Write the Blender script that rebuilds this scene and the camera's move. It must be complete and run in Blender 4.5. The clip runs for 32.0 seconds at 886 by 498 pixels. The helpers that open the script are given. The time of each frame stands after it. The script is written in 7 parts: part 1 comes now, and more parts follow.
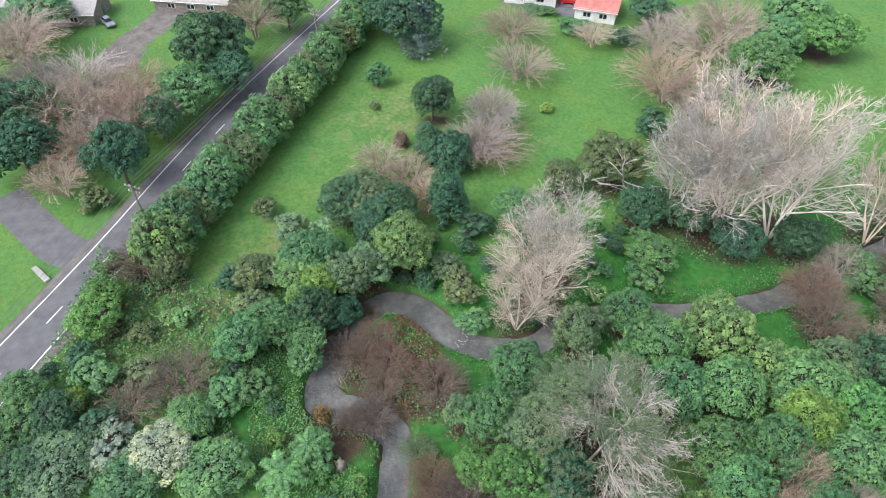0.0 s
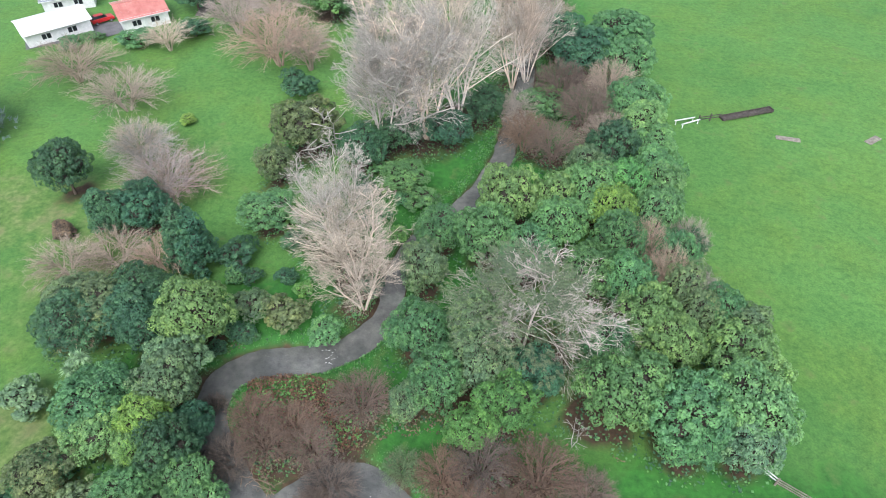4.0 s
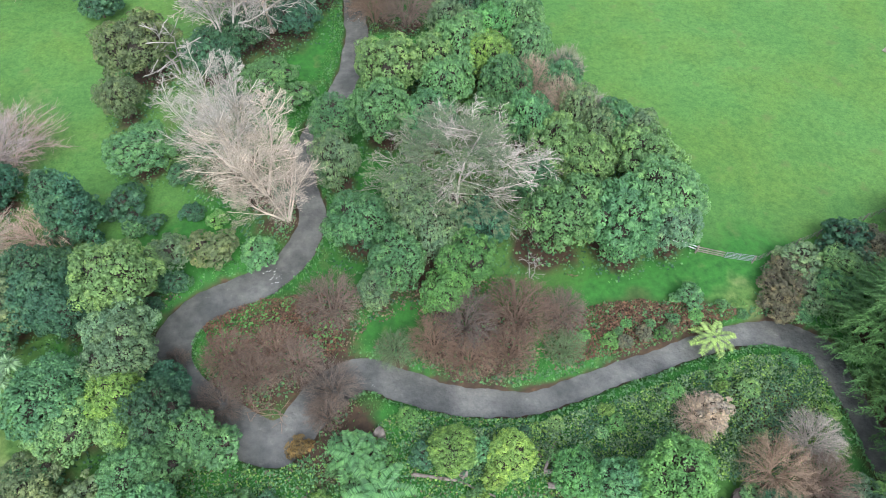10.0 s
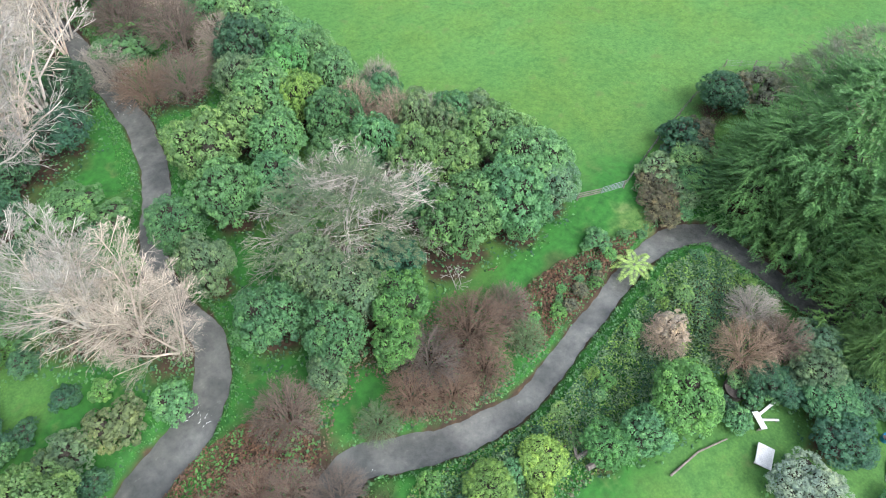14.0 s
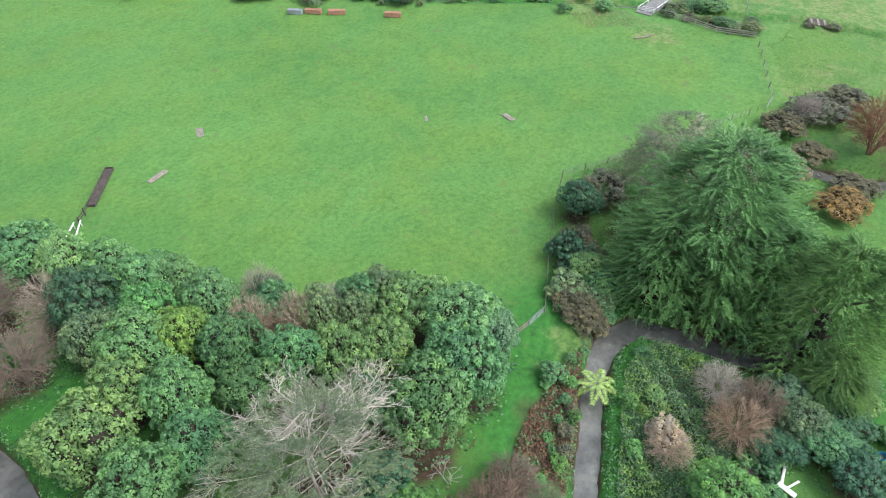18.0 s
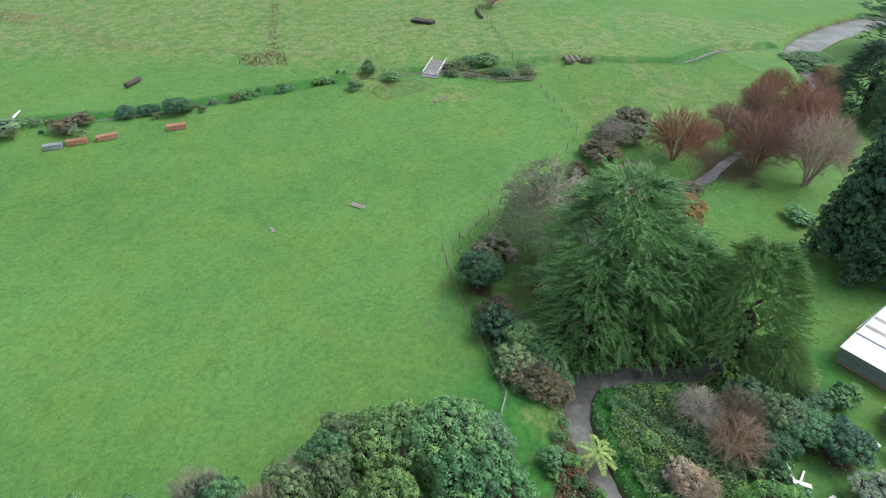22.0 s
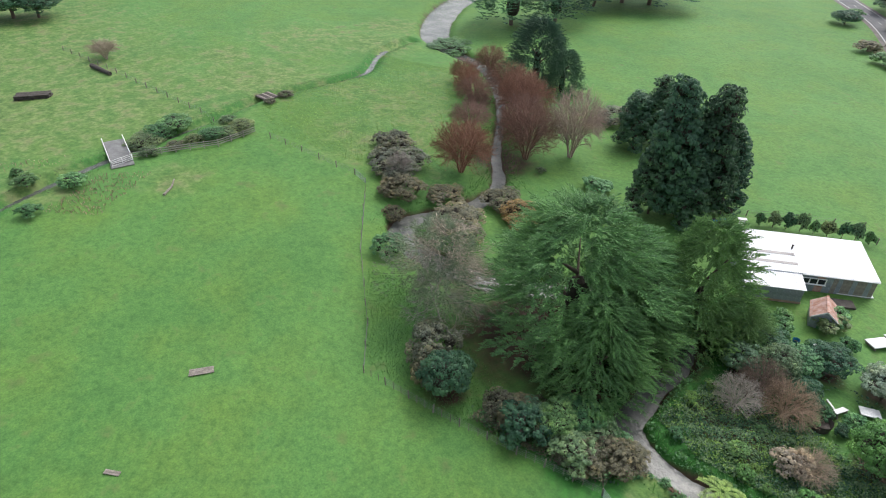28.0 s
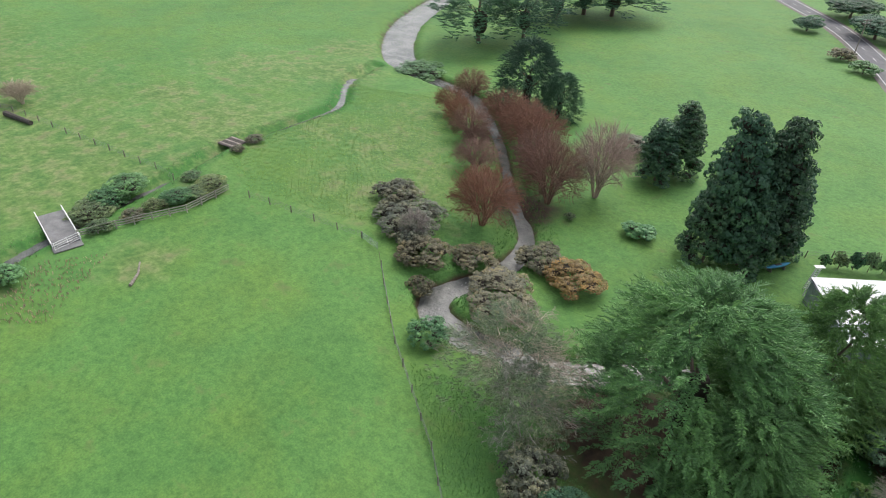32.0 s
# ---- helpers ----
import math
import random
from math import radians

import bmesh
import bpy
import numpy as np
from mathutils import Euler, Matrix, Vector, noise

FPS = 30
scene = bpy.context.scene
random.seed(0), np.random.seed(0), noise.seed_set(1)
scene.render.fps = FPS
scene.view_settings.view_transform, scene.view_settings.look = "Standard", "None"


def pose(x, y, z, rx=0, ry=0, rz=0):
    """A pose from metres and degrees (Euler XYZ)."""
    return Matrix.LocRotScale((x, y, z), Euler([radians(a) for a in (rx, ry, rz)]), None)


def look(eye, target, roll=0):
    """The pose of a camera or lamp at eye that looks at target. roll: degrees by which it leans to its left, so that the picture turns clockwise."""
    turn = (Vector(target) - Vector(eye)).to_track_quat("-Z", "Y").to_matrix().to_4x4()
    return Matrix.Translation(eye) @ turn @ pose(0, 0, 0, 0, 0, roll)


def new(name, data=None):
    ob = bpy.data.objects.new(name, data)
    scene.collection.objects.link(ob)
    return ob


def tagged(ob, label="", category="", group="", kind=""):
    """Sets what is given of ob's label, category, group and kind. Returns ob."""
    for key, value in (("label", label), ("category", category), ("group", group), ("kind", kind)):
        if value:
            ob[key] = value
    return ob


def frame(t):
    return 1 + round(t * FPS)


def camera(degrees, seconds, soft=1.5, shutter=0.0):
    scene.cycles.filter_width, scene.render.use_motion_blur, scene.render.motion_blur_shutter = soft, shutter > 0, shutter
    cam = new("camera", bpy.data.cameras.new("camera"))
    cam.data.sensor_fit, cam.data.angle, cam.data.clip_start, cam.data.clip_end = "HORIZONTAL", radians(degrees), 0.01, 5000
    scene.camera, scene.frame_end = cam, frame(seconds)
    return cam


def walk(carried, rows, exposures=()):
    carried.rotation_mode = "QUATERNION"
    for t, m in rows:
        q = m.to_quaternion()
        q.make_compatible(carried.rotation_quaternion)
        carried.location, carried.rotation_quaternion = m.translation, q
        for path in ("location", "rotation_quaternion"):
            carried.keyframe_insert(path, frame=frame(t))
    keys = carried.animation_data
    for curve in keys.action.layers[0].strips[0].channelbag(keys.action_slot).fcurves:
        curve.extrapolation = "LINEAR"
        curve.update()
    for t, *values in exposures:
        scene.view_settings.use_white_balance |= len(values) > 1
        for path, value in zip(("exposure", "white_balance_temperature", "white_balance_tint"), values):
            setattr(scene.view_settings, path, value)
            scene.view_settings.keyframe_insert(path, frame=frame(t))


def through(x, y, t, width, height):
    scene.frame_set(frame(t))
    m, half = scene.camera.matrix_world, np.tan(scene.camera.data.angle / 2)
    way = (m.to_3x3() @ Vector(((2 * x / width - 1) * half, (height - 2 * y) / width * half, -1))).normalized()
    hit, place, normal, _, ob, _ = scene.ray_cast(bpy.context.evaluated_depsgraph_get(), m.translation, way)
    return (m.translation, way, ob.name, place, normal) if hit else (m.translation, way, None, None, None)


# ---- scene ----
from mathutils import kdtree

cam = camera(69.6, 32.0, soft=1.0)
PATH = [
    (0, (26.03, 18.22, 60.38), (12.852, 23.102, 46.141), -0.04),
    (0.5, (25.14, 15.89, 60.30), (12.536, 22.103, 46.070), 0.05),
    (1, (24.06, 13.61, 60.28), (12.267, 21.210, 46.021), 0.05),
    (1.5, (22.72, 11.14, 60.25), (11.988, 20.126, 45.958), -0.01),
    (2, (20.94, 8.51, 60.20), (11.857, 19.099, 45.873), 0.08),
    (2.5, (18.60, 6.09, 59.74), (11.345, 17.965, 45.373), 0.09),
    (4.5, (5.95, 2.16, 52.94), (2.321, 15.940, 38.910), -0.35),
    (5, (3.49, 0.98, 52.94), (1.705, 15.083, 38.866), -0.28),
    (5.5, (1.39, 0.16, 52.94), (0.593, 14.343, 38.863), -0.21),
    (6, (0.87, 0.06, 52.89), (0.263, 14.227, 38.790), -0.14),
    (6.5, (0.84, 0.06, 52.91), (0.274, 13.816, 38.406), -0.16),
    (7, (0.76, 0.03, 52.97), (0.284, 13.199, 37.927), -0.08),
    (7.5, (0.64, 0.06, 53.07), (0.267, 12.277, 37.242), 0.08),
    (8, (0.47, 0.02, 53.22), (0.211, 11.530, 36.867), 0.27),
    (8.5, (0.27, -0.01, 53.30), (0.104, 11.512, 36.957), 0.45),
    (9, (0.00, -0.00, 53.37), (0.000, 11.527, 37.030), 0.78),
    (9.5, (-0.33, 0.06, 53.54), (0.069, 11.570, 37.187), 1.04),
    (10, (-1.04, 0.15, 53.61), (-0.219, 11.655, 37.269), 1.07),
    (10.5, (-2.23, 0.45, 53.61), (-0.543, 11.884, 37.288), 1.17),
    (11, (-3.43, 0.95, 53.60), (-0.798, 12.217, 37.291), 0.96),
    (11.5, (-4.84, 1.69, 53.56), (-1.422, 12.754, 37.255), 0.92),
    (12, (-6.19, 2.37, 53.37), (-2.011, 13.229, 37.097), 0.83),
    (12.5, (-7.38, 3.41, 53.24), (-2.509, 13.972, 36.973), 0.83),
    (13, (-8.43, 4.47, 53.06), (-2.989, 14.775, 36.809), 0.76),
    (13.5, (-9.38, 5.77, 52.99), (-3.361, 15.743, 36.733), 0.89),
    (15.5, (-12.84, 12.19, 52.13), (-3.484, 20.870, 36.733), 1.06),
    (16, (-13.28, 13.87, 52.13), (-3.147, 22.354, 37.119), 0.94),
    (16.5, (-13.61, 15.37, 52.14), (-2.862, 23.729, 37.492), 0.80),
    (17, (-13.85, 17.20, 52.18), (-2.381, 25.298, 37.934), 0.62),
    (17.5, (-14.31, 19.06, 52.08), (-2.075, 26.855, 38.315), 0.79),
    (18, (-14.71, 20.83, 51.75), (-1.608, 28.189, 38.554), 0.55),
    (18.5, (-14.97, 22.77, 51.58), (-0.967, 29.469, 38.971), 0.22),
    (19, (-15.30, 24.77, 51.10), (-0.335, 30.555, 39.163), 0.02),
    (19.5, (-15.31, 26.85, 50.95), (0.359, 31.449, 39.402), -0.26),
    (20, (-15.20, 29.04, 51.04), (0.818, 32.109, 39.456), -0.44),
    (20.5, (-14.91, 31.26, 50.93), (1.238, 33.508, 39.343), -0.48),
    (21, (-14.27, 33.58, 50.95), (1.911, 35.496, 39.350), -0.44),
    (21.5, (-13.37, 36.15, 51.05), (2.833, 37.777, 39.438), -0.26),
    (22, (-12.21, 38.71, 51.15), (4.033, 39.633, 39.522), -0.27),
    (22.5, (-10.70, 41.42, 51.26), (5.554, 41.084, 39.614), -0.25),
    (23, (-9.09, 44.20, 51.21), (7.074, 42.438, 39.562), -0.21),
    (23.5, (-7.20, 47.02, 51.23), (8.747, 43.902, 39.560), -0.18),
    (24, (-5.04, 49.99, 51.21), (10.704, 46.017, 39.536), -0.04),
    (24.5, (-2.66, 52.56, 51.28), (12.816, 47.702, 39.589), -0.16),
    (25, (-0.17, 55.38, 51.23), (14.809, 49.149, 39.538), -0.07),
    (25.5, (2.42, 57.99, 51.10), (16.927, 50.700, 39.419), 0.03),
    (27.5, (13.38, 66.64, 51.00), (26.517, 56.966, 39.427), 1.06),
    (28, (16.65, 68.21, 50.12), (29.114, 57.516, 38.705), 1.40),
    (28.5, (19.75, 68.89, 49.68), (31.669, 57.524, 38.331), 1.39),
    (29, (22.85, 69.20, 49.21), (34.352, 57.365, 37.914), 1.31),
    (29.5, (25.83, 69.29, 48.89), (37.109, 57.207, 37.626), 1.31),
    (30, (28.70, 69.18, 48.63), (39.888, 56.974, 37.405), 1.33),
    (30.5, (31.41, 68.91, 48.42), (42.526, 56.615, 37.226), 1.39),
    (31, (33.79, 68.50, 48.20), (44.870, 56.135, 37.040), 1.46),
    (31.5, (36.20, 67.59, 48.00), (47.257, 55.185, 36.863), 1.66),
    (32, (39.13, 66.78, 48.44), (50.049, 54.327, 37.229), 1.94),
]
walk(cam, [(t, look(eye, target, roll)) for t, eye, target, roll in PATH], exposures=[(0.0, 1.13, 6100, 13), (6.0, 1.14, 5950, 11), (12.0, 1.3, 5950, 10), (16.0, 1.36, 6100, 9), (20.0, 1.02, 6200, 9), (25.0, 0.83, 6250, 9), (32.0, 0.84, 6450, 11)])

# ---- world and light: a bright overcast sky ----
world = bpy.data.worlds.new("overcast_sky")
scene.world = world
world.use_nodes = True
wn, wl = world.node_tree.nodes, world.node_tree.links
sky = wn.new("ShaderNodeTexSky")
sky.sky_type = "NISHITA"
sky.sun_disc = False
sky.sun_elevation, sky.sun_rotation = radians(52), radians(170)
sky.air_density, sky.dust_density, sky.ozone_density = 1.0, 4.0, 1.0
grey = wn.new("ShaderNodeHueSaturation")
grey.inputs["Saturation"].default_value = 0.4
wl.new(sky.outputs["Color"], grey.inputs["Color"])
wl.new(grey.outputs["Color"], wn["Background"].inputs["Color"])
wn["Background"].inputs["Strength"].default_value = 0.14

sun = new("sun", bpy.data.lights.new("sun", "SUN"))
sun.data.energy, sun.data.angle, sun.data.color = 0.6, radians(35), (1.0, 0.96, 0.9)
sun.matrix_basis = look((10, -56, 74), (0, 0, 0))

# ---- materials ----
def ramp(nodes, links, source, stops):
    node = nodes.new("ShaderNodeValToRGB")
    while len(node.color_ramp.elements) < len(stops):
        node.color_ramp.elements.new(0.5)
    for element, (at, colour) in zip(node.color_ramp.elements, stops):
        element.position, element.color = at, (*colour, 1)
    links.new(source, node.inputs["Fac"])
    return node.outputs["Color"]


def mix(nodes, links, kind, fac, a, b):
    node = nodes.new("ShaderNodeMix")
    node.data_type, node.blend_type = "RGBA", kind
    for socket, value in ((node.inputs[0], fac), (node.inputs[6], a), (node.inputs[7], b)):
        if isinstance(value, (int, float)):
            socket.default_value = value
        elif isinstance(value, tuple):
            socket.default_value = (*value, 1)
        else:
            links.new(value, socket)
    return node.outputs[2]


def noise_of(nodes, links, scale, detail=4, rough=0.55, space="Object"):
    coords = nodes.new("ShaderNodeTexCoord")
    node = nodes.new("ShaderNodeTexNoise")
    node.inputs["Scale"].default_value, node.inputs["Detail"].default_value = scale, detail
    node.inputs["Roughness"].default_value = rough
    links.new(coords.outputs[space], node.inputs["Vector"])
    return node.outputs["Fac"]


def started(name, rough=0.7, metal=0.0):
    m = bpy.data.materials.new(name)
    m.use_nodes = True
    nodes, links = m.node_tree.nodes, m.node_tree.links
    shader = nodes["Principled BSDF"]
    shader.inputs["Roughness"].default_value, shader.inputs["Metallic"].default_value = rough, metal
    shader.inputs["Specular IOR Level"].default_value = 0.3
    return m, nodes, links, shader


def bumped(nodes, links, shader, height, strength, distance=0.05):
    bump = nodes.new("ShaderNodeBump")
    bump.inputs["Strength"].default_value, bump.inputs["Distance"].default_value = strength, distance
    links.new(height, bump.inputs["Height"])
    links.new(bump.outputs["Normal"], shader.inputs["Normal"])


def worn(name, dark, light, scale=3.0, rough=0.7, metal=0.0, grain=25.0, bump=0.3):
    """A surface with stains at one scale and grain at another."""
    m, nodes, links, shader = started(name, rough, metal)
    big, fine = noise_of(nodes, links, scale), noise_of(nodes, links, grain, 3)
    base = ramp(nodes, links, big, [(0.3, dark), (0.7, light)])
    speck = ramp(nodes, links, fine, [(0.3, (0.75, 0.75, 0.75)), (0.7, (1.15, 1.15, 1.15))])
    links.new(mix(nodes, links, "MULTIPLY", 1.0, base, speck), shader.inputs["Base Color"])
    bumped(nodes, links, shader, fine, bump, 0.02)
    return m


def foliage(name, through=0.2, spread=0.4, clumped=False):
    """Leaves: the plant's own colour, varied from leaf to leaf, by patches over the crown and, where clumped, from one head of leaves to the next."""
    m, nodes, links, shader = started(name, 0.5)
    info, piece = nodes.new("ShaderNodeObjectInfo"), nodes.new("ShaderNodeNewGeometry")
    low, high = 1 - spread, 1 + spread
    each = ramp(nodes, links, piece.outputs["Random Per Island"], [(0.0, (low, low, low * 1.05)), (1.0, (high, high * 0.98, high * 0.88))])
    patch = ramp(nodes, links, noise_of(nodes, links, 1.6, 3), [(0.3, (0.72, 0.76, 0.8)), (0.7, (1.22, 1.18, 1.04))])
    tone = mix(nodes, links, "MULTIPLY", 1.0, mix(nodes, links, "MULTIPLY", 1.0, info.outputs["Color"], each), patch)
    if clumped:
        head = nodes.new("ShaderNodeAttribute")
        head.attribute_name = "head"
        tint = ramp(nodes, links, head.outputs["Fac"], [(0.0, (0.68, 0.74, 0.78)), (0.6, (1.0, 1.0, 1.0)), (1.0, (1.45, 1.32, 1.12))])
        tone = mix(nodes, links, "MULTIPLY", 1.0, tone, tint)
    links.new(tone, shader.inputs["Base Color"])
    back = nodes.new("ShaderNodeBsdfTranslucent")
    links.new(tone, back.inputs["Color"])
    blend = nodes.new("ShaderNodeMixShader")
    blend.inputs[0].default_value = through
    links.new(shader.outputs[0], blend.inputs[1])
    links.new(back.outputs[0], blend.inputs[2])
    links.new(blend.outputs[0], nodes["Material Output"].inputs["Surface"])
    return m


def twiggy(name):
    m, nodes, links, shader = started(name, 0.85)
    info, piece = nodes.new("ShaderNodeObjectInfo"), nodes.new("ShaderNodeNewGeometry")
    each = ramp(nodes, links, piece.outputs["Random Per Island"], [(0.0, (0.6, 0.6, 0.6)), (1.0, (1.3, 1.28, 1.25))])
    links.new(mix(nodes, links, "MULTIPLY", 1.0, info.outputs["Color"], each), shader.inputs["Base Color"])
    return m


def meadow(name):
    """Grass of several kinds, soil and litter; the zones come from the sheet's own 'zone' attribute: red tired and tan, green bare soil, blue lush."""
    m, nodes, links, shader = started(name, 0.8)
    zone = nodes.new("ShaderNodeAttribute")
    zone.attribute_name = "zone"
    parts = nodes.new("ShaderNodeSeparateColor")
    links.new(zone.outputs["Color"], parts.inputs["Color"])
    wide, mid, fine = (noise_of(nodes, links, s, d) for s, d in ((0.035, 4), (0.35, 5), (5.0, 4)))
    tuft = noise_of(nodes, links, 1.4, 5, 0.65)
    base = ramp(nodes, links, wide, [(0.3, GRASS_A), (0.7, GRASS_B)])
    yellowing = ramp(nodes, links, noise_of(nodes, links, 0.09, 5, 0.6), [(0.42, (0, 0, 0)), (0.68, (0.75, 0.75, 0.75))])
    base = mix(nodes, links, "MIX", yellowing, base, (0.108, 0.205, 0.042))
    base = mix(nodes, links, "MULTIPLY", 1.0, base, ramp(nodes, links, mid, [(0.3, (0.85, 0.87, 0.83)), (0.72, (1.13, 1.1, 1.02))]))
    base = mix(nodes, links, "MULTIPLY", 1.0, base, ramp(nodes, links, tuft, [(0.32, (0.76, 0.8, 0.76)), (0.5, (1.0, 1.0, 1.0)), (0.72, (1.2, 1.14, 1.05))]))
    base = mix(nodes, links, "MULTIPLY", 1.0, base, ramp(nodes, links, fine, [(0.3, (0.8, 0.82, 0.8)), (0.7, (1.2, 1.18, 1.1))]))
    def patchy(which, edge):
        """The zone's weight, broken up along its edge."""
        add = nodes.new("ShaderNodeMath")
        add.operation = "ADD"
        links.new(parts.outputs[which], add.inputs[0])
        links.new(mid, add.inputs[1])
        return ramp(nodes, links, add.outputs[0], [(0.5 + edge, (0, 0, 0)), (0.95 + edge * 0.5, (1, 1, 1))])
    lush = ramp(nodes, links, tuft, [(0.3, (0.022, 0.10, 0.018)), (0.7, (0.05, 0.2, 0.03))])
    tired = ramp(nodes, links, mid, [(0.34, (0.07, 0.15, 0.036)), (0.5, (0.125, 0.205, 0.06)), (0.66, (0.175, 0.222, 0.092))])
    tired = mix(nodes, links, "MULTIPLY", 1.0, tired, ramp(nodes, links, tuft, [(0.32, (0.68, 0.72, 0.68)), (0.7, (1.28, 1.22, 1.12))]))
    soil = ramp(nodes, links, tuft, [(0.3, (0.035, 0.024, 0.016)), (0.6, (0.075, 0.05, 0.03)), (0.75, (0.13, 0.075, 0.045))])
    base = mix(nodes, links, "MIX", patchy("Blue", 0.1), base, lush)
    base = mix(nodes, links, "MIX", patchy("Red", 0.1), base, tired)
    base = mix(nodes, links, "MIX", patchy("Green", 0.1), base, soil)
    links.new(base, shader.inputs["Base Color"])
    bumped(nodes, links, shader, tuft, 0.6, 0.12)
    return m


def creek_water(name):
    m, nodes, links, shader = started(name, 0.12)
    broad, rip = noise_of(nodes, links, 0.25, 3), noise_of(nodes, links, 2.2, 4, 0.6)
    # broad paler and darker reaches stand in for uneven reflection on the water
    base = ramp(nodes, links, broad, [(0.36, (0.088, 0.092, 0.086)), (0.64, (0.178, 0.18, 0.166))])
    # finer streaks paint ripples and their gloss into the colour
    streak = ramp(nodes, links, noise_of(nodes, links, 1.3, 6, 0.7), [(0.3, (0.74, 0.74, 0.76)), (0.5, (1.0, 1.0, 1.0)), (0.62, (1.12, 1.1, 1.08)), (0.74, (1.7, 1.7, 1.7))])
    base = mix(nodes, links, "MULTIPLY", 1.0, base, streak)
    links.new(base, shader.inputs["Base Color"])
    shader.inputs["Specular IOR Level"].default_value = 0.5
    bumped(nodes, links, shader, rip, 0.8, 0.14)
    return m


GRASS_A, GRASS_B = (0.066, 0.176, 0.044), (0.1, 0.228, 0.061)
LEAF = foliage("leaf")
CROWN = foliage("crown_leaf", 0.12, 0.3, True)
NEEDLE = foliage("needle", 0.1, 0.3)
BARK = twiggy("bark")
GROUND = meadow("meadow_grass")
WATER = creek_water("creek_water")
ASPHALT = worn("asphalt", (0.11, 0.11, 0.115), (0.17, 0.17, 0.175), 0.6, 0.85, 0, 18, 0.3)
GRAVEL = worn("gravel", (0.12, 0.11, 0.1), (0.22, 0.2, 0.18), 0.5, 0.95, 0, 6, 0.6)
LINE = worn("road_paint", (0.62, 0.62, 0.6), (0.8, 0.8, 0.78), 1.5, 0.6, 0, 20, 0.1)
TIMBER = worn("weathered_timber", (0.16, 0.14, 0.12), (0.34, 0.3, 0.26), 2.0, 0.85, 0, 30, 0.4)
DARKWOOD = worn("dark_timber", (0.05, 0.045, 0.04), (0.11, 0.095, 0.085), 2.0, 0.85, 0, 30, 0.4)
REDWOOD = worn("reddish_timber", (0.28, 0.14, 0.09), (0.4, 0.22, 0.15), 1.5, 0.8, 0, 20, 0.3)
WHITEPAINT = worn("white_paint", (0.66, 0.66, 0.65), (0.82, 0.82, 0.81), 2.0, 0.5, 0, 20, 0.1)
ROOFWHITE = worn("white_roofing", (0.7, 0.71, 0.73), (0.84, 0.85, 0.87), 0.6, 0.4, 0, 12, 0.1)
TIN = worn("galvanised_iron", (0.2, 0.22, 0.25), (0.36, 0.39, 0.43), 1.2, 0.5, 0.3, 10, 0.15)
OLDTIN = worn("grey_clear_roofing", (0.3, 0.28, 0.27), (0.42, 0.4, 0.38), 1.2, 0.5, 0.0, 10, 0.15)
RUST = worn("rusted_iron", (0.34, 0.16, 0.1), (0.55, 0.4, 0.36), 1.4, 0.75, 0.1, 8, 0.3)
REDROOF = worn("red_roof_paint", (0.42, 0.14, 0.12), (0.55, 0.24, 0.2), 0.8, 0.5, 0, 14, 0.15)
GLASS = worn("dark_window_glass", (0.015, 0.018, 0.02), (0.03, 0.035, 0.04), 1.0, 0.08, 0, 3, 0.0)
BLUE = worn("blue_plastic", (0.02, 0.16, 0.34), (0.05, 0.3, 0.45), 0.8, 0.35, 0, 8, 0.05)
GREENPAINT = worn("green_paint", (0.05, 0.16, 0.06), (0.08, 0.24, 0.1), 1.2, 0.5, 0, 10, 0.1)
# dark crown cores: the shade deep among twigs and leaves, put into the colour
INNER = worn("inner_shade", (0.03, 0.026, 0.02), (0.06, 0.052, 0.04), 3.0, 0.9, 0, 25, 0.3)
CONCRETE = worn("concrete", (0.3, 0.29, 0.27), (0.45, 0.44, 0.41), 1.0, 0.9, 0, 14, 0.3)
WIRE = worn("wire", (0.2, 0.2, 0.2), (0.3, 0.3, 0.3), 4.0, 0.5, 0.6, 30, 0.0)
REDPAINT = worn("red_car_paint", (0.4, 0.02, 0.02), (0.5, 0.03, 0.03), 1.0, 0.3, 0, 8, 0.0)
WEATHERED = worn("weathered_rail", (0.27, 0.25, 0.215), (0.46, 0.43, 0.38), 2.0, 0.85, 0, 30, 0.4)
BRIDGEDECK = worn("bridge_deck", (0.15, 0.15, 0.15), (0.24, 0.24, 0.235), 0.8, 0.85, 0, 12, 0.3)

# ---- mesh helpers ----
def mesh_of(name, verts, faces, material, smooth=False):
    """One mesh from arrays: verts (n, 3); faces (m, 3) or (m, 4), or a list of such arrays."""
    faces = faces if isinstance(faces, list) else [faces]
    me = bpy.data.meshes.new(name)
    loops = np.concatenate([np.asarray(f, np.int32).ravel() for f in faces])
    sizes = np.concatenate([np.full(len(f), np.shape(f)[1], np.int32) for f in faces])
    me.vertices.add(len(verts))
    me.vertices.foreach_set("co", np.asarray(verts, np.float32).ravel())
    me.loops.add(len(loops))
    me.loops.foreach_set("vertex_index", loops)
    me.polygons.add(len(sizes))
    me.polygons.foreach_set("loop_start", (np.cumsum(sizes) - sizes).astype(np.int32))
    me.polygons.foreach_set("use_smooth", np.full(len(sizes), smooth))
    me.update(calc_edges=True)
    me.validate()
    me.materials.append(material)
    return me


def part(name, shape, material, parent=None, label=""):
    """Links a bmesh or a mesh as one object under a thing or a part."""
    if isinstance(shape, bmesh.types.BMesh):
        me = bpy.data.meshes.new(name)
        shape.to_mesh(me)
        shape.free()
        me.materials.append(material)
        shape = me
    ob = new(name, shape)
    ob.parent = parent
    return tagged(ob, label)


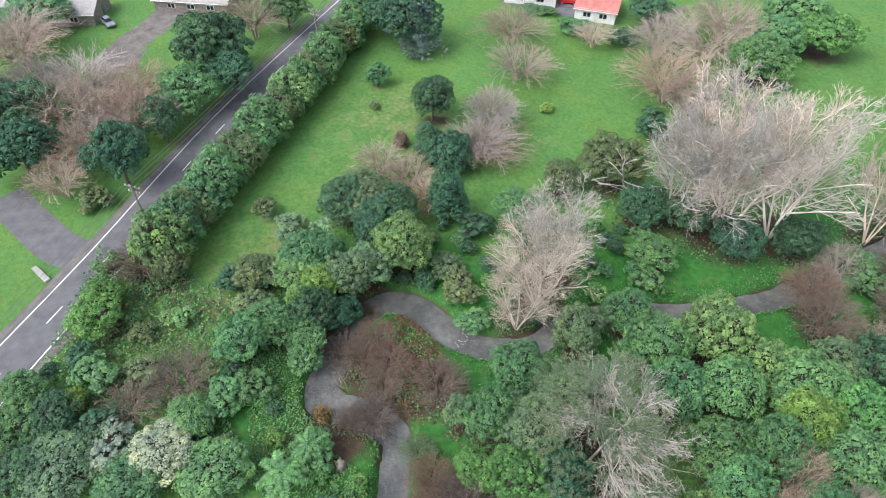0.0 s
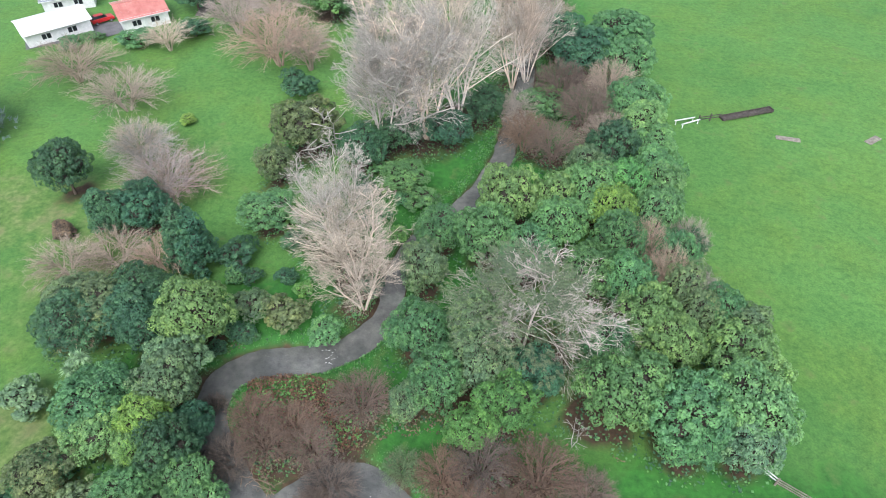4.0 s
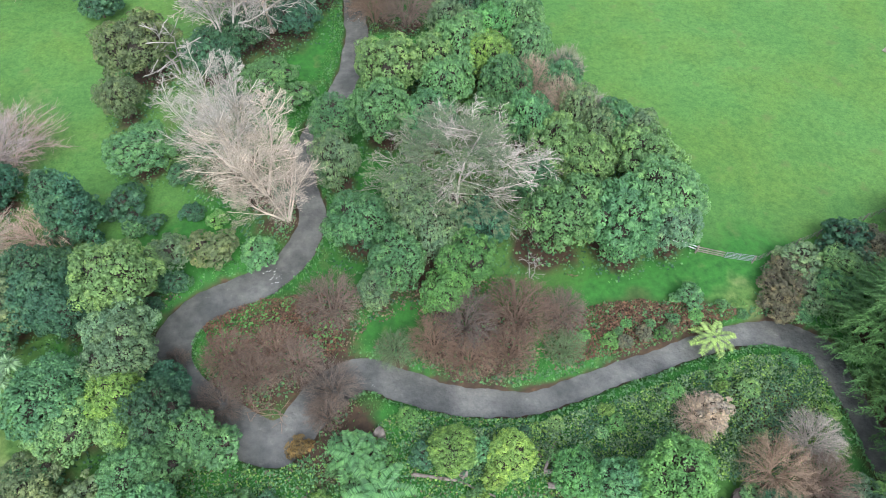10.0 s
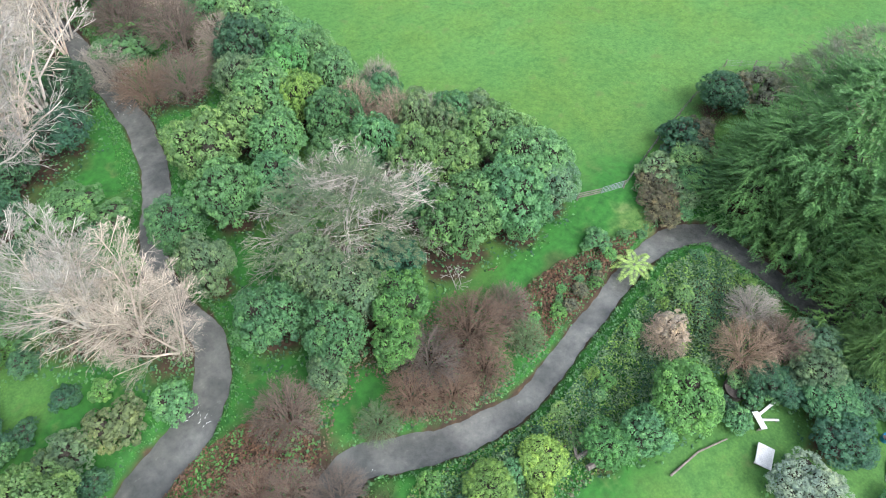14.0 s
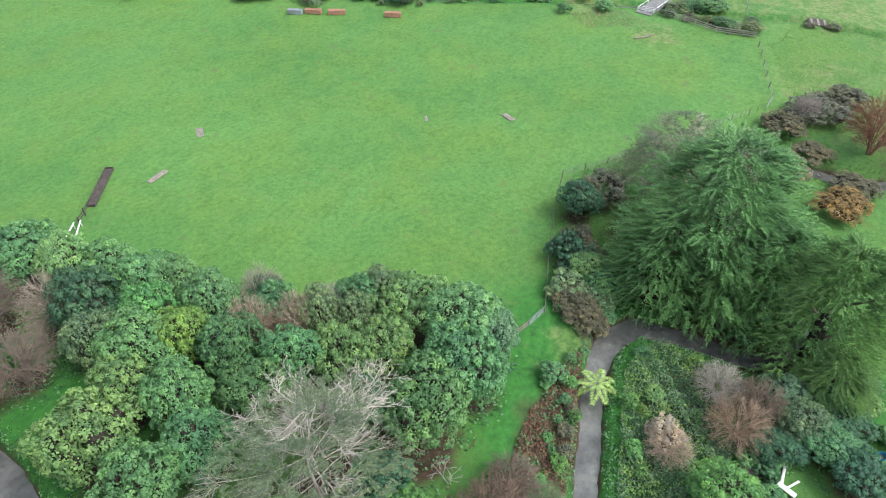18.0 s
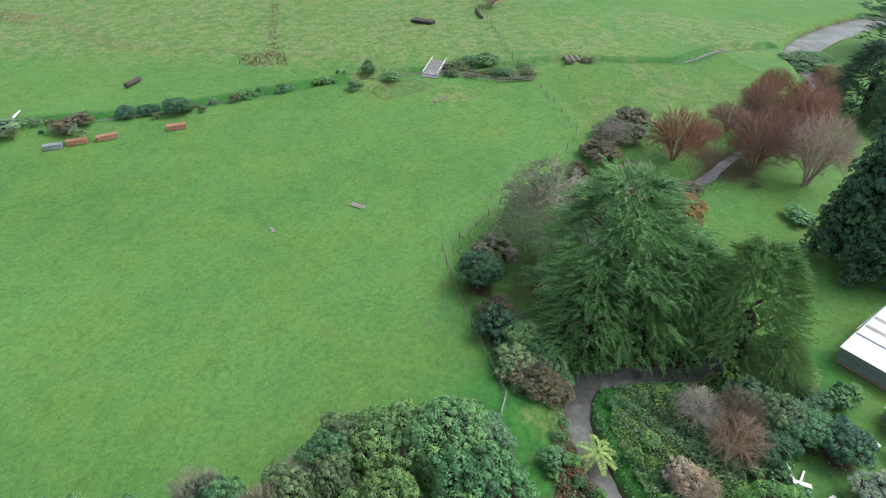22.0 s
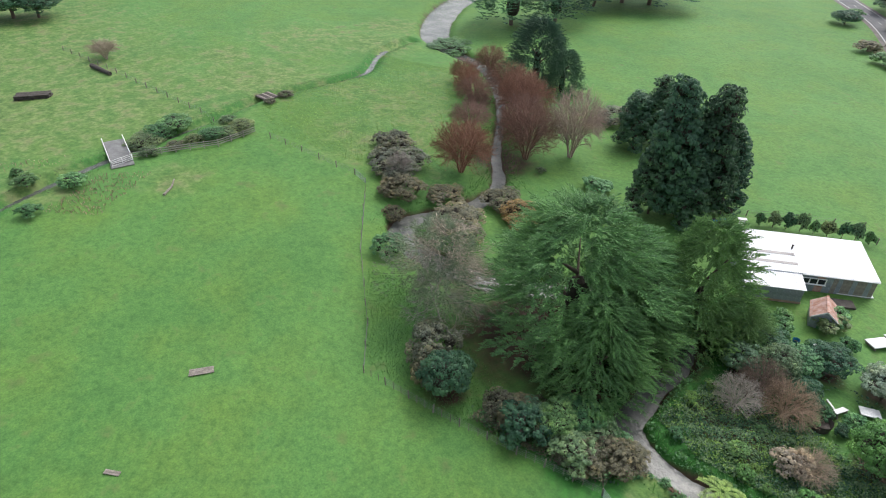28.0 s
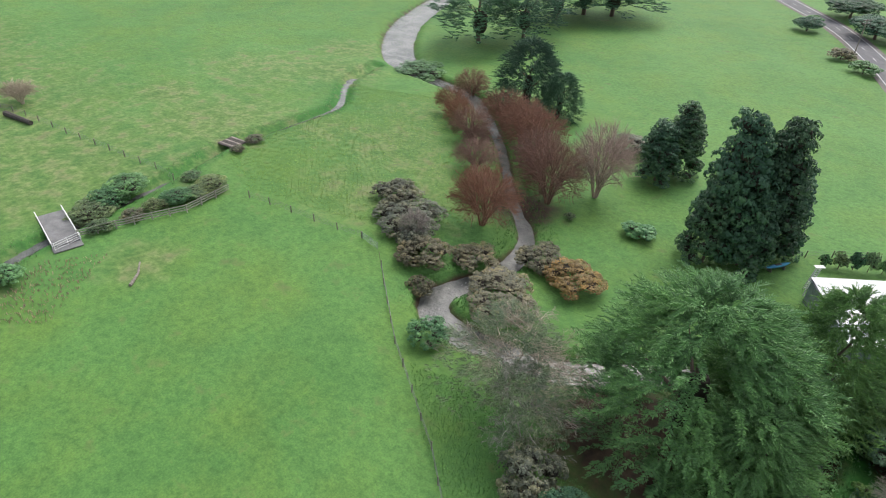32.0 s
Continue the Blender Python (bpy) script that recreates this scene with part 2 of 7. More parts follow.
def box(bm, x, y, z, sx, sy, sz, bevel=0.0, m=None):
    """A box with its centre at x, y, z, its edges bevelled."""
    made = bmesh.ops.create_cube(bm, size=1.0)["verts"]
    bmesh.ops.scale(bm, vec=(sx, sy, sz), verts=made)
    bmesh.ops.translate(bm, vec=(x, y, z), verts=made)
    if bevel:
        edges = list({e for v in made for e in v.link_edges})
        made = list({v for f in bmesh.ops.bevel(bm, geom=edges, offset=bevel, segments=1, affect="EDGES")["faces"] for v in f.verts} | {v for v in made if v.is_valid})
    if m is not None:
        bmesh.ops.transform(bm, matrix=m, verts=made)
    return bm


def boxed(*args, **kw):
    return box(bmesh.new(), *args, **kw)


def tubes(p0, p1, r0, r1, sides):
    """Tapered tubes from p0 to p1, as arrays of verts and quads."""
    p0, p1 = np.asarray(p0, float), np.asarray(p1, float)
    r0, r1 = np.asarray(r0, float), np.asarray(r1, float)
    axis = p1 - p0
    axis /= np.linalg.norm(axis, axis=1, keepdims=True) + 1e-9
    ref = np.where(np.abs(axis[:, 2:3]) < 0.9, [[0, 0, 1.0]], [[1.0, 0, 0]])
    u = np.cross(axis, ref)
    u /= np.linalg.norm(u, axis=1, keepdims=True) + 1e-9
    v = np.cross(axis, u)
    a = np.arange(sides) * 2 * np.pi / sides
    ring = np.cos(a)[None, :, None] * u[:, None] + np.sin(a)[None, :, None] * v[:, None]
    verts = np.stack([p0[:, None] + ring * r0[:, None, None], p1[:, None] + ring * r1[:, None, None]], 1).reshape(-1, 3)
    base = (np.arange(len(p0)) * 2 * sides)[:, None]
    k = np.arange(sides)
    quads = np.stack([base + k, base + (k + 1) % sides, base + sides + (k + 1) % sides, base + sides + k], -1).reshape(-1, 4)
    return verts, quads


def smoothed(a, b, x):
    u = np.clip((x - a) / (b - a), 0, 1)
    return u * u * (3 - 2 * u)


def rounded_line(points, step=1.2):
    """A Catmull-Rom line through points of any number of columns, at about even steps."""
    p = np.array(points, float)
    p = np.vstack([2 * p[0] - p[1], p, 2 * p[-1] - p[-2]])
    out = []
    for a, b, c, d in zip(p, p[1:], p[2:], p[3:]):
        n = max(2, int(np.linalg.norm(c[:2] - b[:2]) / step))
        t = np.linspace(0, 1, n, endpoint=False)[:, None]
        out.append(0.5 * (2 * b + (c - a) * t + (2 * a - 5 * b + 4 * c - d) * t**2 + (3 * b - a - 3 * c + d) * t**3))
    return np.vstack([*out, p[-2:-1]])


def far_from(line, x, y):
    """The distance of places from a line, and the line's third column there."""
    best, value = np.full(np.shape(x), 1e9), np.zeros(np.shape(x))
    for a, b in zip(line, line[1:]):
        d = b[:2] - a[:2]
        t = np.clip(((x - a[0]) * d[0] + (y - a[1]) * d[1]) / (d @ d + 1e-9), 0, 1)
        r = np.hypot(x - a[0] - t * d[0], y - a[1] - t * d[1])
        near = r < best
        best = np.where(near, r, best)
        value = np.where(near, a[2] + t * (b[2] - a[2]), value)
    return best, value


def inside(polygon, x, y):
    hit = np.zeros(np.shape(x), bool)
    for (ax, ay), (bx, by) in zip(polygon, polygon[1:] + polygon[:1]):
        hit ^= ((ay > y) != (by > y)) & (x < (bx - ax) * (y - ay) / (by - ay + 1e-12) + ax)
    return hit


# ---- the creek's line: x, y, width ----
CREEK = rounded_line([
    (-30, 150, 3), (-16, 118, 3), (-10.5, 98, 3), (-9, 85, 3.0), (-8.2, 74.6, 3.2), (-9.5, 65, 3), (-13, 56, 3), (-13.6, 49, 3), (-12.2, 43.7, 3.0),
    (-13.6, 38.6, 3.2), (-17.2, 35.2, 3.8), (-21.6, 33.2, 4.0), (-24.2, 30.4, 3.8), (-24.0, 26.5, 3.3), (-21.3, 23.2, 3.6), (-17, 20.2, 4), (-13.5, 18.8, 4),
    (-11.3, 21.4, 4), (-9, 24, 4), (-6.3, 24.9, 3.2), (-3.4, 24, 3.1), (0.6, 22.4, 2.9), (5, 21.5, 2.8), (9, 21.5, 2.4), (13.3, 22.6, 2.2), (19.2, 24.4, 2.1),
    (26.4, 26.5, 2.3), (33, 27.4, 2.6), (37.2, 25.4, 2.9)])
CREEK = np.vstack([CREEK[:-1], rounded_line([
    (37.2, 25.4, 2.9), (38.2, 18, 2.5), (38.8, 12.5, 2.6), (43, 8.5, 3.2), (49, 9, 3.2), (55, 14, 3.4), (61.4, 20.2, 3.6), (67.4, 22.6, 3.6),
    (76, 24, 4), (80, 21.5, 4), (79.3, 17, 3.6), (77.8, 11.5, 3.2), (79.6, 3.0, 2.2), (88.2, -5.0, 1.8), (100.5, -18, 1.8), (112, -28, 2.4), (122.8, -34.6, 4.2),
    (138.4, -37, 5.5), (152, -43, 8), (168, -60, 9), (179.6, -81, 9), (196, -120, 8)])])
DITCH = rounded_line([(149, -33, 1.6), (142.3, -18.2, 1.2), (133, -8, 1.3), (130.8, 0.5, 1.4), (129.2, 17.9, 1.6), (127, 25.3, 1.6), (124.5, 33.7, 1.8), (121, 50, 1.8),
                      (116, 64, 1.8), (107, 83, 1.6), (98, 103, 1.4), (92, 125, 1.4), (84, 150, 1.4)], 2.0)
ROAD = rounded_line([(150, -235, 0), (104, -181, 0), (80, -153, 0), (62, -122, 0), (47, -92, 0), (24, -58, 0), (-12, -26.6, 0), (-31.4, -12.2, 0), (-44.0, -2.7, 0), (-71, 16.4, 0), (-103.6, 43.6, 0), (-150, 84, 0), (-230, 150, 0)], 6.0)


def land(x, y):
    """The height of the ground before the creek is cut into it."""
    x, y = np.asarray(x, float), np.asarray(y, float)
    rise = 3.1 * smoothed(54, 126, x) * smoothed(-48, 24, y)
    roll = 0.12 * np.sin(x * 0.11 + 0.7) * np.sin(y * 0.093) + 0.07 * np.sin(x * 0.31 + y * 0.23)
    far = 60 * smoothed(320, 1500, np.hypot(x - 20, y - 20)) * (1 + 0.5 * np.sin(np.arctan2(y, x) * 5))
    return rise + roll + far


def height(x, y):
    x, y = np.asarray(x, float), np.asarray(y, float)
    z = land(x, y)
    d, w = far_from(CREEK, x, y)
    d = d + 0.13 * np.sin(x * 0.8 + 0.4) * np.sin(y * 0.9) + 0.08 * np.sin(x * 2.7 + y * 2.1)
    z = z - 1.7 * (1 - smoothed(w * 0.5 - 0.75, w * 0.5 + 0.85, d)) - 0.3 * (1 - smoothed(2.5, 10, d))
    d, w = far_from(DITCH, x, y)
    z = z - 1.0 * (1 - smoothed(w * 0.2, w * 0.5 + 0.9, d))
    d, _ = far_from(ROAD, x, y)
    return z - (z + 0.06) * (1 - smoothed(4.2, 9.0, d))


def at(x, y):
    return float(height(np.array([x]), np.array([y]))[0])


def axis_steps(low, high, fine, reach):
    core = np.concatenate([np.arange(low - 60, low, fine * 2.4), np.arange(low, high + fine, fine), np.arange(high + 2 * fine, high + 75, fine * 2.4)])
    grow = fine * 1.35 ** np.arange(1, 40)
    out = np.cumsum(grow)
    out = out[out < reach]
    return np.concatenate([(core[0] - out)[::-1], core, core[-1] + out])


def build_ground():
    xs, ys = axis_steps(-62, 135, 0.62, 2600), axis_steps(-48, 112, 0.62, 2600)
    gx, gy = np.meshgrid(xs, ys)
    x, y = gx.ravel(), gy.ravel()
    jit = np.random.RandomState(3)
    verts = np.stack([x, y, height(x, y) + jit.uniform(-0.03, 0.03, len(x))], 1)
    n, m = len(xs), len(ys)
    i = (np.arange(m - 1)[:, None] * n + np.arange(n - 1)).ravel()
    me = mesh_of("ground", verts, np.stack([i, i + 1, i + n + 1, i + n], 1), GROUND, True)
    creek, width = far_from(CREEK, x, y)
    ditch, _ = far_from(DITCH, x, y)
    bush = np.zeros(len(x))
    for cx, cy, r, _ in WOODS:
        bush = np.maximum(bush, 1 - smoothed(r * 0.1, r * 1.0, np.hypot(x - cx, y - cy)))
    zone = np.zeros((len(x), 4), np.float32)
    zone[:, 3] = 1
    lush = 0.75 * (1 - smoothed(5, 16, creek)) * smoothed(-60, -40, x) * (x < 42)
    zone[:, 2] = np.maximum(lush, 0.5 * (1 - smoothed(1.5, 4, ditch)))
    for px, py, r, k in TIRED:
        zone[:, 0] = np.maximum(zone[:, 0], k * (1 - smoothed(r * 0.1, r * 1.2, np.hypot(x - px, y - py))))
    zone[:, 0] = np.maximum(zone[:, 0], 0.42 * smoothed(112, 135, x) * smoothed(0, 40, y))
    zone[:, 1] = np.maximum(0.62 * bush * (creek < 40) * (x < 60), 0.75 * (1 - smoothed(width * 0.4, width * 0.5 + 0.35, creek)))
    for px, py, r, k in LITTER:
        zone[:, 1] = np.maximum(zone[:, 1], k * (1 - smoothed(r * 0.1, r * 1.3, np.hypot(x - px, y - py))))
    layer = me.color_attributes.new("zone", "FLOAT_COLOR", "POINT")
    layer.data.foreach_set("color", zone.ravel())
    tagged(new("ground", me), "green pasture, lawn and creek banks of uneven grass", "ground", kind="structure")


def ribbon(name, line, half, lift, material, label, category, flat=None):
    """A strip along a line; half: its half width, or None for the line's own."""
    p = np.asarray(line)
    d = np.gradient(p[:, :2], axis=0)
    d /= np.linalg.norm(d, axis=1, keepdims=True)
    side = np.stack([-d[:, 1], d[:, 0]], 1)
    w = (p[:, 2] / 2 if half is None else np.full(len(p), half))[:, None]
    rows = [p[:, :2] + side * w * k for k in (-1, -0.5, 0, 0.5, 1)]
    z = [(land(r[:, 0], r[:, 1]) + lift if flat is None else np.full(len(r), flat)) for r in rows]
    if flat is None:
        z = [z[2]] * 5
    verts = np.stack([np.column_stack([r, h]) for r, h in zip(rows, z)], 1).reshape(-1, 3)
    i = (np.arange(len(p) - 1)[:, None] * 5 + np.arange(4)).ravel()
    me = mesh_of(name, verts, np.stack([i, i + 1, i + 6, i + 5], 1)[:, ::-1], material, True)
    return tagged(new(name, me), label, category, kind="structure")


TIRED = [(126, 87, 7, 0.7), (155, 160, 10, 0.65), (140, 130, 7, 0.5), (-45, 36, 14, 0.5), (-62, 42, 14, 0.42), (-36, 18, 10, 0.55), (30.5, 30.5, 3.5, 0.5), (140, 15, 20, 0.5), (118, 60, 8, 0.6), (-30, 12, 6, 0.6), (108, 44, 6, 0.6), (100, 5, 18, 0.35),
         (112, -2, 16, 0.45), (104, 12, 14, 0.4), (124, 2, 10, 0.45), (120, -16, 12, 0.4), (150, -22, 14, 0.55), (162, -36, 12, 0.5), (158, 14, 9, 0.6), (150, 60, 25, 0.6), (135, 80, 20, 0.6), (-50, 55, 12, 0.35), (160, -10, 22, 0.4), (-50, 8, 4, 0.5)]
LITTER = [(20, 27.6, 4.5, 1.0), (26, 28.6, 2.5, 0.9), (4, 26.5, 5, 0.9), (-12, 28, 6, 0.9), (-16, 25, 5, 0.9), (52, 24, 10, 0.8), (42, 15, 8, 0.9), (85, -3, 7, 0.7),
          (-9, 19, 5, 0.9), (30, 18, 5, 0.8), (-36, 4, 2, 0.6), (0, 36, 5, 1.0), (12, 38, 4, 1.0)]

# ---- plants ----
TONES = {
    "dark": (0.06, 0.15, 0.085), "mid": (0.114, 0.256, 0.11), "fresh": (0.178, 0.335, 0.134), "bright": (0.125, 0.29, 0.09), "lime": (0.19, 0.335, 0.085),
    "olive": (0.15, 0.215, 0.105), "greyg": (0.155, 0.258, 0.14), "silver": (0.28, 0.36, 0.27), "blue": (0.14, 0.21, 0.2), "brownd": (0.15, 0.15, 0.1),
    "mac": (0.125, 0.255, 0.092), "cyp": (0.062, 0.14, 0.082), "fern": (0.14, 0.31, 0.13), "limefern": (0.27, 0.42, 0.15), "cabb": (0.24, 0.36, 0.2), "cabbd": (0.13, 0.2, 0.11),
    "orange": (0.25, 0.17, 0.065), "white": (0.57, 0.505, 0.42), "wpink": (0.57, 0.495, 0.42), "grey": (0.42, 0.38, 0.33), "pink": (0.37, 0.3, 0.255), "tan": (0.38, 0.31, 0.24),
    "brown": (0.2, 0.152, 0.118), "red": (0.275, 0.16, 0.12), "pinkred": (0.4, 0.3, 0.255), "rust": (0.165, 0.1, 0.07), "grassy": (0.15, 0.3, 0.09)}


def unit(v):
    return v / (np.linalg.norm(v, axis=-1, keepdims=True) + 1e-9)


def leaves(rng, p, n, size, aspect=0.7, tilt=0.6, along=None):
    """Small folded clumps of leaves at places p, facing about n. along: the way they point."""
    n = unit(n + tilt * rng.normal(size=n.shape))
    t = unit(np.cross(n, rng.normal(size=n.shape))) if along is None else unit(along)
    b = unit(np.cross(n, t))
    s = (size * rng.uniform(0.6, 1.35, len(p)))[:, None]
    verts = np.stack([p - t * s * 0.5, p + b * s * aspect * 0.5 - n * s * 0.1, p + t * s * 0.5 + n * s * 0.06, p - b * s * aspect * 0.5 - n * s * 0.1], 1).reshape(-1, 3)
    return verts, np.arange(len(verts)).reshape(-1, 4)


def joined(*pieces):
    verts, faces, at_ = [], [], 0
    for v, f in pieces:
        verts.append(v)
        faces.append(np.asarray(f) + at_)
        at_ += len(v)
    return np.vstack(verts), faces


def ball(n_lat=5, n_lon=8):
    """A coarse round body as verts and faces."""
    lat, lon = np.linspace(-np.pi / 2, np.pi / 2, n_lat), np.arange(n_lon) * 2 * np.pi / n_lon
    v = np.stack([np.outer(np.cos(lat), np.cos(lon)), np.outer(np.cos(lat), np.sin(lon)), np.outer(np.sin(lat), np.ones(n_lon))], -1).reshape(-1, 3)
    i, j = np.meshgrid(np.arange(n_lat - 1), np.arange(n_lon), indexing="ij")
    a, b = i * n_lon + j, i * n_lon + (j + 1) % n_lon
    return v, np.stack([a, b, b + n_lon, a + n_lon], -1).reshape(-1, 4)


BALL, SMALL = ball(), ball(4, 5)


def lobed_crown(name, seed, lobes, count, size, low=-0.45, middle=0.58, half=0.42, lobe=(0.36, 0.5), reach=0.58, taper=0.0, buds=14, lz=1.0, tall=2.0):
    """A crown of rounded lobes, each set with small heads of leaves like a cauliflower, with gaps between; radius and height 1."""
    rng = np.random.RandomState(seed)
    k = np.arange(lobes) + 0.5
    z = low + (1 - low) * k / lobes
    a = k * 2.39996 + rng.uniform(-0.5, 0.5, lobes)
    flat = np.sqrt(np.maximum(0, 1 - (np.maximum(z, 0) if taper else z) ** 2)) * (1 - taper * (z - low) / (1 - low))
    big = np.stack([flat * np.cos(a), flat * np.sin(a), z], 1) * reach * rng.uniform(0.8, 1.15, (lobes, 1))
    wide = rng.uniform(*lobe, lobes)
    low_ = np.array([1, 1, lz])
    # heads spread evenly over each lobe's upper and outer side
    g = np.arange(buds) + 0.5
    gz = 1 - 1.55 * g / buds
    ga = g * 2.39996 + rng.uniform(0, 6.28, (lobes, 1))
    ring = np.sqrt(1 - gz * gz)
    out = np.stack([ring * np.cos(ga), ring * np.sin(ga), np.broadcast_to(gz, ga.shape)], -1)
    out = unit(out + 0.35 * unit(big)[:, None] + 0.16 * rng.normal(size=out.shape))
    c = (big[:, None] + low_ * out * wide[:, None, None] * rng.uniform(0.8, 1.08, (lobes, buds, 1))).reshape(-1, 3)
    r = rng.uniform(0.26, 0.42, len(c)) * np.repeat(wide, buds) * (14 / buds) ** 0.4
    per = max(8, count * 3 // len(c))
    d = unit(rng.normal(size=(len(c), per, 3)) + [0, 0, 0.5] + 0.6 * unit(c)[:, None])
    p = (c[:, None] + low_ * d * r[:, None, None] * (1 + 0.1 * rng.normal(size=(len(c), per, 1)))).reshape(-1, 3)
    d = d.reshape(-1, 3)
    own = np.repeat(np.arange(len(c)), per)
    keep = np.ones(len(p), bool)
    for j in range(len(c)):
        keep &= ((((p - c[j]) / low_) ** 2).sum(1) > (r[j] * 0.86) ** 2) | (own == j)
    for j in range(lobes):
        keep &= (((p - big[j]) / low_) ** 2).sum(1) > (wide[j] * 0.7) ** 2
    p, d, own = p[keep], d[keep], own[keep]
    order = rng.permutation(len(p))[:count]
    p, d, own = p[order], d[order], own[order]
    # a thinner layer of leaves closes the lobes between the heads
    fill = count // 5
    fj, fd = rng.randint(0, lobes, fill), unit(rng.normal(size=(fill, 3)) + [0, 0, 0.5])
    fp = big[fj] + low_ * fd * wide[fj][:, None] * rng.uniform(0.68, 0.84, (fill, 1))
    p, d, own = np.vstack([p, fp]), np.vstack([d, fd]), np.concatenate([own, rng.randint(0, len(c), fill)])
    squash = np.array([1, 1, half])
    lv, lf = leaves(rng, p * squash + [0, 0, middle], d * [1, 1, 1.3] + [0, 0, 0.2], size, 0.8, 0.38)
    each = lv.reshape(-1, 4, 3)
    centre = each.mean(1, keepdims=True)
    lv = ((each - centre) * [1, 1, 1.3 / tall] + centre).reshape(-1, 3)
    # round cores fill the lobes, coloured dark as the shade behind the leaves
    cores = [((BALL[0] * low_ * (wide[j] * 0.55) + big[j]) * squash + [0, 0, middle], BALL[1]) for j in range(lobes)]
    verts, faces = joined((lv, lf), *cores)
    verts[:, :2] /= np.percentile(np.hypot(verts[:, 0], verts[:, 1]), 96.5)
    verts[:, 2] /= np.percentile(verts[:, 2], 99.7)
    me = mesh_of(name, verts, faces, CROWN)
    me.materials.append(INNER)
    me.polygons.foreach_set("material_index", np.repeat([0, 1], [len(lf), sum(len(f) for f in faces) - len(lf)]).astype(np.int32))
    head = rng.uniform(0, 1, len(c)) * 0.7 + 0.3 * np.repeat(rng.uniform(0, 1, lobes), buds)
    tone = np.full(len(verts), 0.4, np.float32)
    tone[: len(lv)] = np.repeat(head[own], 4)
    me.attributes.new("head", "FLOAT", "POINT").data.foreach_set("value", tone)
    return me


def branching(seed, levels, trunks=1, lean=0.1, rise=0.25, wander=0.18, base=0.035, height_=1.0):
    """Bare wood: a list of segments per level. levels: (children, length, angle in degrees, segments) for each level below the trunk's."""
    rng = np.random.RandomState(seed)
    out = []
    wood = []
    for k in range(trunks):
        a = 2 * np.pi * (k + rng.uniform(-0.3, 0.3)) / trunks
        d = unit(np.array([np.cos(a) * lean, np.sin(a) * lean, 1.0]))
        wood.append((np.array([np.cos(a), np.sin(a), 0]) * 0.015 * (trunks > 1), d, height_ * rng.uniform(0.8, 1.0), base))
    for depth in range(len(levels) + 1):
        segs, following = [], []
        n_seg = 5 if depth == 0 else levels[depth - 1][3]
        for p, d, length, r in wood:
            pts, dirs = [p], [d]
            for s in range(n_seg):
                d = unit(d + rng.normal(size=3) * wander * (0.6 if depth == 0 else 1) + np.array([0, 0, rise * 0.3]))
                p = p + d * length / n_seg
                pts.append(p)
                dirs.append(d)
            radii = r * np.linspace(1, 0.25 if depth < len(levels) else 0.5, n_seg + 1)
            for s in range(n_seg):
                segs.append((*pts[s], *pts[s + 1], radii[s], radii[s + 1]))
            if depth < len(levels):
                kids, ratio, angle, _ = levels[depth]
                for k in range(kids):
                    u = (0.22 if depth == 0 else 0.12) + (0.98 - 0.2) * (k + rng.uniform(0, 1)) / kids
                    u = min(u, 0.99)
                    s = min(int(u * n_seg), n_seg - 1)
                    q = pts[s] + (pts[s + 1] - pts[s]) * (u * n_seg - s)
                    turn = unit(np.cross(dirs[s], rng.normal(size=3)))
                    bend = np.radians(angle * rng.uniform(0.7, 1.25))
                    away = unit(dirs[s] * np.cos(bend) + turn * np.sin(bend) + np.array([0, 0, rise * 0.25]))
                    taper = (1.15 - 0.75 * u) if depth == 0 else (1.1 - 0.5 * u)
                    following.append((q, away, length * ratio * taper * rng.uniform(0.75, 1.2), max(r * (1 - 0.7 * u) * 0.45, 0.0008)))
        out.append(np.array(segs))
        wood = following
    return out


def fitted(parts_):
    """Scales segments so that the crown's radius and height are about 1."""
    ends = np.vstack([s[:, 3:6] for s in parts_])
    rad, top = np.percentile(np.hypot(ends[:, 0], ends[:, 1]), 96), np.percentile(ends[:, 2], 99.5)
    k = np.array([1 / rad, 1 / rad, 1 / top])
    for s in parts_:
        s[:, 0:3] *= k
        s[:, 3:6] *= k
    return parts_


def bare_meshes(name, seed, levels, thin, **kw):
    """Meshes of a leafless tree: each trunk, each main limb, and the small wood. thin: the least thickness of a twig."""
    segs = fitted(branching(seed, levels, **kw))
    def wood(some, sides, least):
        return tubes(some[:, 0:3], some[:, 3:6], np.maximum(some[:, 6], least), np.maximum(some[:, 7], least * 0.7), sides)
    made = []
    n = len(segs[0]) // 5
    for k in range(n):
        made.append(("trunk", mesh_of(name + "_trunk", *wood(segs[0][5 * k : 5 * k + 5], 7, 0.008), BARK, True)))
    step = levels[0][3]
    limbs = len(segs[1]) // step
    for k in range(limbs):
        made.append(("limb", mesh_of(name + "_limb", *wood(segs[1][step * k : step * k + step], 4, thin * 2.6), BARK, True)))
    tips = segs[-1]
    v, f = tubes(tips[:, 0:3], tips[:, 3:6], np.full(len(tips), thin), np.full(len(tips), thin * 0.3), 3)
    v, f = joined(*[wood(s, 3, thin * 1.4) for s in segs[2:-1]], (v, f))
    made.append(("brushwood", mesh_of(name + "_brushwood", v, f, BARK)))
    return made


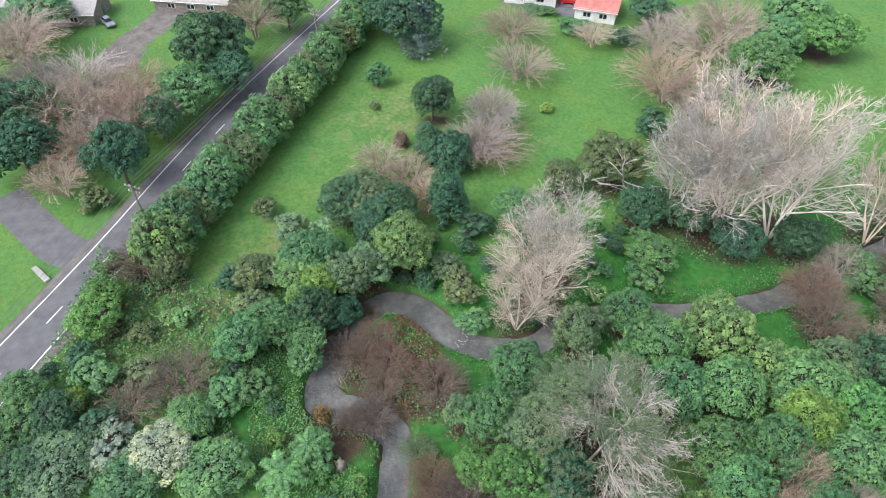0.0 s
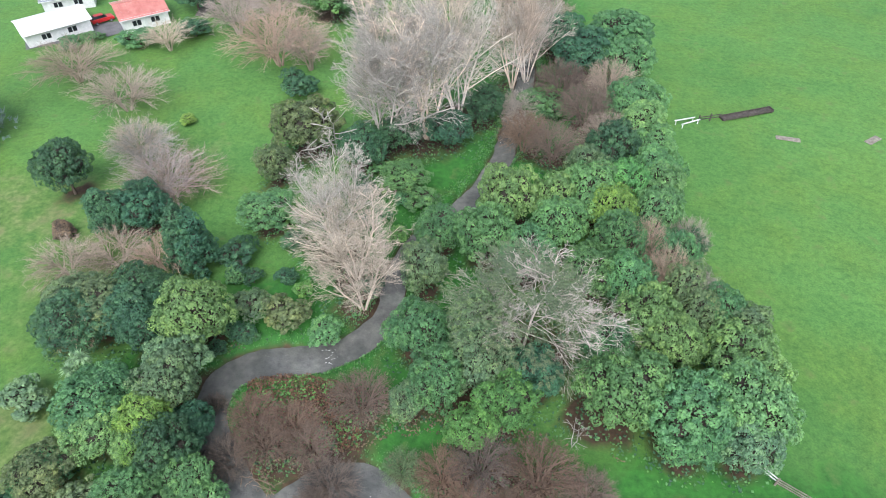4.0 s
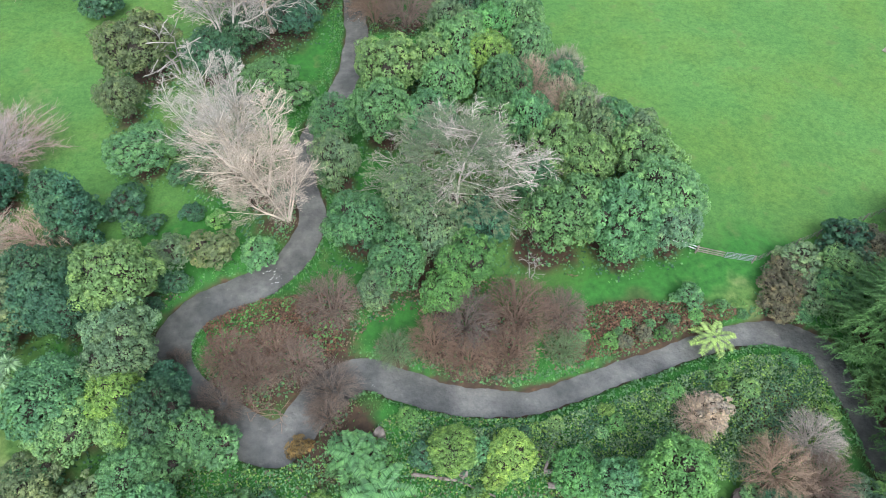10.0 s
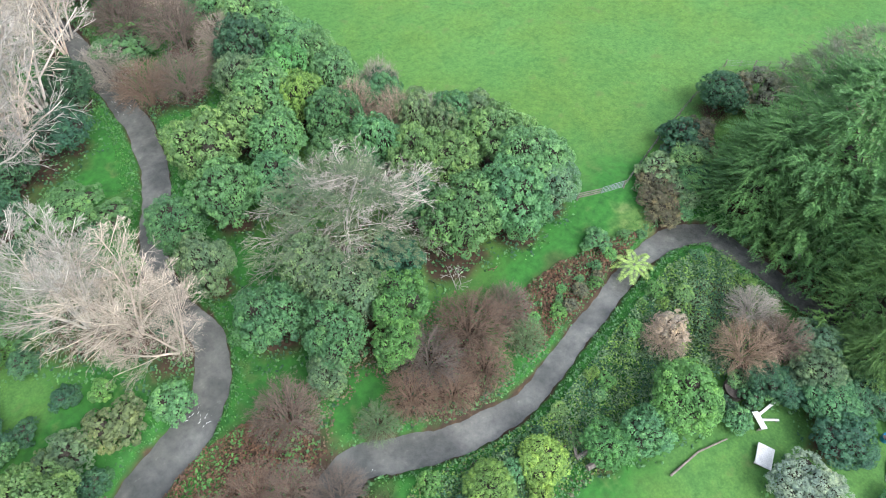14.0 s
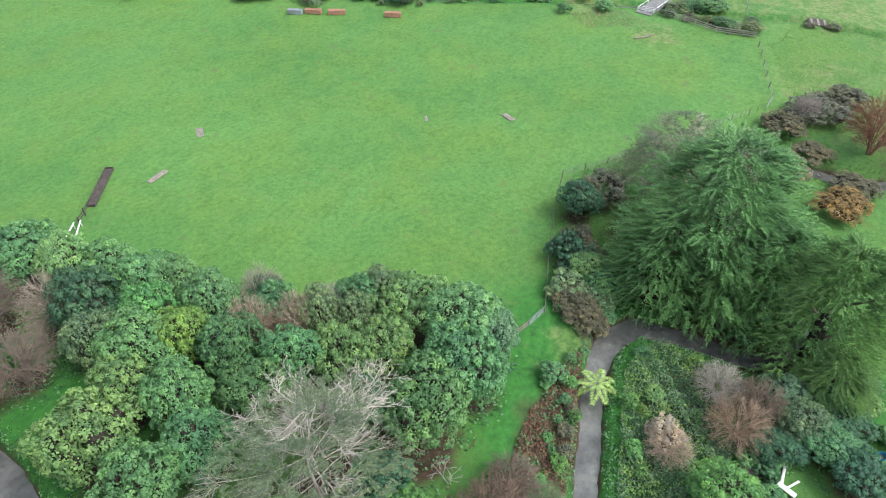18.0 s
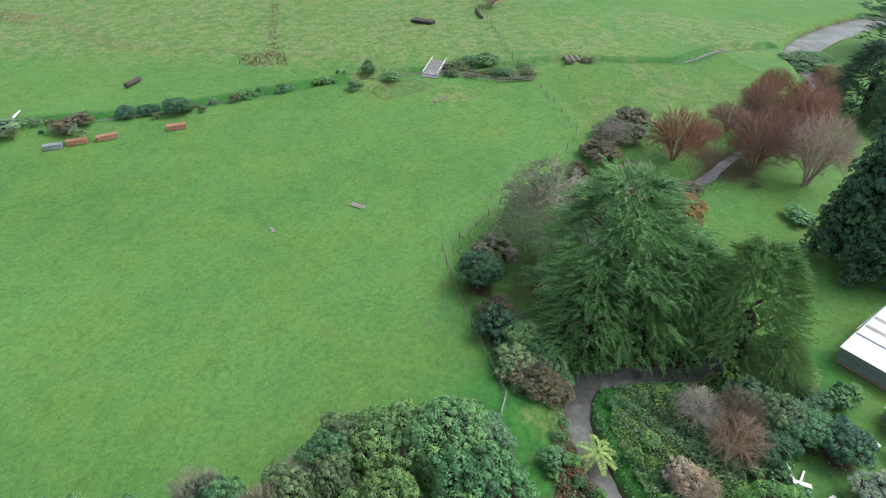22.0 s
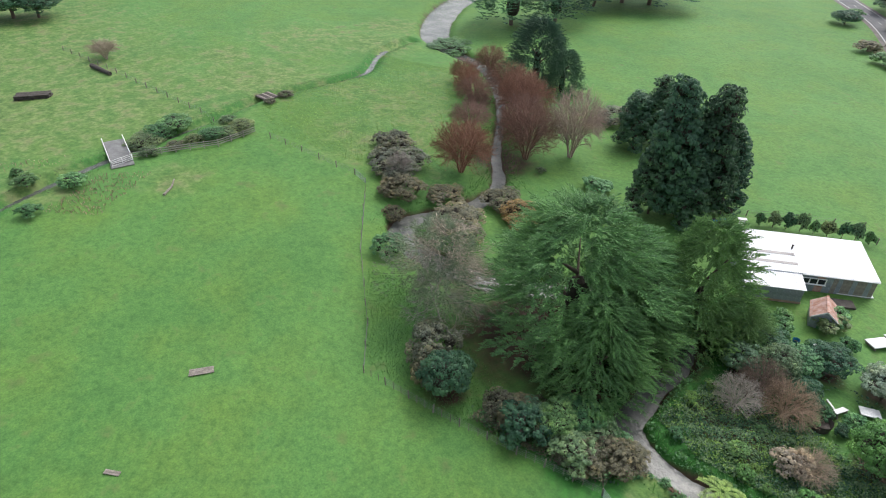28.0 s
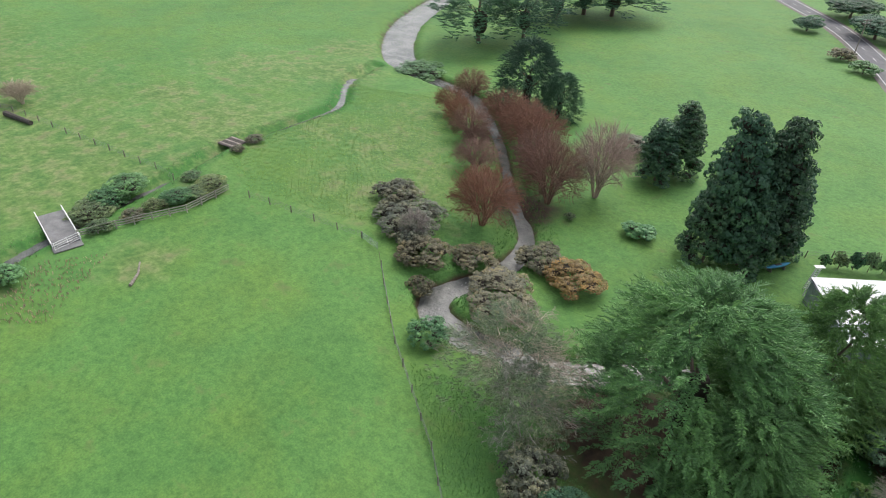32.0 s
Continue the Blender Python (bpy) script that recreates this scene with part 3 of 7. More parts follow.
def trunk_mesh(name, seed, top=0.6, r=0.06, limbs=6):
    rng = np.random.RandomState(seed)
    rows = []
    p, d = np.zeros(3), np.array([0, 0, 1.0])
    for k in range(4):
        q = p + unit(d + rng.normal(size=3) * 0.08) * top / 4
        rows.append((*p, *q, r * (1 - k * 0.18), r * (1 - (k + 1) * 0.18)))
        p = q
        if k:
            for _ in range(limbs // 3):
                a = rng.uniform(0, 6.28)
                e = p + np.array([np.cos(a) * 0.45, np.sin(a) * 0.45, 0.22])
                rows.append((*p, *e, r * 0.4, r * 0.12))
    s = np.array(rows)
    return mesh_of(name, *tubes(s[:, :3], s[:, 3:6], s[:, 6], s[:, 7], 6), BARK, True)


def spray_crown(name, seed, limbs, sprays, profile, length, droop=0.1, low=0.12, fan=5, core=0.36, thin=0.16, spread=0.13):
    """A conifer's crown: feathery sprays, each a fan of narrow leaf clumps, along limbs that reach out to the profile's radius."""
    rng = np.random.RandomState(seed)
    z0 = rng.uniform(low, 0.98, limbs)
    a = np.arange(limbs) * 2.39996 + rng.uniform(-0.4, 0.4, limbs)
    r = np.array([profile(z) for z in z0]) * rng.uniform(0.62, 1.1, limbs)
    p, n, al, sz = [], [], [], []
    for z, ang, rad in zip(z0, a, r):
        u = rng.uniform(0.25, 1.0, sprays) ** 0.6
        out = np.array([np.cos(ang), np.sin(ang), 0])
        side = np.array([-np.sin(ang), np.cos(ang), 0])
        off = rng.normal(size=sprays) * spread * (0.3 + rad)
        tip = out * (u * rad)[:, None] + side * (off * (1.2 - 0.6 * u))[:, None]
        tip[:, 2] += z + 0.10 * u * rad - droop * (u * rad) ** 2 + rng.normal(size=sprays) * 0.015
        way = unit(out + side * (off * 3)[:, None] + rng.normal(size=(sprays, 3)) * 0.2 + np.array([0, 0, 0.12 - droop]))
        across = unit(np.cross(way, [0, 0, 1.0]))
        for k in range(fan):
            w = (k - (fan - 1) / 2) / fan * 1.7
            d = unit(way * np.cos(w) + across * np.sin(w))
            s = length * (1 - 0.3 * abs(w)) * rng.uniform(0.7, 1.2, sprays)
            p.append(tip + d * s[:, None] * 0.5)
            n.append(np.tile([0, 0, 1.0], (sprays, 1)) + out * 0.4)
            al.append(d)
            sz.append(s)
    v, f = leaves(rng, np.vstack(p), np.vstack(n), np.concatenate(sz), thin, 0.3, np.vstack(al))
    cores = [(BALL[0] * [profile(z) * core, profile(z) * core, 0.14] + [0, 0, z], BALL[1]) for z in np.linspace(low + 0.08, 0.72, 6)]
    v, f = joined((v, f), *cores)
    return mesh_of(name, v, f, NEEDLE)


def plume_crown(name, seed, limbs, plumes, profile, length, leaf=0.036, pairs=8, droop=0.25, low=0.05, core=0.4, spread=0.5):
    """A conifer's crown of feathery plumes: each a drooping stem set with small side sprays, in flat fans along limbs that reach the profile's radius."""
    rng = np.random.RandomState(seed)
    z = low + (0.985 - low) * ((np.arange(limbs) + rng.uniform(0, 1, limbs)) / limbs) ** 0.85
    a = np.arange(limbs) * 2.39996 + rng.uniform(-0.3, 0.3, limbs)
    rad = np.array([profile(q) for q in z]) * rng.uniform(0.68, 1.12, limbs)
    z, a, rad = (np.repeat(q, plumes) for q in (z, a, rad))
    n = len(z)
    u = rng.uniform(0.3, 1.0, n) ** 0.6
    swing = rng.normal(size=n) * spread * (1.15 - 0.6 * u)
    out = np.stack([np.cos(a), np.sin(a), np.zeros(n)], 1)
    side = np.stack([-np.sin(a), np.cos(a), np.zeros(n)], 1)
    foot = out * (u * rad)[:, None] + side * (np.sin(swing) * 0.26 * (0.25 + rad) * u)[:, None]
    foot[:, 2] += z + 0.1 * u * rad - droop * 0.6 * (u * rad) ** 2 + rng.normal(size=n) * 0.012
    way = unit(out * np.cos(swing)[:, None] + side * np.sin(swing)[:, None] + rng.normal(size=(n, 3)) * 0.12 + [0, 0, 0.2])
    long = length * rng.uniform(0.65, 1.25, n)
    p, al, nn, sz = [], [], [], []
    for k in range(pairs):
        v = (k + 0.6) / pairs
        spot = foot + way * (v * long)[:, None] - np.array([0, 0, 1.0]) * (droop * 0.55 * long * v * v)[:, None]
        stem = unit(way - [0, 0, droop * v])
        across = unit(np.cross(stem, [0, 0, 1.0]))
        for sign in (-1, 1):
            d = unit(stem * 0.75 + across * sign * (1.0 - 0.55 * v) + rng.normal(size=(n, 3)) * 0.12)
            s = leaf * (1.15 - 0.6 * v) * rng.uniform(0.75, 1.25, n)
            p.append(spot + d * s[:, None] * 0.5)
            al.append(d)
            nn.append(np.tile([0, 0, 1.0], (n, 1)) + out * 0.35)
            sz.append(s)
    v, f = leaves(rng, np.vstack(p), np.vstack(nn), np.concatenate(sz), 0.3, 0.3, np.vstack(al))
    n_leaf = len(f)
    # balls low in the crown, their dark colour standing for its inner shade
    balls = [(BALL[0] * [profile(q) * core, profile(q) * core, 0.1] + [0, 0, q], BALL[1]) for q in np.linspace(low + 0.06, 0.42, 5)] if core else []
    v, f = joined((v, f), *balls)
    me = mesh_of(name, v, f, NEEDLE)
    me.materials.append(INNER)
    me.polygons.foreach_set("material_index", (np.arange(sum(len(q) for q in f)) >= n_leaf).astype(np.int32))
    return me


def twig_dome(name, seed, stems, shoots, twigs, thin, low=-0.5, base=0.03, middle=0.52, half=0.48, lift=0.35, ragged=0.16, fray=0.42):
    """Meshes of a winter willow: leaning stems, and shoots that fan out to a rounded outline and end in fine twigs."""
    rng = np.random.RandomState(seed)
    made, tops = [], []
    for k in range(stems):
        ang = 2 * np.pi * (k + rng.uniform(-0.3, 0.3)) / stems
        tip = np.array([np.cos(ang) * 0.34, np.sin(ang) * 0.34, 0.55]) * rng.uniform(0.8, 1.15)
        foot = np.array([np.cos(ang), np.sin(ang), 0]) * 0.05
        mid = (foot + tip) / 2 + rng.normal(size=3) * 0.03 + [0, 0, 0.04]
        line = np.array([foot, mid, tip])
        tops.append(line)
        rr = base * np.array([1, 0.75, 0.45]) * rng.uniform(0.8, 1.15)
        made.append(("trunk", mesh_of(name + "_trunk", *tubes(line[:-1], line[1:], rr[:-1], rr[1:], 6), BARK, True)))
    tops = np.array(tops)
    k = np.arange(shoots) + 0.5
    z = low + (1 - low) * k / shoots
    a = k * 2.39996 + rng.uniform(-0.3, 0.3, shoots)
    flat = np.sqrt(np.maximum(0, 1 - z * z))
    end = np.stack([flat * np.cos(a), flat * np.sin(a), z * half], 1) * rng.uniform(1 - ragged, 1 + ragged * 0.4, (shoots, 1)) + [0, 0, middle]
    near = np.argmax(end[:, :2] @ unit(tops[:, 2, :2]).T + 0.3 * rng.normal(size=(shoots, stems)), 1)
    u = rng.uniform(0.25, 1, shoots)[:, None] * 2
    t = tops[near]
    start = np.where(u < 1, t[:, 0] + (t[:, 1] - t[:, 0]) * u, t[:, 1] + (t[:, 2] - t[:, 1]) * (u - 1))
    reach = end - start
    length = np.linalg.norm(reach, axis=1, keepdims=True)
    bow = np.array([0, 0, 1.0]) * length * 0.1 + rng.normal(size=reach.shape) * length * 0.05
    pts = [start, start + reach * 0.36 + bow, start + reach * 0.7 + bow * 0.8, end]
    rows = [tubes(pts[j], pts[j + 1], np.full(shoots, thin * w0), np.full(shoots, thin * w1), 3) for j, (w0, w1) in enumerate(((3.0, 2.2), (2.2, 1.6), (1.6, 0.9)))]
    w = rng.uniform(0.3, 1.0, (shoots, twigs, 1)) ** 0.7
    on = np.where(w < 0.7, pts[1][:, None] + (pts[2] - pts[1])[:, None] * (w - 0.3) / 0.4, pts[2][:, None] + (pts[3] - pts[2])[:, None] * (w - 0.7) / 0.3)
    d = unit(unit(reach)[:, None] + rng.normal(size=on.shape) * fray + [0, 0, lift])
    tip = on + d * rng.uniform(0.1, 0.24, w.shape) * [1, 1, 0.7]
    on, tip = on.reshape(-1, 3), tip.reshape(-1, 3)
    rows.append(tubes(on, tip, np.full(len(on), thin), np.full(len(on), thin * 0.35), 3))
    v, f = joined(*rows)
    made.append(("brushwood", mesh_of(name + "_brushwood", v, f, BARK)))
    return made


def frond_mesh(name, seed, fronds, droop, leaflets, wide, base=0.75):
    """A crown of arching fronds of leaflets, for tree ferns and cabbage trees."""
    rng = np.random.RandomState(seed)
    p, n, al = [], [], []
    for k in range(fronds):
        a = 2 * np.pi * k / fronds + rng.uniform(-0.2, 0.2)
        out, side = np.array([np.cos(a), np.sin(a), 0]), np.array([-np.sin(a), np.cos(a), 0])
        up = rng.uniform(0.15, 0.35)
        for u in np.linspace(0.12, 1.0, leaflets):
            c = out * u + np.array([0, 0, base + up * u - droop * u * u])
            w = wide * np.sin(np.pi * min(u * 0.8 + 0.15, 1))
            for sgn in (-1, 1):
                p.append(c + side * sgn * w * 0.5)
                n.append([0, 0, 1.0])
                al.append(side * sgn + out * 0.5)
    p, n, al = np.array(p), np.array(n), np.array(al)
    t, b = unit(al), unit(np.cross(n, unit(al)))
    half, thin = wide * 0.55, 0.55 / leaflets
    v = np.stack([p - t * half, p + b * thin, p + t * half - [0, 0, 0.02], p - b * thin], 1).reshape(-1, 3)
    return mesh_of(name, v, np.arange(len(v)).reshape(-1, 4), LEAF)


def sword_heads(name, seed, heads=3, blades=90):
    """Round heads of long narrow blades, as on a cabbage tree."""
    rng = np.random.RandomState(seed)
    verts = []
    for k in range(heads):
        a = 2.1 * k + rng.uniform(-0.3, 0.3)
        mid = np.array([np.cos(a) * 0.45, np.sin(a) * 0.45, 0.78 + 0.07 * k])
        d = unit(rng.normal(size=(blades, 3)) + [0, 0, 0.35])
        b = unit(np.cross(d, [0, 0, 1.0])) * 0.028
        far = mid + d * [0.55, 0.55, 0.3] * rng.uniform(0.8, 1.1, (blades, 1))
        bend = (mid + far) / 2 + [0, 0, 0.03]
        tip = far - np.array([0, 0, 0.05])
        verts.append(np.stack([np.broadcast_to(mid, d.shape), bend + b, tip, bend - b], 1).reshape(-1, 3))
    v = np.vstack(verts)
    return mesh_of(name, v, np.arange(len(v)).reshape(-1, 4), LEAF)


KINDS = {}


def make_kinds():
    def add(kind, *parts_):
        KINDS.setdefault(kind, []).append(list(parts_))
    trunk = [trunk_mesh("broad_trunk", s) for s in (1, 2, 3)]
    dome = lambda z: 1.02 * (max(0.0, 1 - ((z - 0.25) / 0.76) ** 2)) ** 0.62
    cone = lambda z: 1.05 * (1.02 - z) ** 0.8
    flat = lambda z: 1.0 * (max(0.0, 1 - ((z - 0.55) / 0.5) ** 2)) ** 0.5
    for k in range(5):
        add("bush", ("trunk", trunk[k % 3]), ("crown", lobed_crown("broad_crown", 10 + k, 12 + k, 7200, 0.064, buds=15)))
    for k in range(3):
        add("shrub", ("trunk", trunk[k]), ("crown", lobed_crown("shrub_crown", 30 + k, 6 + k, 1800, 0.12, -0.5, 0.52, 0.46, buds=9)))
        add("hedge", ("trunk", trunk[k]), ("crown", lobed_crown("hedge_crown", 40 + k, 17, 5000, 0.078, -0.95, 0.52, 0.5, buds=11)))
        add("bramble", ("crown", lobed_crown("bramble_crown", 50 + k, 14, 4600, 0.07, -0.35, 0.42, 0.45, (0.26, 0.38), 0.7, 0.0, 11, 1.5)))
    for k in range(2):
        add("col", ("trunk", trunk[k]), ("crown", lobed_crown("column_crown", 60 + k, 60, 12000, 0.085, -0.98, 0.5, 0.5, (0.24, 0.38), 0.76, 0.55, 9, 0.36, 5.0)))
        add("mac", ("trunk", trunk_mesh("mac_trunk", 70 + k, 0.55, 0.05, 3)), ("crown", plume_crown("mac_crown", 71 + k, 160, 13, dome, 0.22, 0.047, 11, 0.3, 0.05, 0.12)))
        add("spruce", ("trunk", trunk[k]), ("crown", spray_crown("spruce_crown", 75 + k, 80, 8, cone, 0.2, 0.1, 0.05)))
        add("pine", ("trunk", trunk_mesh("pine_trunk", 78 + k, 0.9, 0.045)), ("crown", plume_crown("pine_crown", 79 + k, 110, 12, dome, 0.16, 0.055, 7, 0.1, 0.2, 0.14)))
    KINDS["hedgeb"] = KINDS["hedge"]
    for k in range(3):
        add("white", *bare_meshes("poplar", 80 + k, [(11, 0.52, 42, 4), (8, 0.55, 44, 3), (5, 0.58, 42, 2), (3, 0.7, 40, 1)], 0.0014, trunks=5, lean=0.42, rise=0.22, wander=0.12, base=0.02))
        add("bare2", *twig_dome("bare", 90 + k, 4, 130, 20, 0.0028, -0.3, 0.03, 0.55, 0.44, 0.35, 0.45, 0.7))
        add("will", *twig_dome("willow", 100 + k, 6, 210, 18, 0.0027, fray=1.0))
    for k in range(2):
        add("dead", *bare_meshes("dead", 110 + k, [(22, 0.72, 76, 5), (11, 0.46, 46, 3), (6, 0.5, 46, 2), (3, 0.7, 42, 1)], 0.0013, trunks=1, lean=0.1, rise=-0.03, wander=0.17, base=0.016),
            ("needles", plume_crown("dead_needles", 112 + k, 36, 32, lambda z: 0.92 * dome(z), 0.085, 0.03, 6, 0.2, 0.3, 0.0, 0.9)))
        add("snag", *bare_meshes("snag", 115 + k, [(7, 0.4, 60, 4), (3, 0.4, 50, 2), (2, 0.4, 40, 1)], 0.004, trunks=2, lean=0.2, rise=0.0, base=0.03))
    KINDS["dead2"] = KINDS["dead"]
    fern_trunk = trunk_mesh("fern_trunk", 5, 0.76, 0.045, 0)
    add("fern", ("trunk", fern_trunk), ("crown", frond_mesh("fern_crown", 120, 8, 0.42, 22, 0.26)))
    add("cabbage", ("trunk", fern_trunk), ("crown", sword_heads("cabbage_crown", 121)))


CALLED = {"bush": ("broadleaf_tree", "tree"), "shrub": ("shrub", "shrub"), "hedge": ("hedge_tree", "hedge tree"), "hedgeb": ("hedge_bush", "shrub"), "bramble": ("bramble_thicket", "bramble"),
          "col": ("cypress_tree", "conifer"), "mac": ("macrocarpa_tree", "conifer"), "spruce": ("spruce_tree", "conifer"), "pine": ("pine_tree", "pine"), "white": ("bare_poplar", "bare tree"),
          "bare2": ("bare_tree", "bare tree"), "will": ("bare_willow", "willow"), "dead": ("dead_tree", "dead tree"), "dead2": ("dead_tree", "dead tree"), "snag": ("broken_tree", "dead tree"),
          "fern": ("tree_fern", "tree fern"), "cabbage": ("cabbage_tree", "palm-like tree")}
WORDS = {"dark": "dark green", "mid": "mid-green", "fresh": "fresh green", "bright": "bright green", "lime": "yellow-green", "olive": "olive green", "greyg": "grey-green", "silver": "silvery green",
         "blue": "blue-grey", "brownd": "brownish green", "mac": "deep green feathery", "cyp": "very dark green", "fern": "green arching", "limefern": "pale lime-green", "cabb": "pale green spiky",
         "cabbd": "dull green spiky", "orange": "rusty orange", "white": "whitish leafless", "wpink": "pinkish-white leafless", "grey": "grey leafless", "pink": "pinkish-brown leafless",
         "tan": "tan leafless", "brown": "brown leafless", "red": "reddish-brown leafless", "pinkred": "pinkish-red leafless"}
SITES = {"bush": "with a lobed crown in the creekside bush", "shrub": "low and rounded, growing in grass", "hedge": "dense, standing in a row beside the road", "hedgeb": "clipped low beside the ditch fence",
         "bramble": "tangled low thicket on the creek bank", "col": "with a dense upright crown on grass", "mac": "broad conifer overhanging the creek", "spruce": "cone-shaped conifer on the lawn",
         "pine": "tall conifer at the edge of far pasture", "white": "tall tree with fine pale branches by the creek", "bare2": "spreading winter tree on the lawn", "will": "twiggy willow beside the creek",
         "dead": "tree with spreading dry branches above the bush", "dead2": "tree with dry branches beside the fence", "snag": "trunk with broken limbs at the lawn's edge",
         "fern": "fronds on a short trunk by the creek", "cabbage": "leaf heads on a slim trunk"}
WOODS = []
GREENS = {"bush", "shrub", "hedge", "hedgeb", "bramble", "col", "mac", "spruce", "pine", "fern", "cabbage"}
dice = random.Random(11)


def grow(kind, x, y, r, h, tone):
    """Plants one of a kind, with its crown's radius r and height h."""
    if tone in ("cabb", "cabbd"):
        kind = "cabbage"
    leafy = kind in GREENS
    if kind in ("will", "dead", "bush", "mac", "bramble", "white") and r > 1.2:
        WOODS.append((x, y, r * (0.75 if kind == "mac" else 1), h))
    name, category = CALLED[kind]
    tree = new(name)
    tagged(tree, f"{WORDS[tone]} {SITES[kind]}", category, group=category + "s by the creek" if kind in ("bush", "will", "hedge") else "")
    tree.location = (x, y, at(x, y) - 0.08)
    tree.rotation_euler = (radians(dice.uniform(-3, 3)), radians(dice.uniform(-3, 3)), dice.uniform(0, 6.28))
    stretch = dice.uniform(0.94, 1.06)
    tree.scale = (r * stretch, r / stretch, h)
    shade, warm = dice.uniform(0.82, 1.2), dice.uniform(0.9, 1.1)
    c = [TONES[tone][0] * shade * warm, TONES[tone][1] * shade, TONES[tone][2] * shade / warm]
    for piece, me in KINDS[kind][dice.randrange(len(KINDS[kind]))]:
        ob = part(piece, me, None, tree)
        ob.color = (*c, 1) if piece == "crown" or not leafy else (0.12, 0.095, 0.075, 1)
        if piece == "needles":
            ob.color = (0.15, 0.2, 0.12, 1)
        if kind in ("white", "dead", "dead2") and piece != "needles":
            k = (1.2 if kind == "white" else 1.08) if piece != "brushwood" else 0.9
            ob.color = (c[0] * k, c[1] * k, c[2] * k, 1)
        if piece == "brushwood":
            tagged(ob, kind="stuff")
    return tree


make_kinds()

# ---- trees and shrubs ----
# west of the road
grow("bush", -78.0, -15.3, 6.5, 9, "dark")
grow("bush", -65.6, -13.5, 5.9, 9, "dark")
grow("bare2", -99.8, -16.3, 7.9, 9, "pink")
grow("bare2", -76.1, -7.9, 8.5, 9, "grey")
grow("bare2", -77.2, -1.2, 7.2, 8, "pink")
grow("bare2", -64.3, -6.2, 6.1, 7, "pink")
grow("bare2", -58.8, -8.3, 4.8, 6, "white")
grow("bush", -58.4, 0.1, 4.5, 10, "dark")
grow("bush", -67.5, 6.2, 3.3, 8, "dark")
grow("bare2", -72.2, 7.1, 3.4, 6, "grey")
grow("bush", -75.2, 11.4, 5.1, 8, "mid")
grow("bush", -84.6, 16.2, 6.8, 12, "dark")
grow("bush", -79.6, 17.8, 5.1, 8, "dark")
grow("bare2", -97.5, 24.8, 7.6, 8, "tan")
grow("bush", -98.9, 31.6, 4.9, 8, "mid")
grow("shrub", -55.1, -3.9, 2.7, 3, "olive")
grow("bush", -116.0, -15.1, 6.9, 7, "mid")
# scrub at the hedge's end
grow("bare2", -38.4, 2.0, 4.3, 5, "brown")
grow("bush", -36.7, 5.3, 2.4, 5, "olive")
grow("bush", -30.8, -3.2, 3.1, 5, "bright")
grow("bush", -34.8, -2.3, 2.3, 4.5, "bright")
# lawn
grow("bush", -84.3, 51.4, 7.3, 11, "dark")
grow("spruce", -79.6, 53.1, 4.6, 10.5, "blue")
grow("shrub", -71.9, 42.2, 2.3, 4.4, "mid")
grow("shrub", -65.3, 39.6, 1.0, 1.5, "olive")
grow("bush", -58.8, 47.8, 3.8, 8, "dark")
grow("bare2", -54.9, 56.8, 4.6, 6, "grey")
grow("bare2", -46.7, 51.2, 5.5, 6, "pink")
grow("col", -49.5, 43.7, 2.1, 6.5, "dark")
grow("col", -46.1, 46.3, 2.3, 6.5, "dark")
grow("col", -53.9, 40.7, 1.3, 2.8, "brown")
grow("bare2", -48.6, 35.8, 4.4, 4, "tan")
grow("col", -35.8, 41.2, 2.3, 10, "dark")
grow("bare2", -78.9, 71.2, 7.7, 6, "tan")
grow("bare2", -65.3, 66.6, 7.2, 6, "tan")
grow("shrub", -54.5, 66.6, 1.3, 1.6, "lime")
grow("bare2", -71.4, 85.0, 4.3, 5, "white")
grow("shrub", -77.2, 84.6, 3.4, 3, "mid")
grow("shrub", -70.3, 91.0, 3.3, 3, "dark")
grow("bare2", -63.0, 94.0, 6.7, 8, "pink")
grow("bare2", -64.2, 110.1, 8.6, 8, "tan")
grow("bush", -62.6, 124.8, 6.6, 8, "mid")
grow("bush", -54.2, 123.9, 6.4, 8, "bright")
grow("bush", -57.2, 116.0, 5.0, 7, "mid")
grow("shrub", -89.0, 80.5, 2.5, 1.5, "mid")
grow("shrub", -87.2, 83.6, 2.5, 1.5, "mid")
grow("bush", -76.5, 100.7, 4.5, 6, "dark")
grow("shrub", -44.3, 18.1, 2.0, 3, "olive")
grow("shrub", -39.7, 20.7, 2.5, 3, "greyg")
grow("bush", -40.5, 28.6, 3.9, 6, "dark")
grow("bush", -35.1, 31.8, 3.8, 6, "dark")
grow("bush", -42.6, 31.5, 3.6, 5, "olive")
grow("bush", -28.7, 33.5, 4.1, 8, "fresh")
grow("bush", -26.7, 26.0, 3.3, 7, "greyg")
grow("shrub", -32.8, 11.5, 1.9, 3, "dark")
grow("bush", -31.9, 15.2, 2.9, 4.5, "olive")
grow("bush", -24.7, 19.2, 1.9, 5, "lime")
grow("bush", -31.7, 21.6, 3.8, 6, "mid")
grow("bush", -23.9, 15.4, 2.8, 5, "mid")
grow("bush", -21.8, 11.9, 3.1, 6, "mid")
grow("bush", -23.3, 20.5, 2.8, 6, "dark")
grow("bush", -23.5, 10.4, 2.0, 5, "bright")
grow("bush", -23.5, 23.6, 2.4, 5, "dark")
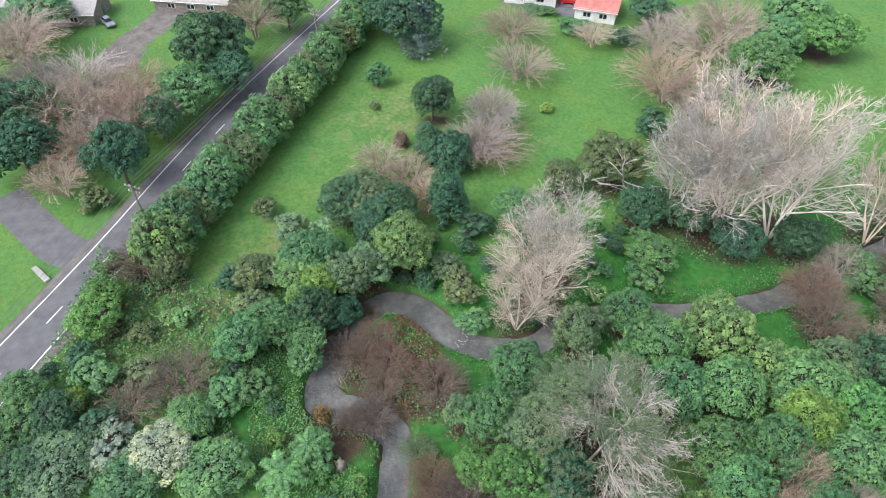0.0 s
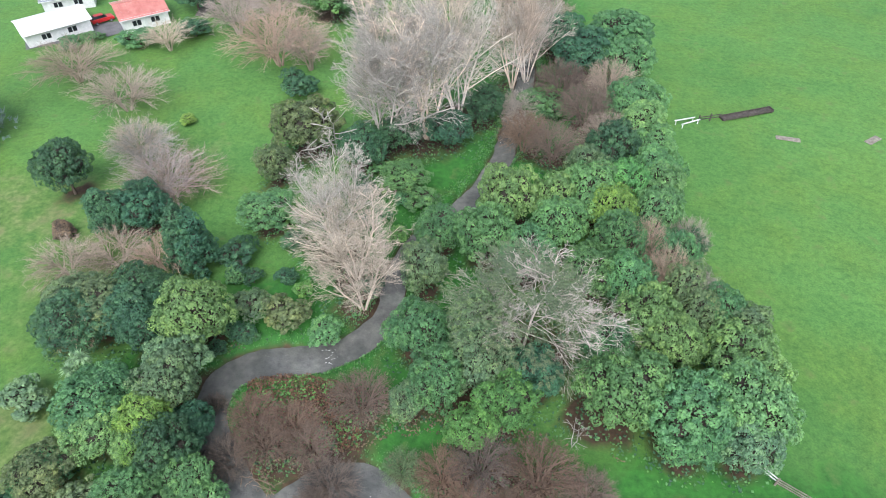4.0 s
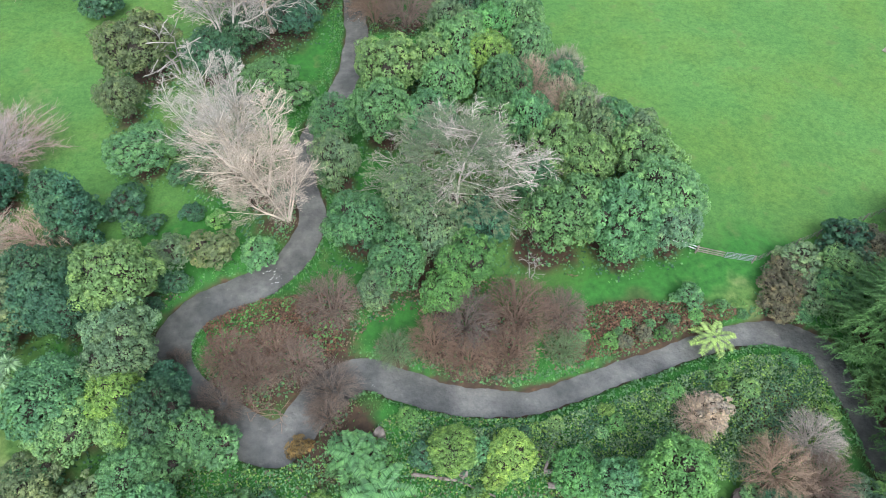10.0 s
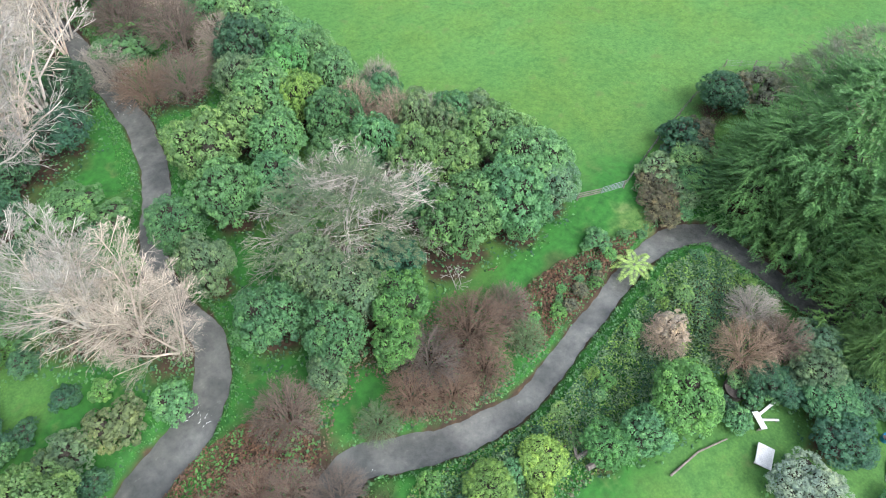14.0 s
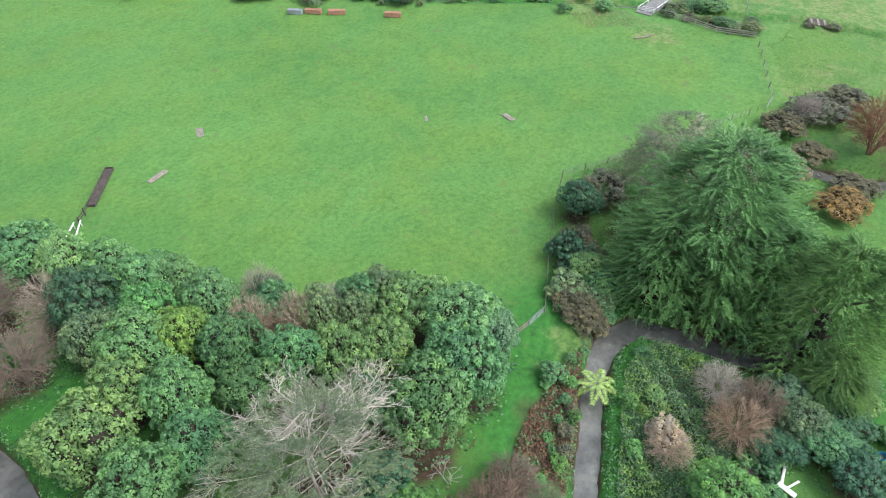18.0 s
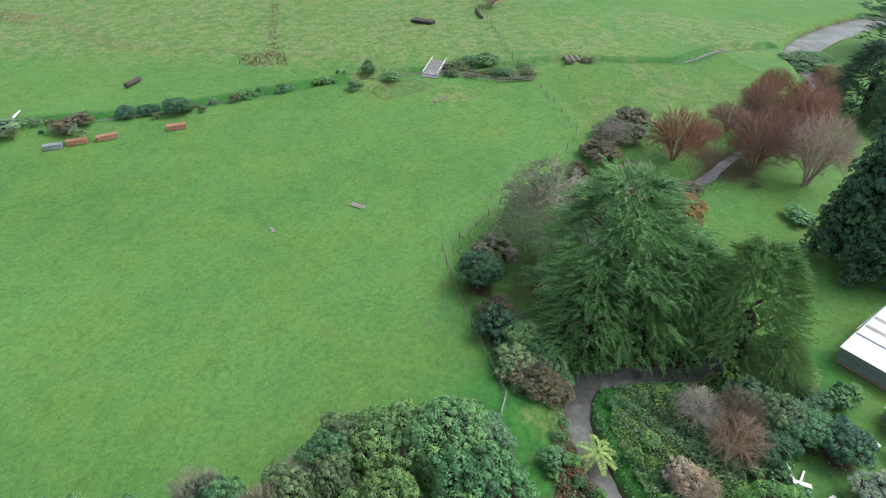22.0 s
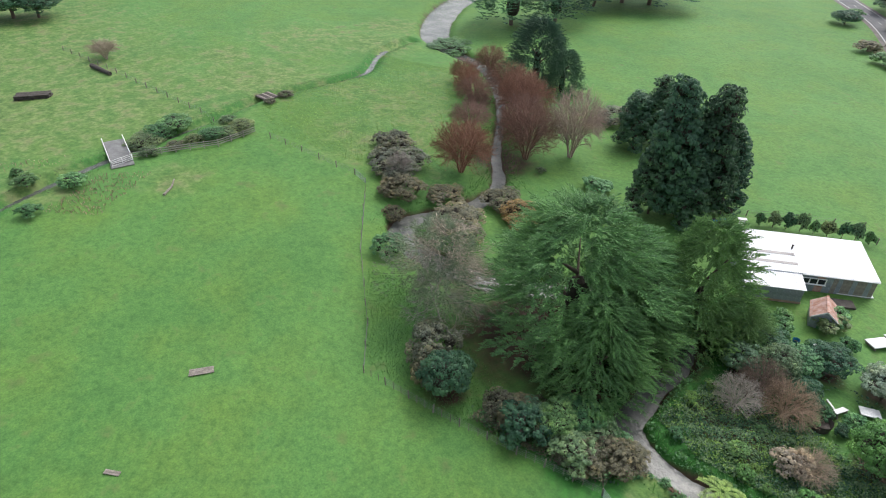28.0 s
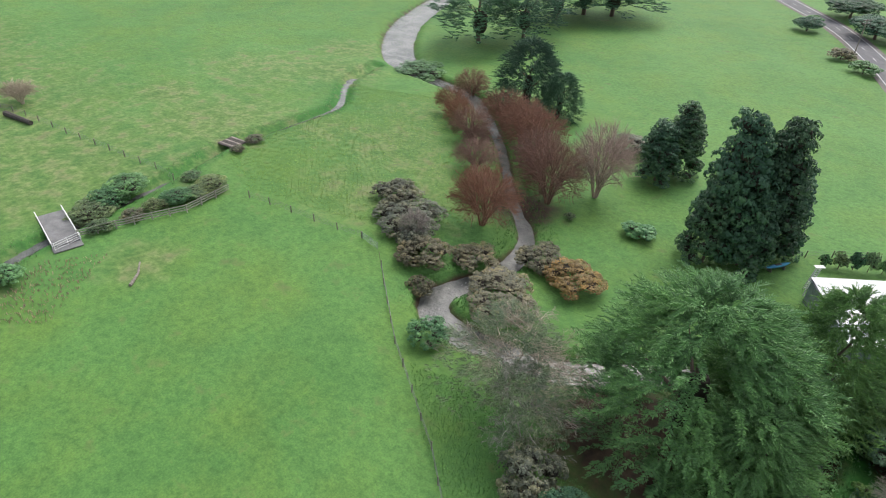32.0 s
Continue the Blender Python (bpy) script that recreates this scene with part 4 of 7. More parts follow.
# bottom-left thicket
grow("bush", -23.9, -10.7, 2.5, 4, "mid")
grow("bush", -20.8, -5.7, 1.7, 3, "lime")
grow("bush", -19.2, -7.7, 3.1, 4, "dark")
grow("shrub", -23.9, -3.6, 2.8, 3, "mid")
grow("shrub", -22.2, 1.0, 2.8, 2.5, "olive")
grow("bare2", -19.9, 5.0, 4.3, 3, "brown")
grow("bush", -13.9, 5.8, 2.7, 4, "mid")
grow("bare2", -18.3, -0.5, 3.4, 3, "brown")
grow("bush", -11.4, 2.8, 3.6, 4, "silver")
grow("shrub", -13.6, -2.5, 3.0, 3, "silver")
grow("bush", -13.1, -6.9, 4.0, 4, "greyg")
grow("bush", -19.2, -11.4, 3.2, 4, "mid")
grow("bush", -7.8, 7.4, 3.6, 4, "mid")
grow("bush", -9.5, -0.3, 3.5, 3.5, "mid")
grow("bush", -13.8, -10.4, 3.4, 4, "dark")
grow("shrub", -16.4, 12.3, 2.6, 3, "mid")
grow("shrub", -16.1, 9.3, 2.6, 3, "mid")
grow("shrub", -16.6, -3.6, 2.7, 3, "dark")
grow("fern", -4.5, 13.4, 2.6, 4, "fern")
grow("fern", -6.8, 16.3, 2.1, 4, "fern")
grow("fern", -35.7, 24.4, 1.9, 4.5, "cabb")
grow("shrub", -6.4, 16.9, 2.4, 3, "mid")
grow("bush", -32.1, 15.1, 2.5, 4, "mid")
grow("shrub", -27.8, 13.8, 2.4, 3, "olive")
# south-west bank cluster
grow("bush", -32.0, 23.2, 3.4, 5, "mid")
grow("bush", -26.4, 21.8, 2.5, 6, "lime")
grow("bush", -29.8, 19.7, 3.0, 5, "fresh")
grow("bush", -25.1, 19.5, 2.4, 5, "fresh")
grow("bush", -23.3, 22.5, 2.4, 4.5, "dark")
grow("bush", -22.4, 15.8, 2.6, 4.5, "mid")
grow("bush", -20.6, 18.8, 2.6, 4, "mid")
grow("shrub", -18.2, 18.0, 2.1, 3, "mid")
# brown willows in the creek loop and along its bank
for x, y, r, h in [(-9.3, 30.8, 3.3, 4.6), (-18.2, 26.4, 2.7, 3.0), (-14.2, 26.8, 2.8, 2.6), (-18.9, 22.6, 2.5, 3.6), (-16.0, 24.2, 2.6, 3.8), (-9.0, 23.4, 2.7, 4.2), (-12.0, 25.5, 2.4, 3.2),
                   (0.2, 26.6, 2.5, 4.0), (3.2, 28.6, 3.3, 4.4), (8.1, 29.0, 3.8, 4.6), (12.4, 29.0, 2.5, 3.6), (7.0, 25.4, 2.6, 3.2), (3.4, 25.0, 2.4, 3.2)]:
    grow("will", x, y, r, h, "brown")
grow("will", -23.7, 27.0, 1.3, 2.4, "brown")
grow("will", 12.2, 25.9, 2.0, 2.0, "olive")
grow("will", -3.4, 26.4, 2.0, 2.6, "olive")
grow("snag", 10.2, 34.0, 1.8, 2.6, "grey")
# white trees
grow("bare2", -50.3, 86.5, 8.5, 9, "pink")
grow("bare2", -44.6, 86.8, 5.1, 8, "pink")
grow("bare2", -60.4, 103.6, 10.6, 7, "tan")
grow("bush", -50.4, 106.2, 5.7, 8, "mid")
grow("bush", -15.9, 74.1, 3.4, 5.4, "dark")
grow("bush", -12.9, 81.6, 3.4, 6, "dark")
grow("bush", -21.6, 71.2, 3.6, 6, "dark")
grow("bush", -25.0, 66.0, 3.8, 6, "dark")
grow("bush", -33.7, 66.1, 4.9, 8, "olive")
grow("bush", -34.4, 58.8, 2.9, 6, "olive")
grow("snag", -29.9, 66.7, 4.7, 9, "grey")
grow("bush", -30.7, 50.5, 3.6, 5, "mid")
grow("bush", -17.9, 62.9, 3.3, 4, "mid")
grow("shrub", -14.7, 60.3, 2.5, 3, "mid")
grow("shrub", -42.5, 79.0, 3.2, 4, "dark")
grow("col", -35.0, 42.0, 2.6, 9, "dark")
grow("bush", -45.5, 45.9, 3.5, 6, "dark")
grow("bush", -47.7, 44.2, 2.6, 6, "dark")
grow("bare2", -46.1, 51.7, 7.0, 5, "pink")
grow("bare2", -53.3, 55.9, 5.2, 6, "grey")
grow("bare2", -38.7, 40.3, 3.9, 4, "pink")
grow("bare2", -44.0, 38.9, 4.7, 4, "tan")
grow("bush", -36.2, 33.4, 4.4, 6, "dark")
grow("bush", -33.1, 30.8, 3.0, 5.5, "dark")
grow("bush", -38.6, 31.1, 3.8, 6, "olive")
grow("bare2", -39.4, 28.8, 2.9, 5, "white")
grow("shrub", -26.0, 37.9, 2.5, 3, "greyg")
grow("shrub", -21.4, 38.1, 2.7, 3, "olive")
grow("shrub", -16.9, 38.0, 2.1, 2.2, "mid")
grow("bush", -27.4, 28.0, 3.2, 6, "greyg")
grow("shrub", -30.9, 43.7, 3.0, 3, "dark")
# central native bush
grow("bush", -3.4, 60.8, 4.3, 8.1, "fresh")
grow("bush", -4.6, 54.0, 3.6, 8.1, "mid")
grow("bush", -9.8, 54.0, 3.0, 6.3, "mid")
grow("bush", -9.3, 47.2, 2.8, 7.2, "olive")
grow("bush", 5.6, 65.1, 4.2, 8.1, "mid")
grow("bush", 11.4, 76.5, 3.9, 7.2, "mid")
grow("bush", 8.7, 62.9, 3.2, 8.1, "lime")
grow("bush", 3.1, 57.8, 3.4, 8.1, "mid")
grow("bush", 1.4, 63.2, 3.0, 7.2, "fresh")
grow("bush", 0.9, 53.0, 3.3, 7.2, "mid")
grow("will", 12.8, 58.2, 2.6, 8, "pink")
grow("will", 15.8, 54.6, 2.3, 8, "tan")
grow("will", 19.3, 52.3, 2.5, 7, "pink")
grow("bush", 17.4, 60.2, 2.1, 6, "dark")
grow("bush", 12.1, 51.4, 3.2, 8.1, "mid")
grow("bush", 14.1, 47.6, 3.4, 8.1, "fresh")
grow("bush", 17.2, 44.9, 3.2, 8.1, "fresh")
grow("bush", 11.3, 43.1, 2.7, 7.2, "mid")
grow("bush", 13.5, 38.2, 4.2, 8.6, "mid")
grow("bush", 18.8, 37.4, 4.1, 8.1, "mid")
grow("bush", 24.2, 40.4, 4.2, 8.1, "fresh")
grow("bush", 23.2, 45.6, 3.5, 7.7, "fresh")
grow("bush", 24.7, 36.8, 2.7, 6.3, "greyg")
grow("bush", 23.2, 49.4, 3.0, 6.8, "greyg")
grow("bush", 19.4, 50.1, 2.7, 7.2, "greyg")
grow("bush", 19.7, 35.6, 2.7, 6.3, "mid")
grow("bush", -6.5, 38.5, 3.5, 7.2, "mid")
grow("bush", -2.9, 34.0, 3.0, 7.2, "mid")
grow("bush", 0.1, 37.4, 3.6, 7.7, "greyg")
grow("bush", 3.6, 34.0, 3.0, 6.3, "bright")
grow("bush", 1.3, 30.9, 2.3, 5.4, "bright")
grow("bush", 5.5, 38.0, 2.8, 6.8, "dark")
grow("bush", -1.7, 41.1, 3.1, 8.1, "greyg")
grow("bush", -4.8, 31.9, 2.0, 5, "greyg")
grow("bush", 7.9, 53.3, 3.6, 6.3, "mid")
# strip along paddock
grow("bush", 7.9, 87.1, 4.4, 8, "mid")
grow("bush", 4.7, 99.8, 4.7, 8, "mid")
grow("bush", -1.8, 99.5, 5.4, 8, "dark")
grow("bush", 2.8, 108.2, 5.3, 8, "mid")
grow("bush", 9.3, 81.5, 3.4, 8, "fresh")
grow("bush", 13.5, 69.2, 3.2, 7.2, "fresh")
grow("will", -3.3, 90.1, 4.4, 7, "brown")
grow("will", 1.6, 84.4, 4.2, 7, "brown")
grow("will", 5.6, 77.7, 3.9, 7, "tan")
grow("will", -1.1, 75.4, 4.0, 6, "brown")
grow("will", -5.5, 76.6, 3.7, 6, "brown")
grow("will", 3.7, 93.0, 4.2, 7, "tan")
grow("will", -8.1, 84.9, 3.9, 6, "grey")
grow("bush", 4.3, 70.8, 3.2, 7.2, "greyg")
grow("bush", -7.4, 106.7, 5.2, 7, "dark")
grow("will", -10.6, 109.9, 5.4, 8, "tan")
grow("shrub", -4.9, 86.8, 4.0, 4, "mid")
# south thickets
grow("bush", 18.5, 13.2, 3.2, 6, "bright")
grow("bush", 10.9, 13.7, 2.2, 4, "bright")
grow("bush", 14.4, 13.0, 2.3, 4, "mid")
grow("bush", 6.2, 16.3, 2.2, 2.6, "lime")
grow("bush", 1.2, 16.8, 2.2, 2.6, "lime")
grow("shrub", 23.6, 19.0, 1.9, 2.5, "tan")
grow("will", 22.4, 18.4, 2.2, 3, "tan")
grow("will", 27.2, 13.6, 3.0, 4.4, "tan")
grow("will", 31.1, 16.0, 2.6, 3.8, "grey")
grow("will", 30.4, 12.5, 2.6, 4.5, "brown")
grow("bush", 30.5, 8.5, 2.5, 4, "greyg")
grow("shrub", 25.2, 30.5, 1.7, 2, "mid")
grow("fern", 26.4, 26.4, 2.1, 3.2, "limefern")
grow("shrub", 42.0, 35.7, 2.8, 4, "dark")
grow("bush", 50.9, 37.8, 3.0, 5.5, "dark")
grow("bush", 39.6, 30.4, 2.4, 3.2, "mid")
grow("bramble", 43.9, 34.8, 2.4, 3, "brownd")
for x, y, r, h, tone in [(35.2, 31.2, 2.8, 2.3, "brownd"), (33.8, 29.4, 2.0, 1.5, "brownd"), (36.8, 33.6, 2.5, 2.2, "brownd"), (37.8, 30.2, 2.6, 2.5, "greyg"), (36.0, 28.9, 1.6, 1.4, "mid")]:
    grow("bramble", x, y, r, h, tone)
# macrocarpas
grow("bush", 40.5, 32.6, 2.3, 3.6, "fresh")
grow("shrub", 37.2, 33.7, 2.5, 3, "greyg")
# house garden
for x, y, r, h, tone in [(29.5, 6.2, 2.9, 3.2, "mid"), (33.0, 4.4, 2.2, 2.4, "dark"), (35.6, 6.4, 2.4, 3.0, "mid"), (36.8, 3.4, 1.6, 2.0, "fresh"), (27.6, 9.0, 1.9, 2.5, "dark"), (33.4, 10.4, 2.4, 3.4, "greyg")]:
    grow("bush", x, y, r, h, tone)
grow("bush", 27.3, 3.6, 2.7, 3.4, "dark")
grow("bush", 26.5, 10.7, 1.8, 3, "dark")
grow("shrub", 30.4, -3.9, 2.2, 2, "olive")
grow("shrub", 33.8, 0.9, 1.4, 2, "mid")
# north-east
grow("bramble", 92.0, 13.2, 5.2, 3, "brownd")
grow("bramble", 85.4, 17.7, 3.7, 3, "brownd")
grow("bramble", 83.8, -32.6, 4.4, 3, "brownd")
grow("bramble", 140.4, -37.9, 6.8, 3, "mid")
grow("pine", 144.2, -64.4, 13.0, 16, "dark")
grow("pine", 138.9, -76.7, 11.2, 14, "dark")
grow("pine", 141.7, -111.3, 14.8, 17, "dark")
grow("pine", 134.5, -115.6, 14.9, 15, "dark")
grow("pine", 143.5, -99.3, 10.7, 15, "dark")
grow("bramble", 97.8, 10.7, 4.1, 3, "brownd")
grow("bramble", 88.4, 16.2, 2.8, 3, "brownd")
grow("bramble", 80.7, 13.1, 3.3, 2, "brownd")
grow("bramble", 72.9, 17.2, 5.0, 3, "brownd")
grow("bramble", 74.6, 6.7, 3.4, 2.5, "brownd")
grow("bramble", 68.7, 7.9, 3.9, 3, "orange")
grow("bramble", 82.1, 21.6, 1.9, 2, "brownd")
grow("bramble", 74.9, 27.7, 2.5, 3, "mid")
grow("shrub", 78.1, -5.6, 1.0, 1, "olive")
grow("hedgeb", 123.1, 43.0, 3.3, 2.4, "olive")
grow("hedgeb", 125.3, 37.3, 3.4, 2.4, "mid")
grow("hedgeb", 117.6, 28.7, 2.6, 2, "olive")
grow("hedgeb", 117.9, 33.7, 2.4, 1.8, "mid")
grow("shrub", 88.2, -153.8, 2.9, 3, "mid")
grow("shrub", 72.2, -122.5, 3.9, 3, "brownd")
grow("shrub", 65.0, -114.1, 3.7, 3, "mid")
grow("bush", 82.4, -171.6, 8.7, 6, "dark")
grow("bush", 70.8, -151.2, 8.0, 6, "dark")
grow("bush", 87.2, -144.7, 4.1, 4, "dark")
grow("bare2", 171.4, 35.4, 3.3, 4, "grey")
grow("bare2", 169.5, 35.4, 3.1, 4, "grey")
# north plantings
grow("bush", 97.9, 94.8, 2.9, 3, "dark")
grow("bush", 98.0, 100.7, 2.2, 2.4, "dark")
grow("bush", 96.5, 104.3, 2.2, 2.4, "dark")
grow("shrub", 91.0, 112.0, 3.7, 2.4, "brownd")
grow("shrub", 105.7, 83.8, 2.0, 2, "mid")
grow("shrub", 108.5, 77.6, 2.0, 2, "mid")
grow("shrub", 113.5, 70.5, 2.0, 2, "mid")
grow("shrub", 118.5, 61.8, 1.8, 2, "mid")
grow("shrub", 109.7, 63.1, 1.7, 2, "mid")
grow("shrub", 114.8, 56.3, 2.2, 2, "mid")
grow("shrub", 89.3, 123.6, 3.9, 2, "greyg")
grow("shrub", 85.7, 125.8, 3.2, 2, "mid")
grow("fern", 87.5, 108.9, 2.2, 2, "cabbd")
grow("fern", 86.9, 120.8, 2.0, 2, "cabbd")
# tall trees
grow("white", -21.1, 73.1, 7.8, 22.5, "wpink")
grow("white", -19.3, 75.0, 8.5, 24, "wpink")
grow("white", -16.6, 81.0, 7.5, 22, "wpink")
grow("white", -24.2, 70.8, 6.6, 21, "wpink")
grow("white", -10.3, 97.5, 6.2, 17, "wpink")
grow("white", -11.6, 93.2, 5.2, 19.75, "wpink")
for x, y, r, h, tone in [(83.0, -6.9, 4.7, 10.0, "red"), (93.4, -16.8, 4.9, 9.4, "red"), (104.6, -24.0, 4.4, 7.8, "red"), (85.6, 5.6, 4.6, 8.8, "red"), (97.2, -6.8, 3.6, 5.0, "red"),
                         (105.2, -14.8, 3.4, 6.2, "red"), (116.6, -22.3, 2.9, 5.4, "red"), (122.5, -36.0, 3.5, 6.6, "red"), (101.9, -12.8, 2.4, 4.4, "red"), (88.6, -11.6, 4.3, 8.6, "red"),
                         (98.6, -20.8, 4.2, 8.4, "red"), (111.2, -18.6, 2.8, 5.6, "red"), (91.2, -0.6, 3.0, 4.4, "red"), (78.8, -13.6, 4.5, 12.0, "pinkred")]:
    grow("will", x, y, r * 1.14, h, tone)
grow("will", 89.4, 15.3, 2.2, 4.4, "pink")
grow("mac", 108.8, -36.6, 6.7, 13.5, "cyp")
grow("mac", 101.0, -36.3, 4.5, 9, "cyp")
grow("mac", 48.6, 21.2, 10.2, 17.2, "mac")
grow("mac", 42.2, 25.4, 5.8, 11.5, "mac")
grow("mac", 42.8, 18.6, 4.8, 11, "mac")
grow("mac", 40.4, 9.0, 6.0, 16.4, "mac")
grow("mac", 36.4, 6.6, 3.8, 6, "mac")
grow("white", -17.2, 46.4, 5.8, 13, "white")
grow("white", -21.0, 49.8, 6, 14.5, "white")
grow("white", -14.6, 42.6, 4.8, 9, "white")
grow("dead", 3.2, 42.1, 9.6, 13, "grey")
grow("dead2", 63.5, 29.5, 8, 11, "grey")
grow("dead2", 59.5, 31.5, 6, 9, "grey")
grow("bramble", 55.6, 36.0, 3.4, 5, "brownd")
grow("bramble", 53.0, 37.8, 2.6, 4.2, "brownd")
grow("bramble", 45.4, 35.6, 2.0, 3.2, "brownd")
grow("bramble", 42.8, 34.0, 2.2, 3, "greyg")
grow("will", 41.0, 17.6, 1.4, 4.5, "grey")
grow("shrub", 68.5, -8.5, 2.4, 2, "mid")
grow("bush", 13.4, 63.8, 3.3, 7.5, "fresh")
grow("bush", 12.2, 71.7, 3.6, 7.5, "mid")
grow("bush", 15.8, 58.5, 2.8, 7, "mid")
grow("bush", 17.7, 53.2, 2.8, 7.5, "greyg")
grow("bush", 21.3, 50.6, 2.7, 7.5, "mid")
grow("bush", 10.2, 58.3, 3.3, 8, "mid")
grow("bush", 6.7, 74.9, 3.8, 8, "dark")
grow("bush", 9.4, 68.4, 3.0, 7.5, "bright")
grow("bush", 24.6, 44.2, 2.8, 7, "fresh")
grow("bush", 215.5, 44.4, 8.2, 9, "dark")
grow("bush", 213.1, 39.1, 7.2, 8, "dark")
grow("bush", 195.7, 92.1, 7.2, 9, "dark")
grow("bush", 197.7, 87.2, 7.3, 9, "dark")
grow("bush", 178.6, 140.5, 3.8, 5, "dark")
grow("will", 17.3, 60.7, 2.6, 7, "tan")
grow("bush", 21.8, 3.0, 2.8, 3.4, "silver")
grow("bare2", -83.1, -4.7, 7.6, 9, "grey")
grow("bare2", -69.7, 2.5, 6.2, 9, "pink")
grow("bare2", -84.1, -12.5, 7.1, 9, "pink")
grow("bare2", -66.7, -2.4, 5.6, 8, "pink")
grow("bare2", -80.2, 2.9, 6.2, 7, "tan")
grow("bare2", -104.4, -16.7, 9.0, 9, "tan")
grow("shrub", 34.4, -0.5, 1.2, 2.2, "fresh")
grow("shrub", 30.1, -5.2, 1.8, 2.4, "fresh")
grow("shrub", 27.0, -1.7, 1.1, 2, "mid")
grow("col", 57.9, -11.1, 4.6, 21, "cyp")
grow("col", 55.3, -15.0, 4.4, 20.25, "cyp")
grow("col", 59.5, -9.4, 3.7, 14.5, "cyp")
grow("col", 54.0, -18.8, 3.6, 13.5, "cyp")
grow("col", 55.9, -11.9, 4.1, 11.75, "cyp")
grow("col", 75.1, -26.4, 3.7, 10.25, "cyp")
grow("col", 73.9, -30.6, 3.8, 12.75, "cyp")
grow("mac", 44.8, 14.2, 6.6, 11.5, "mac")
grow("will", -9.4, 20.9, 1.9, 3.2, "brown")
grow("snag", -13.6, 21.6, 2.6, 3.4, "brown")
grow("bramble", -11.6, 18.2, 1.3, 1.6, "orange")
grow("shrub", 47.2, -19.6, 0.85, 2.3, "mid")
grow("shrub", 45.6, -20.5, 1.07, 2.6, "olive")
grow("shrub", 44.1, -21.5, 1.00, 2.9, "dark")
grow("shrub", 42.5, -22.4, 0.92, 3.2, "greyg")
grow("shrub", 41.0, -23.3, 0.85, 2.3, "mid")
grow("shrub", 39.4, -24.2, 1.07, 2.6, "olive")
grow("shrub", 37.8, -25.2, 1.00, 2.9, "dark")
grow("shrub", 36.3, -26.1, 0.92, 3.2, "greyg")
grow("shrub", 34.7, -27.0, 0.85, 2.3, "mid")
grow("hedgeb", 124.2, 40.2, 2.6, 2.6, "mid")
grow("bramble", 117.9, 44.3, 1.8, 1.4, "olive")
grow("bramble", 117.9, 39.8, 1.7, 1.2, "brownd")
grow("bramble", 118.0, 36.6, 1.7, 1.4, "olive")
grow("bramble", 117.1, 31.2, 2.1, 1.6, "olive")
grow("bramble", 122.2, 28.8, 1.6, 1.2, "olive")
grow("bramble", 127.1, 14.8, 1.6, 1.2, "brownd")
grow("bramble", 125.6, 18.9, 1.3, 1, "brownd")
grow("bush", -19.8, 127.3, 5.1, 8, "mid")
grow("will", -17.3, 117.7, 4.3, 7, "brown")
grow("bush", -17.5, 112.0, 3.3, 5, "dark")
grow("bush", -13.4, 119.8, 4.6, 8, "mid")
# hedge along the road
grow("hedge", -97.3, 48.1, 3.4, 6.8, "mid")
grow("hedge", -94.8, 46.2, 3.8, 7.3, "olive")
grow("hedge", -92.3, 44.3, 4.1, 7.8, "mid")
grow("hedge", -89.8, 42.4, 3.4, 8.3, "fresh")
grow("hedge", -87.4, 40.6, 3.8, 6.8, "mid")
grow("hedge", -84.9, 38.7, 4.1, 7.3, "olive")
grow("hedge", -82.4, 36.8, 3.4, 7.8, "mid")
grow("hedge", -79.9, 34.9, 3.8, 8.3, "fresh")
grow("hedge", -77.4, 33.0, 4.1, 6.8, "mid")
grow("hedge", -74.9, 31.1, 3.4, 7.3, "olive")
grow("hedge", -72.4, 29.2, 3.8, 7.8, "mid")
grow("hedge", -69.9, 27.3, 4.1, 8.3, "fresh")
grow("hedge", -67.5, 25.5, 3.4, 6.8, "mid")
grow("hedge", -65.0, 23.6, 3.8, 7.3, "olive")
grow("hedge", -62.5, 21.7, 4.1, 7.8, "mid")
grow("hedge", -60.0, 19.8, 3.4, 8.3, "fresh")
grow("hedge", -57.5, 17.9, 3.8, 6.8, "mid")
grow("hedge", -55.0, 16.0, 4.1, 7.3, "olive")
grow("hedge", -52.5, 14.1, 3.4, 7.8, "mid")
grow("hedge", -50.0, 12.2, 3.8, 8.3, "fresh")
grow("hedge", -47.6, 10.4, 4.1, 6.8, "mid")
grow("hedge", -45.1, 8.5, 3.4, 7.3, "olive")
grow("hedge", -42.6, 6.6, 3.8, 7.8, "mid")
grow("hedge", -40.1, 4.7, 4.1, 8.3, "fresh")

# ---- creek, road ----
def creek_sheet(name, line, label, drop):
    p = np.asarray(line)
    d = np.gradient(p[:, :2], axis=0)
    d /= np.linalg.norm(d, axis=1, keepdims=True)
    side = np.stack([-d[:, 1], d[:, 0]], 1)
    w = (p[:, 2] / 2 + 0.9)[:, None]
    z = land(p[:, 0], p[:, 1]) - drop
    z = np.convolve(np.pad(z, 12, mode="edge"), np.ones(25) / 25, "valid")
    rows = [np.column_stack([p[:, :2] + side * w * k, z]) for k in (-1, -0.33, 0.33, 1)]
    verts = np.stack(rows, 1).reshape(-1, 3)
    i = (np.arange(len(p) - 1)[:, None] * 4 + np.arange(3)).ravel()
    me = mesh_of(name, verts, np.stack([i, i + 4, i + 5, i + 1], 1), WATER, True)
    tagged(new(name, me), label, "creek", kind="structure")


